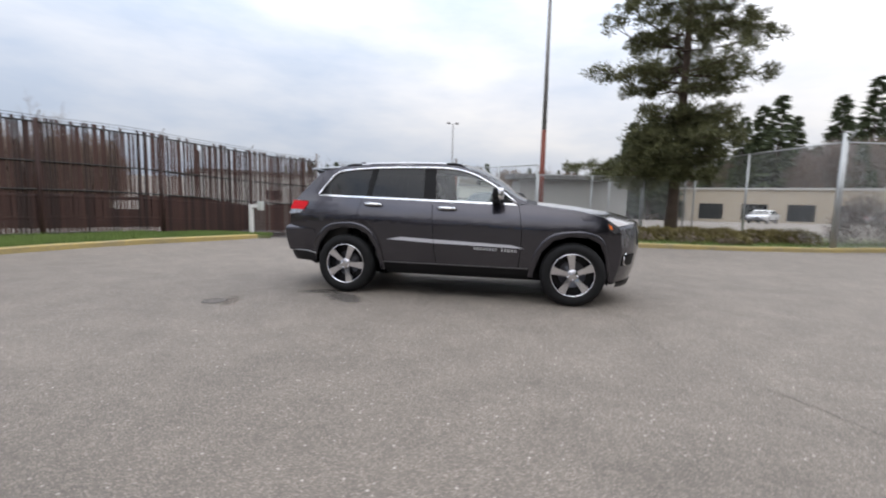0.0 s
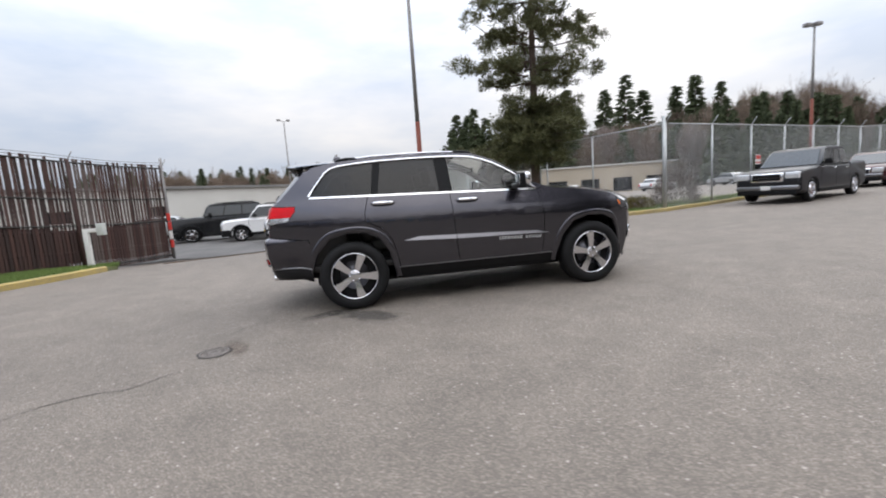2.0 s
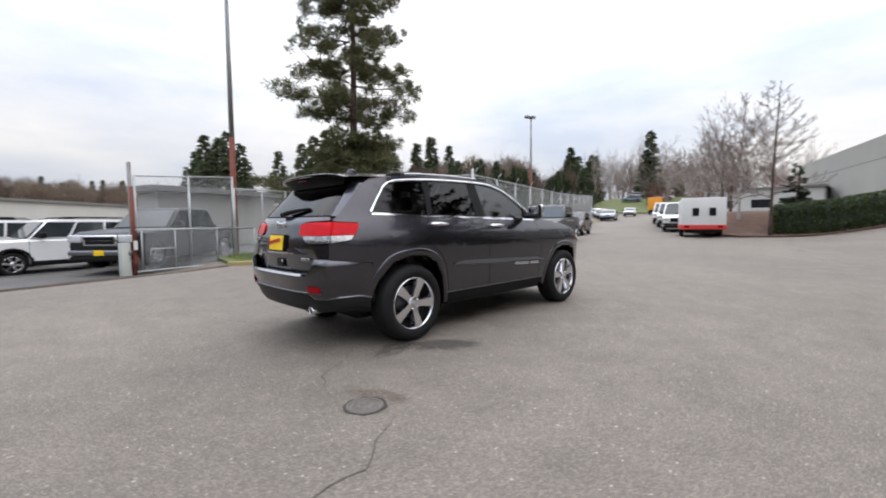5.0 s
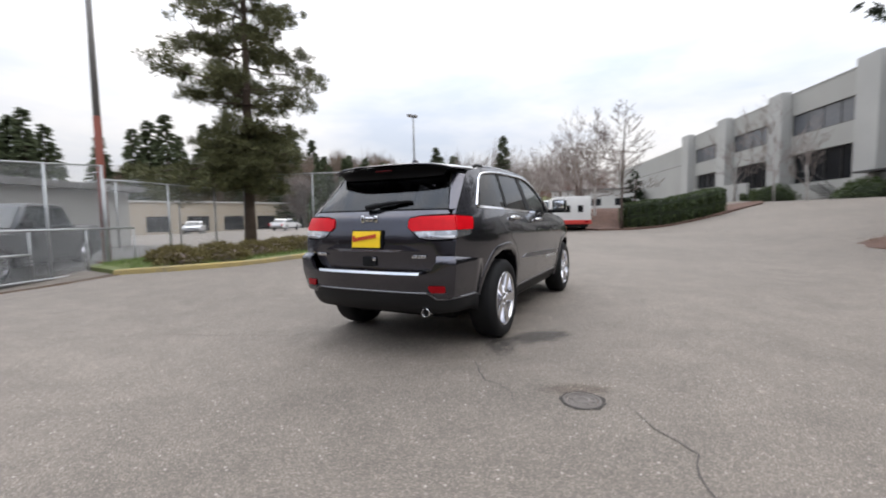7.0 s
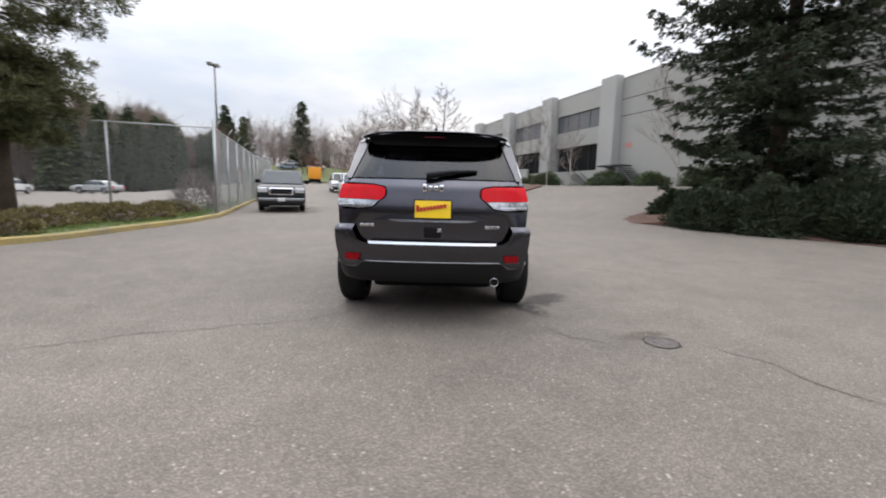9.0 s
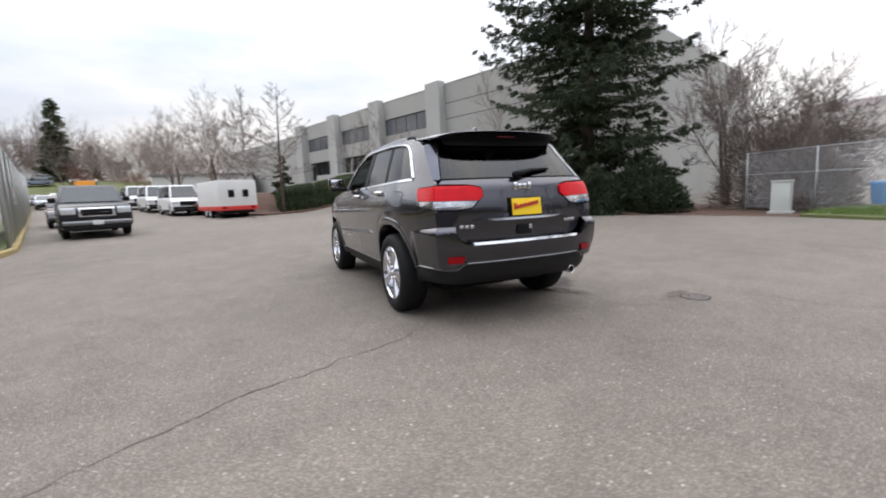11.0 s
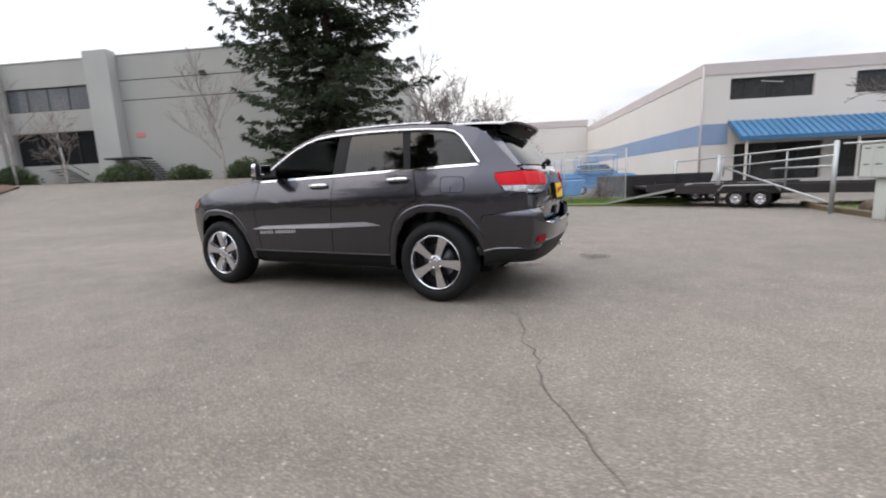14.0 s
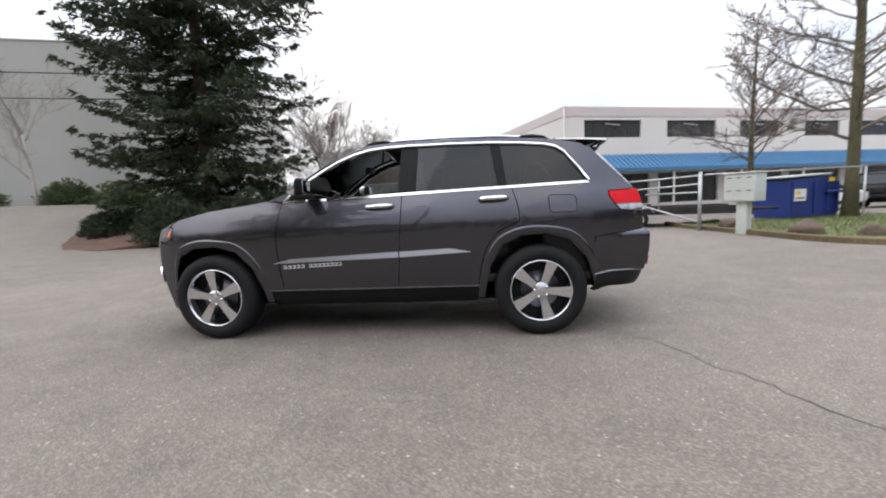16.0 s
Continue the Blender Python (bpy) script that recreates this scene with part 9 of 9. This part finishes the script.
long_shed("grey_building", "low grey commercial building beyond the vans", (72.0, 15.0), (72.0, 1.0), 3.6, 12, M_PALEWALL, M_ROOFGREY, [(1.5 + 4.5 * k, 3.8 + 4.5 * k, 1.0, 2.2) for k in range(3)])
long_shed("pale_house", "pale low house on the far rise", (118, 34), (130, 39), 3.2, 8, M_WHITEWALL, M_ROOFGREY, [(2, 4, 1, 2.2), (7, 9, 1, 2.2)])
HILL = (128, 44, 42, 3.4)
slab("hill_grass", [(88, 22), (150, 8), (190, 60), (150, 88), (90, 62)], M_SOIL, "green grassy rise at the end of the street", "grass", 0.2, 6, HILL)
for k, (x, y, mat, lab) in enumerate(((108, 33, M_WHITECAR, "white car on the far rise"), (112, 41, M_SILVER, "silver car on the far rise"), (104, 39, M_BLUECAR, "blue-grey car on the far rise"))):
    vehicle("far_car", lab, x, y, GRID + 90, paint=mat, z=gz(x, y) + 0.2 + HILL[3] * smoothstep(HILL[2], HILL[2] * 0.35, math.dist((x, y), HILL[:2])), **SEDAN)
for k, (x, y, mat, lab) in enumerate(((34, 40, M_WHITECAR, "white car in the far lot"), (42, 38, M_SILVER, "silver car in the far lot"), (50, 44, M_REDCAR, "dark red car in the far lot"), (26, 46, M_WHITECAR, "white car in the far lot near the tan building"))):
    vehicle("lot_car", lab, x, y, GRID + 70 * k, paint=mat, **SEDAN)


def ramp_wall(a, b, high):
    """A low board-marked concrete wall in front of the entrance."""
    L = math.dist(a, b)
    w = thing("low_wall", "low pale board-marked concrete wall behind the hedge", "wall", "", a[0], a[1], 2.15, math.degrees(math.atan2(b[1] - a[1], b[0] - a[0])))
    n = 6
    for k in range(n):
        bm = bmesh.new()
        box(bm, 0, L, -0.12, 0.12, high * k / n - (0.4 if k == 0 else 0), high * (k + 1) / n - 0.025, 0.008)
        part("board_course", bm, M_CONC2, w, smooth=False)
    bm = bmesh.new()
    box(bm, 0.01, L - 0.01, -0.10, 0.10, -0.3, high - 0.04)
    part("wall_core", bm, M_CONC, w, smooth=False)


ramp_wall((39.2, -8.9), (47.0, -5.6), 1.6)
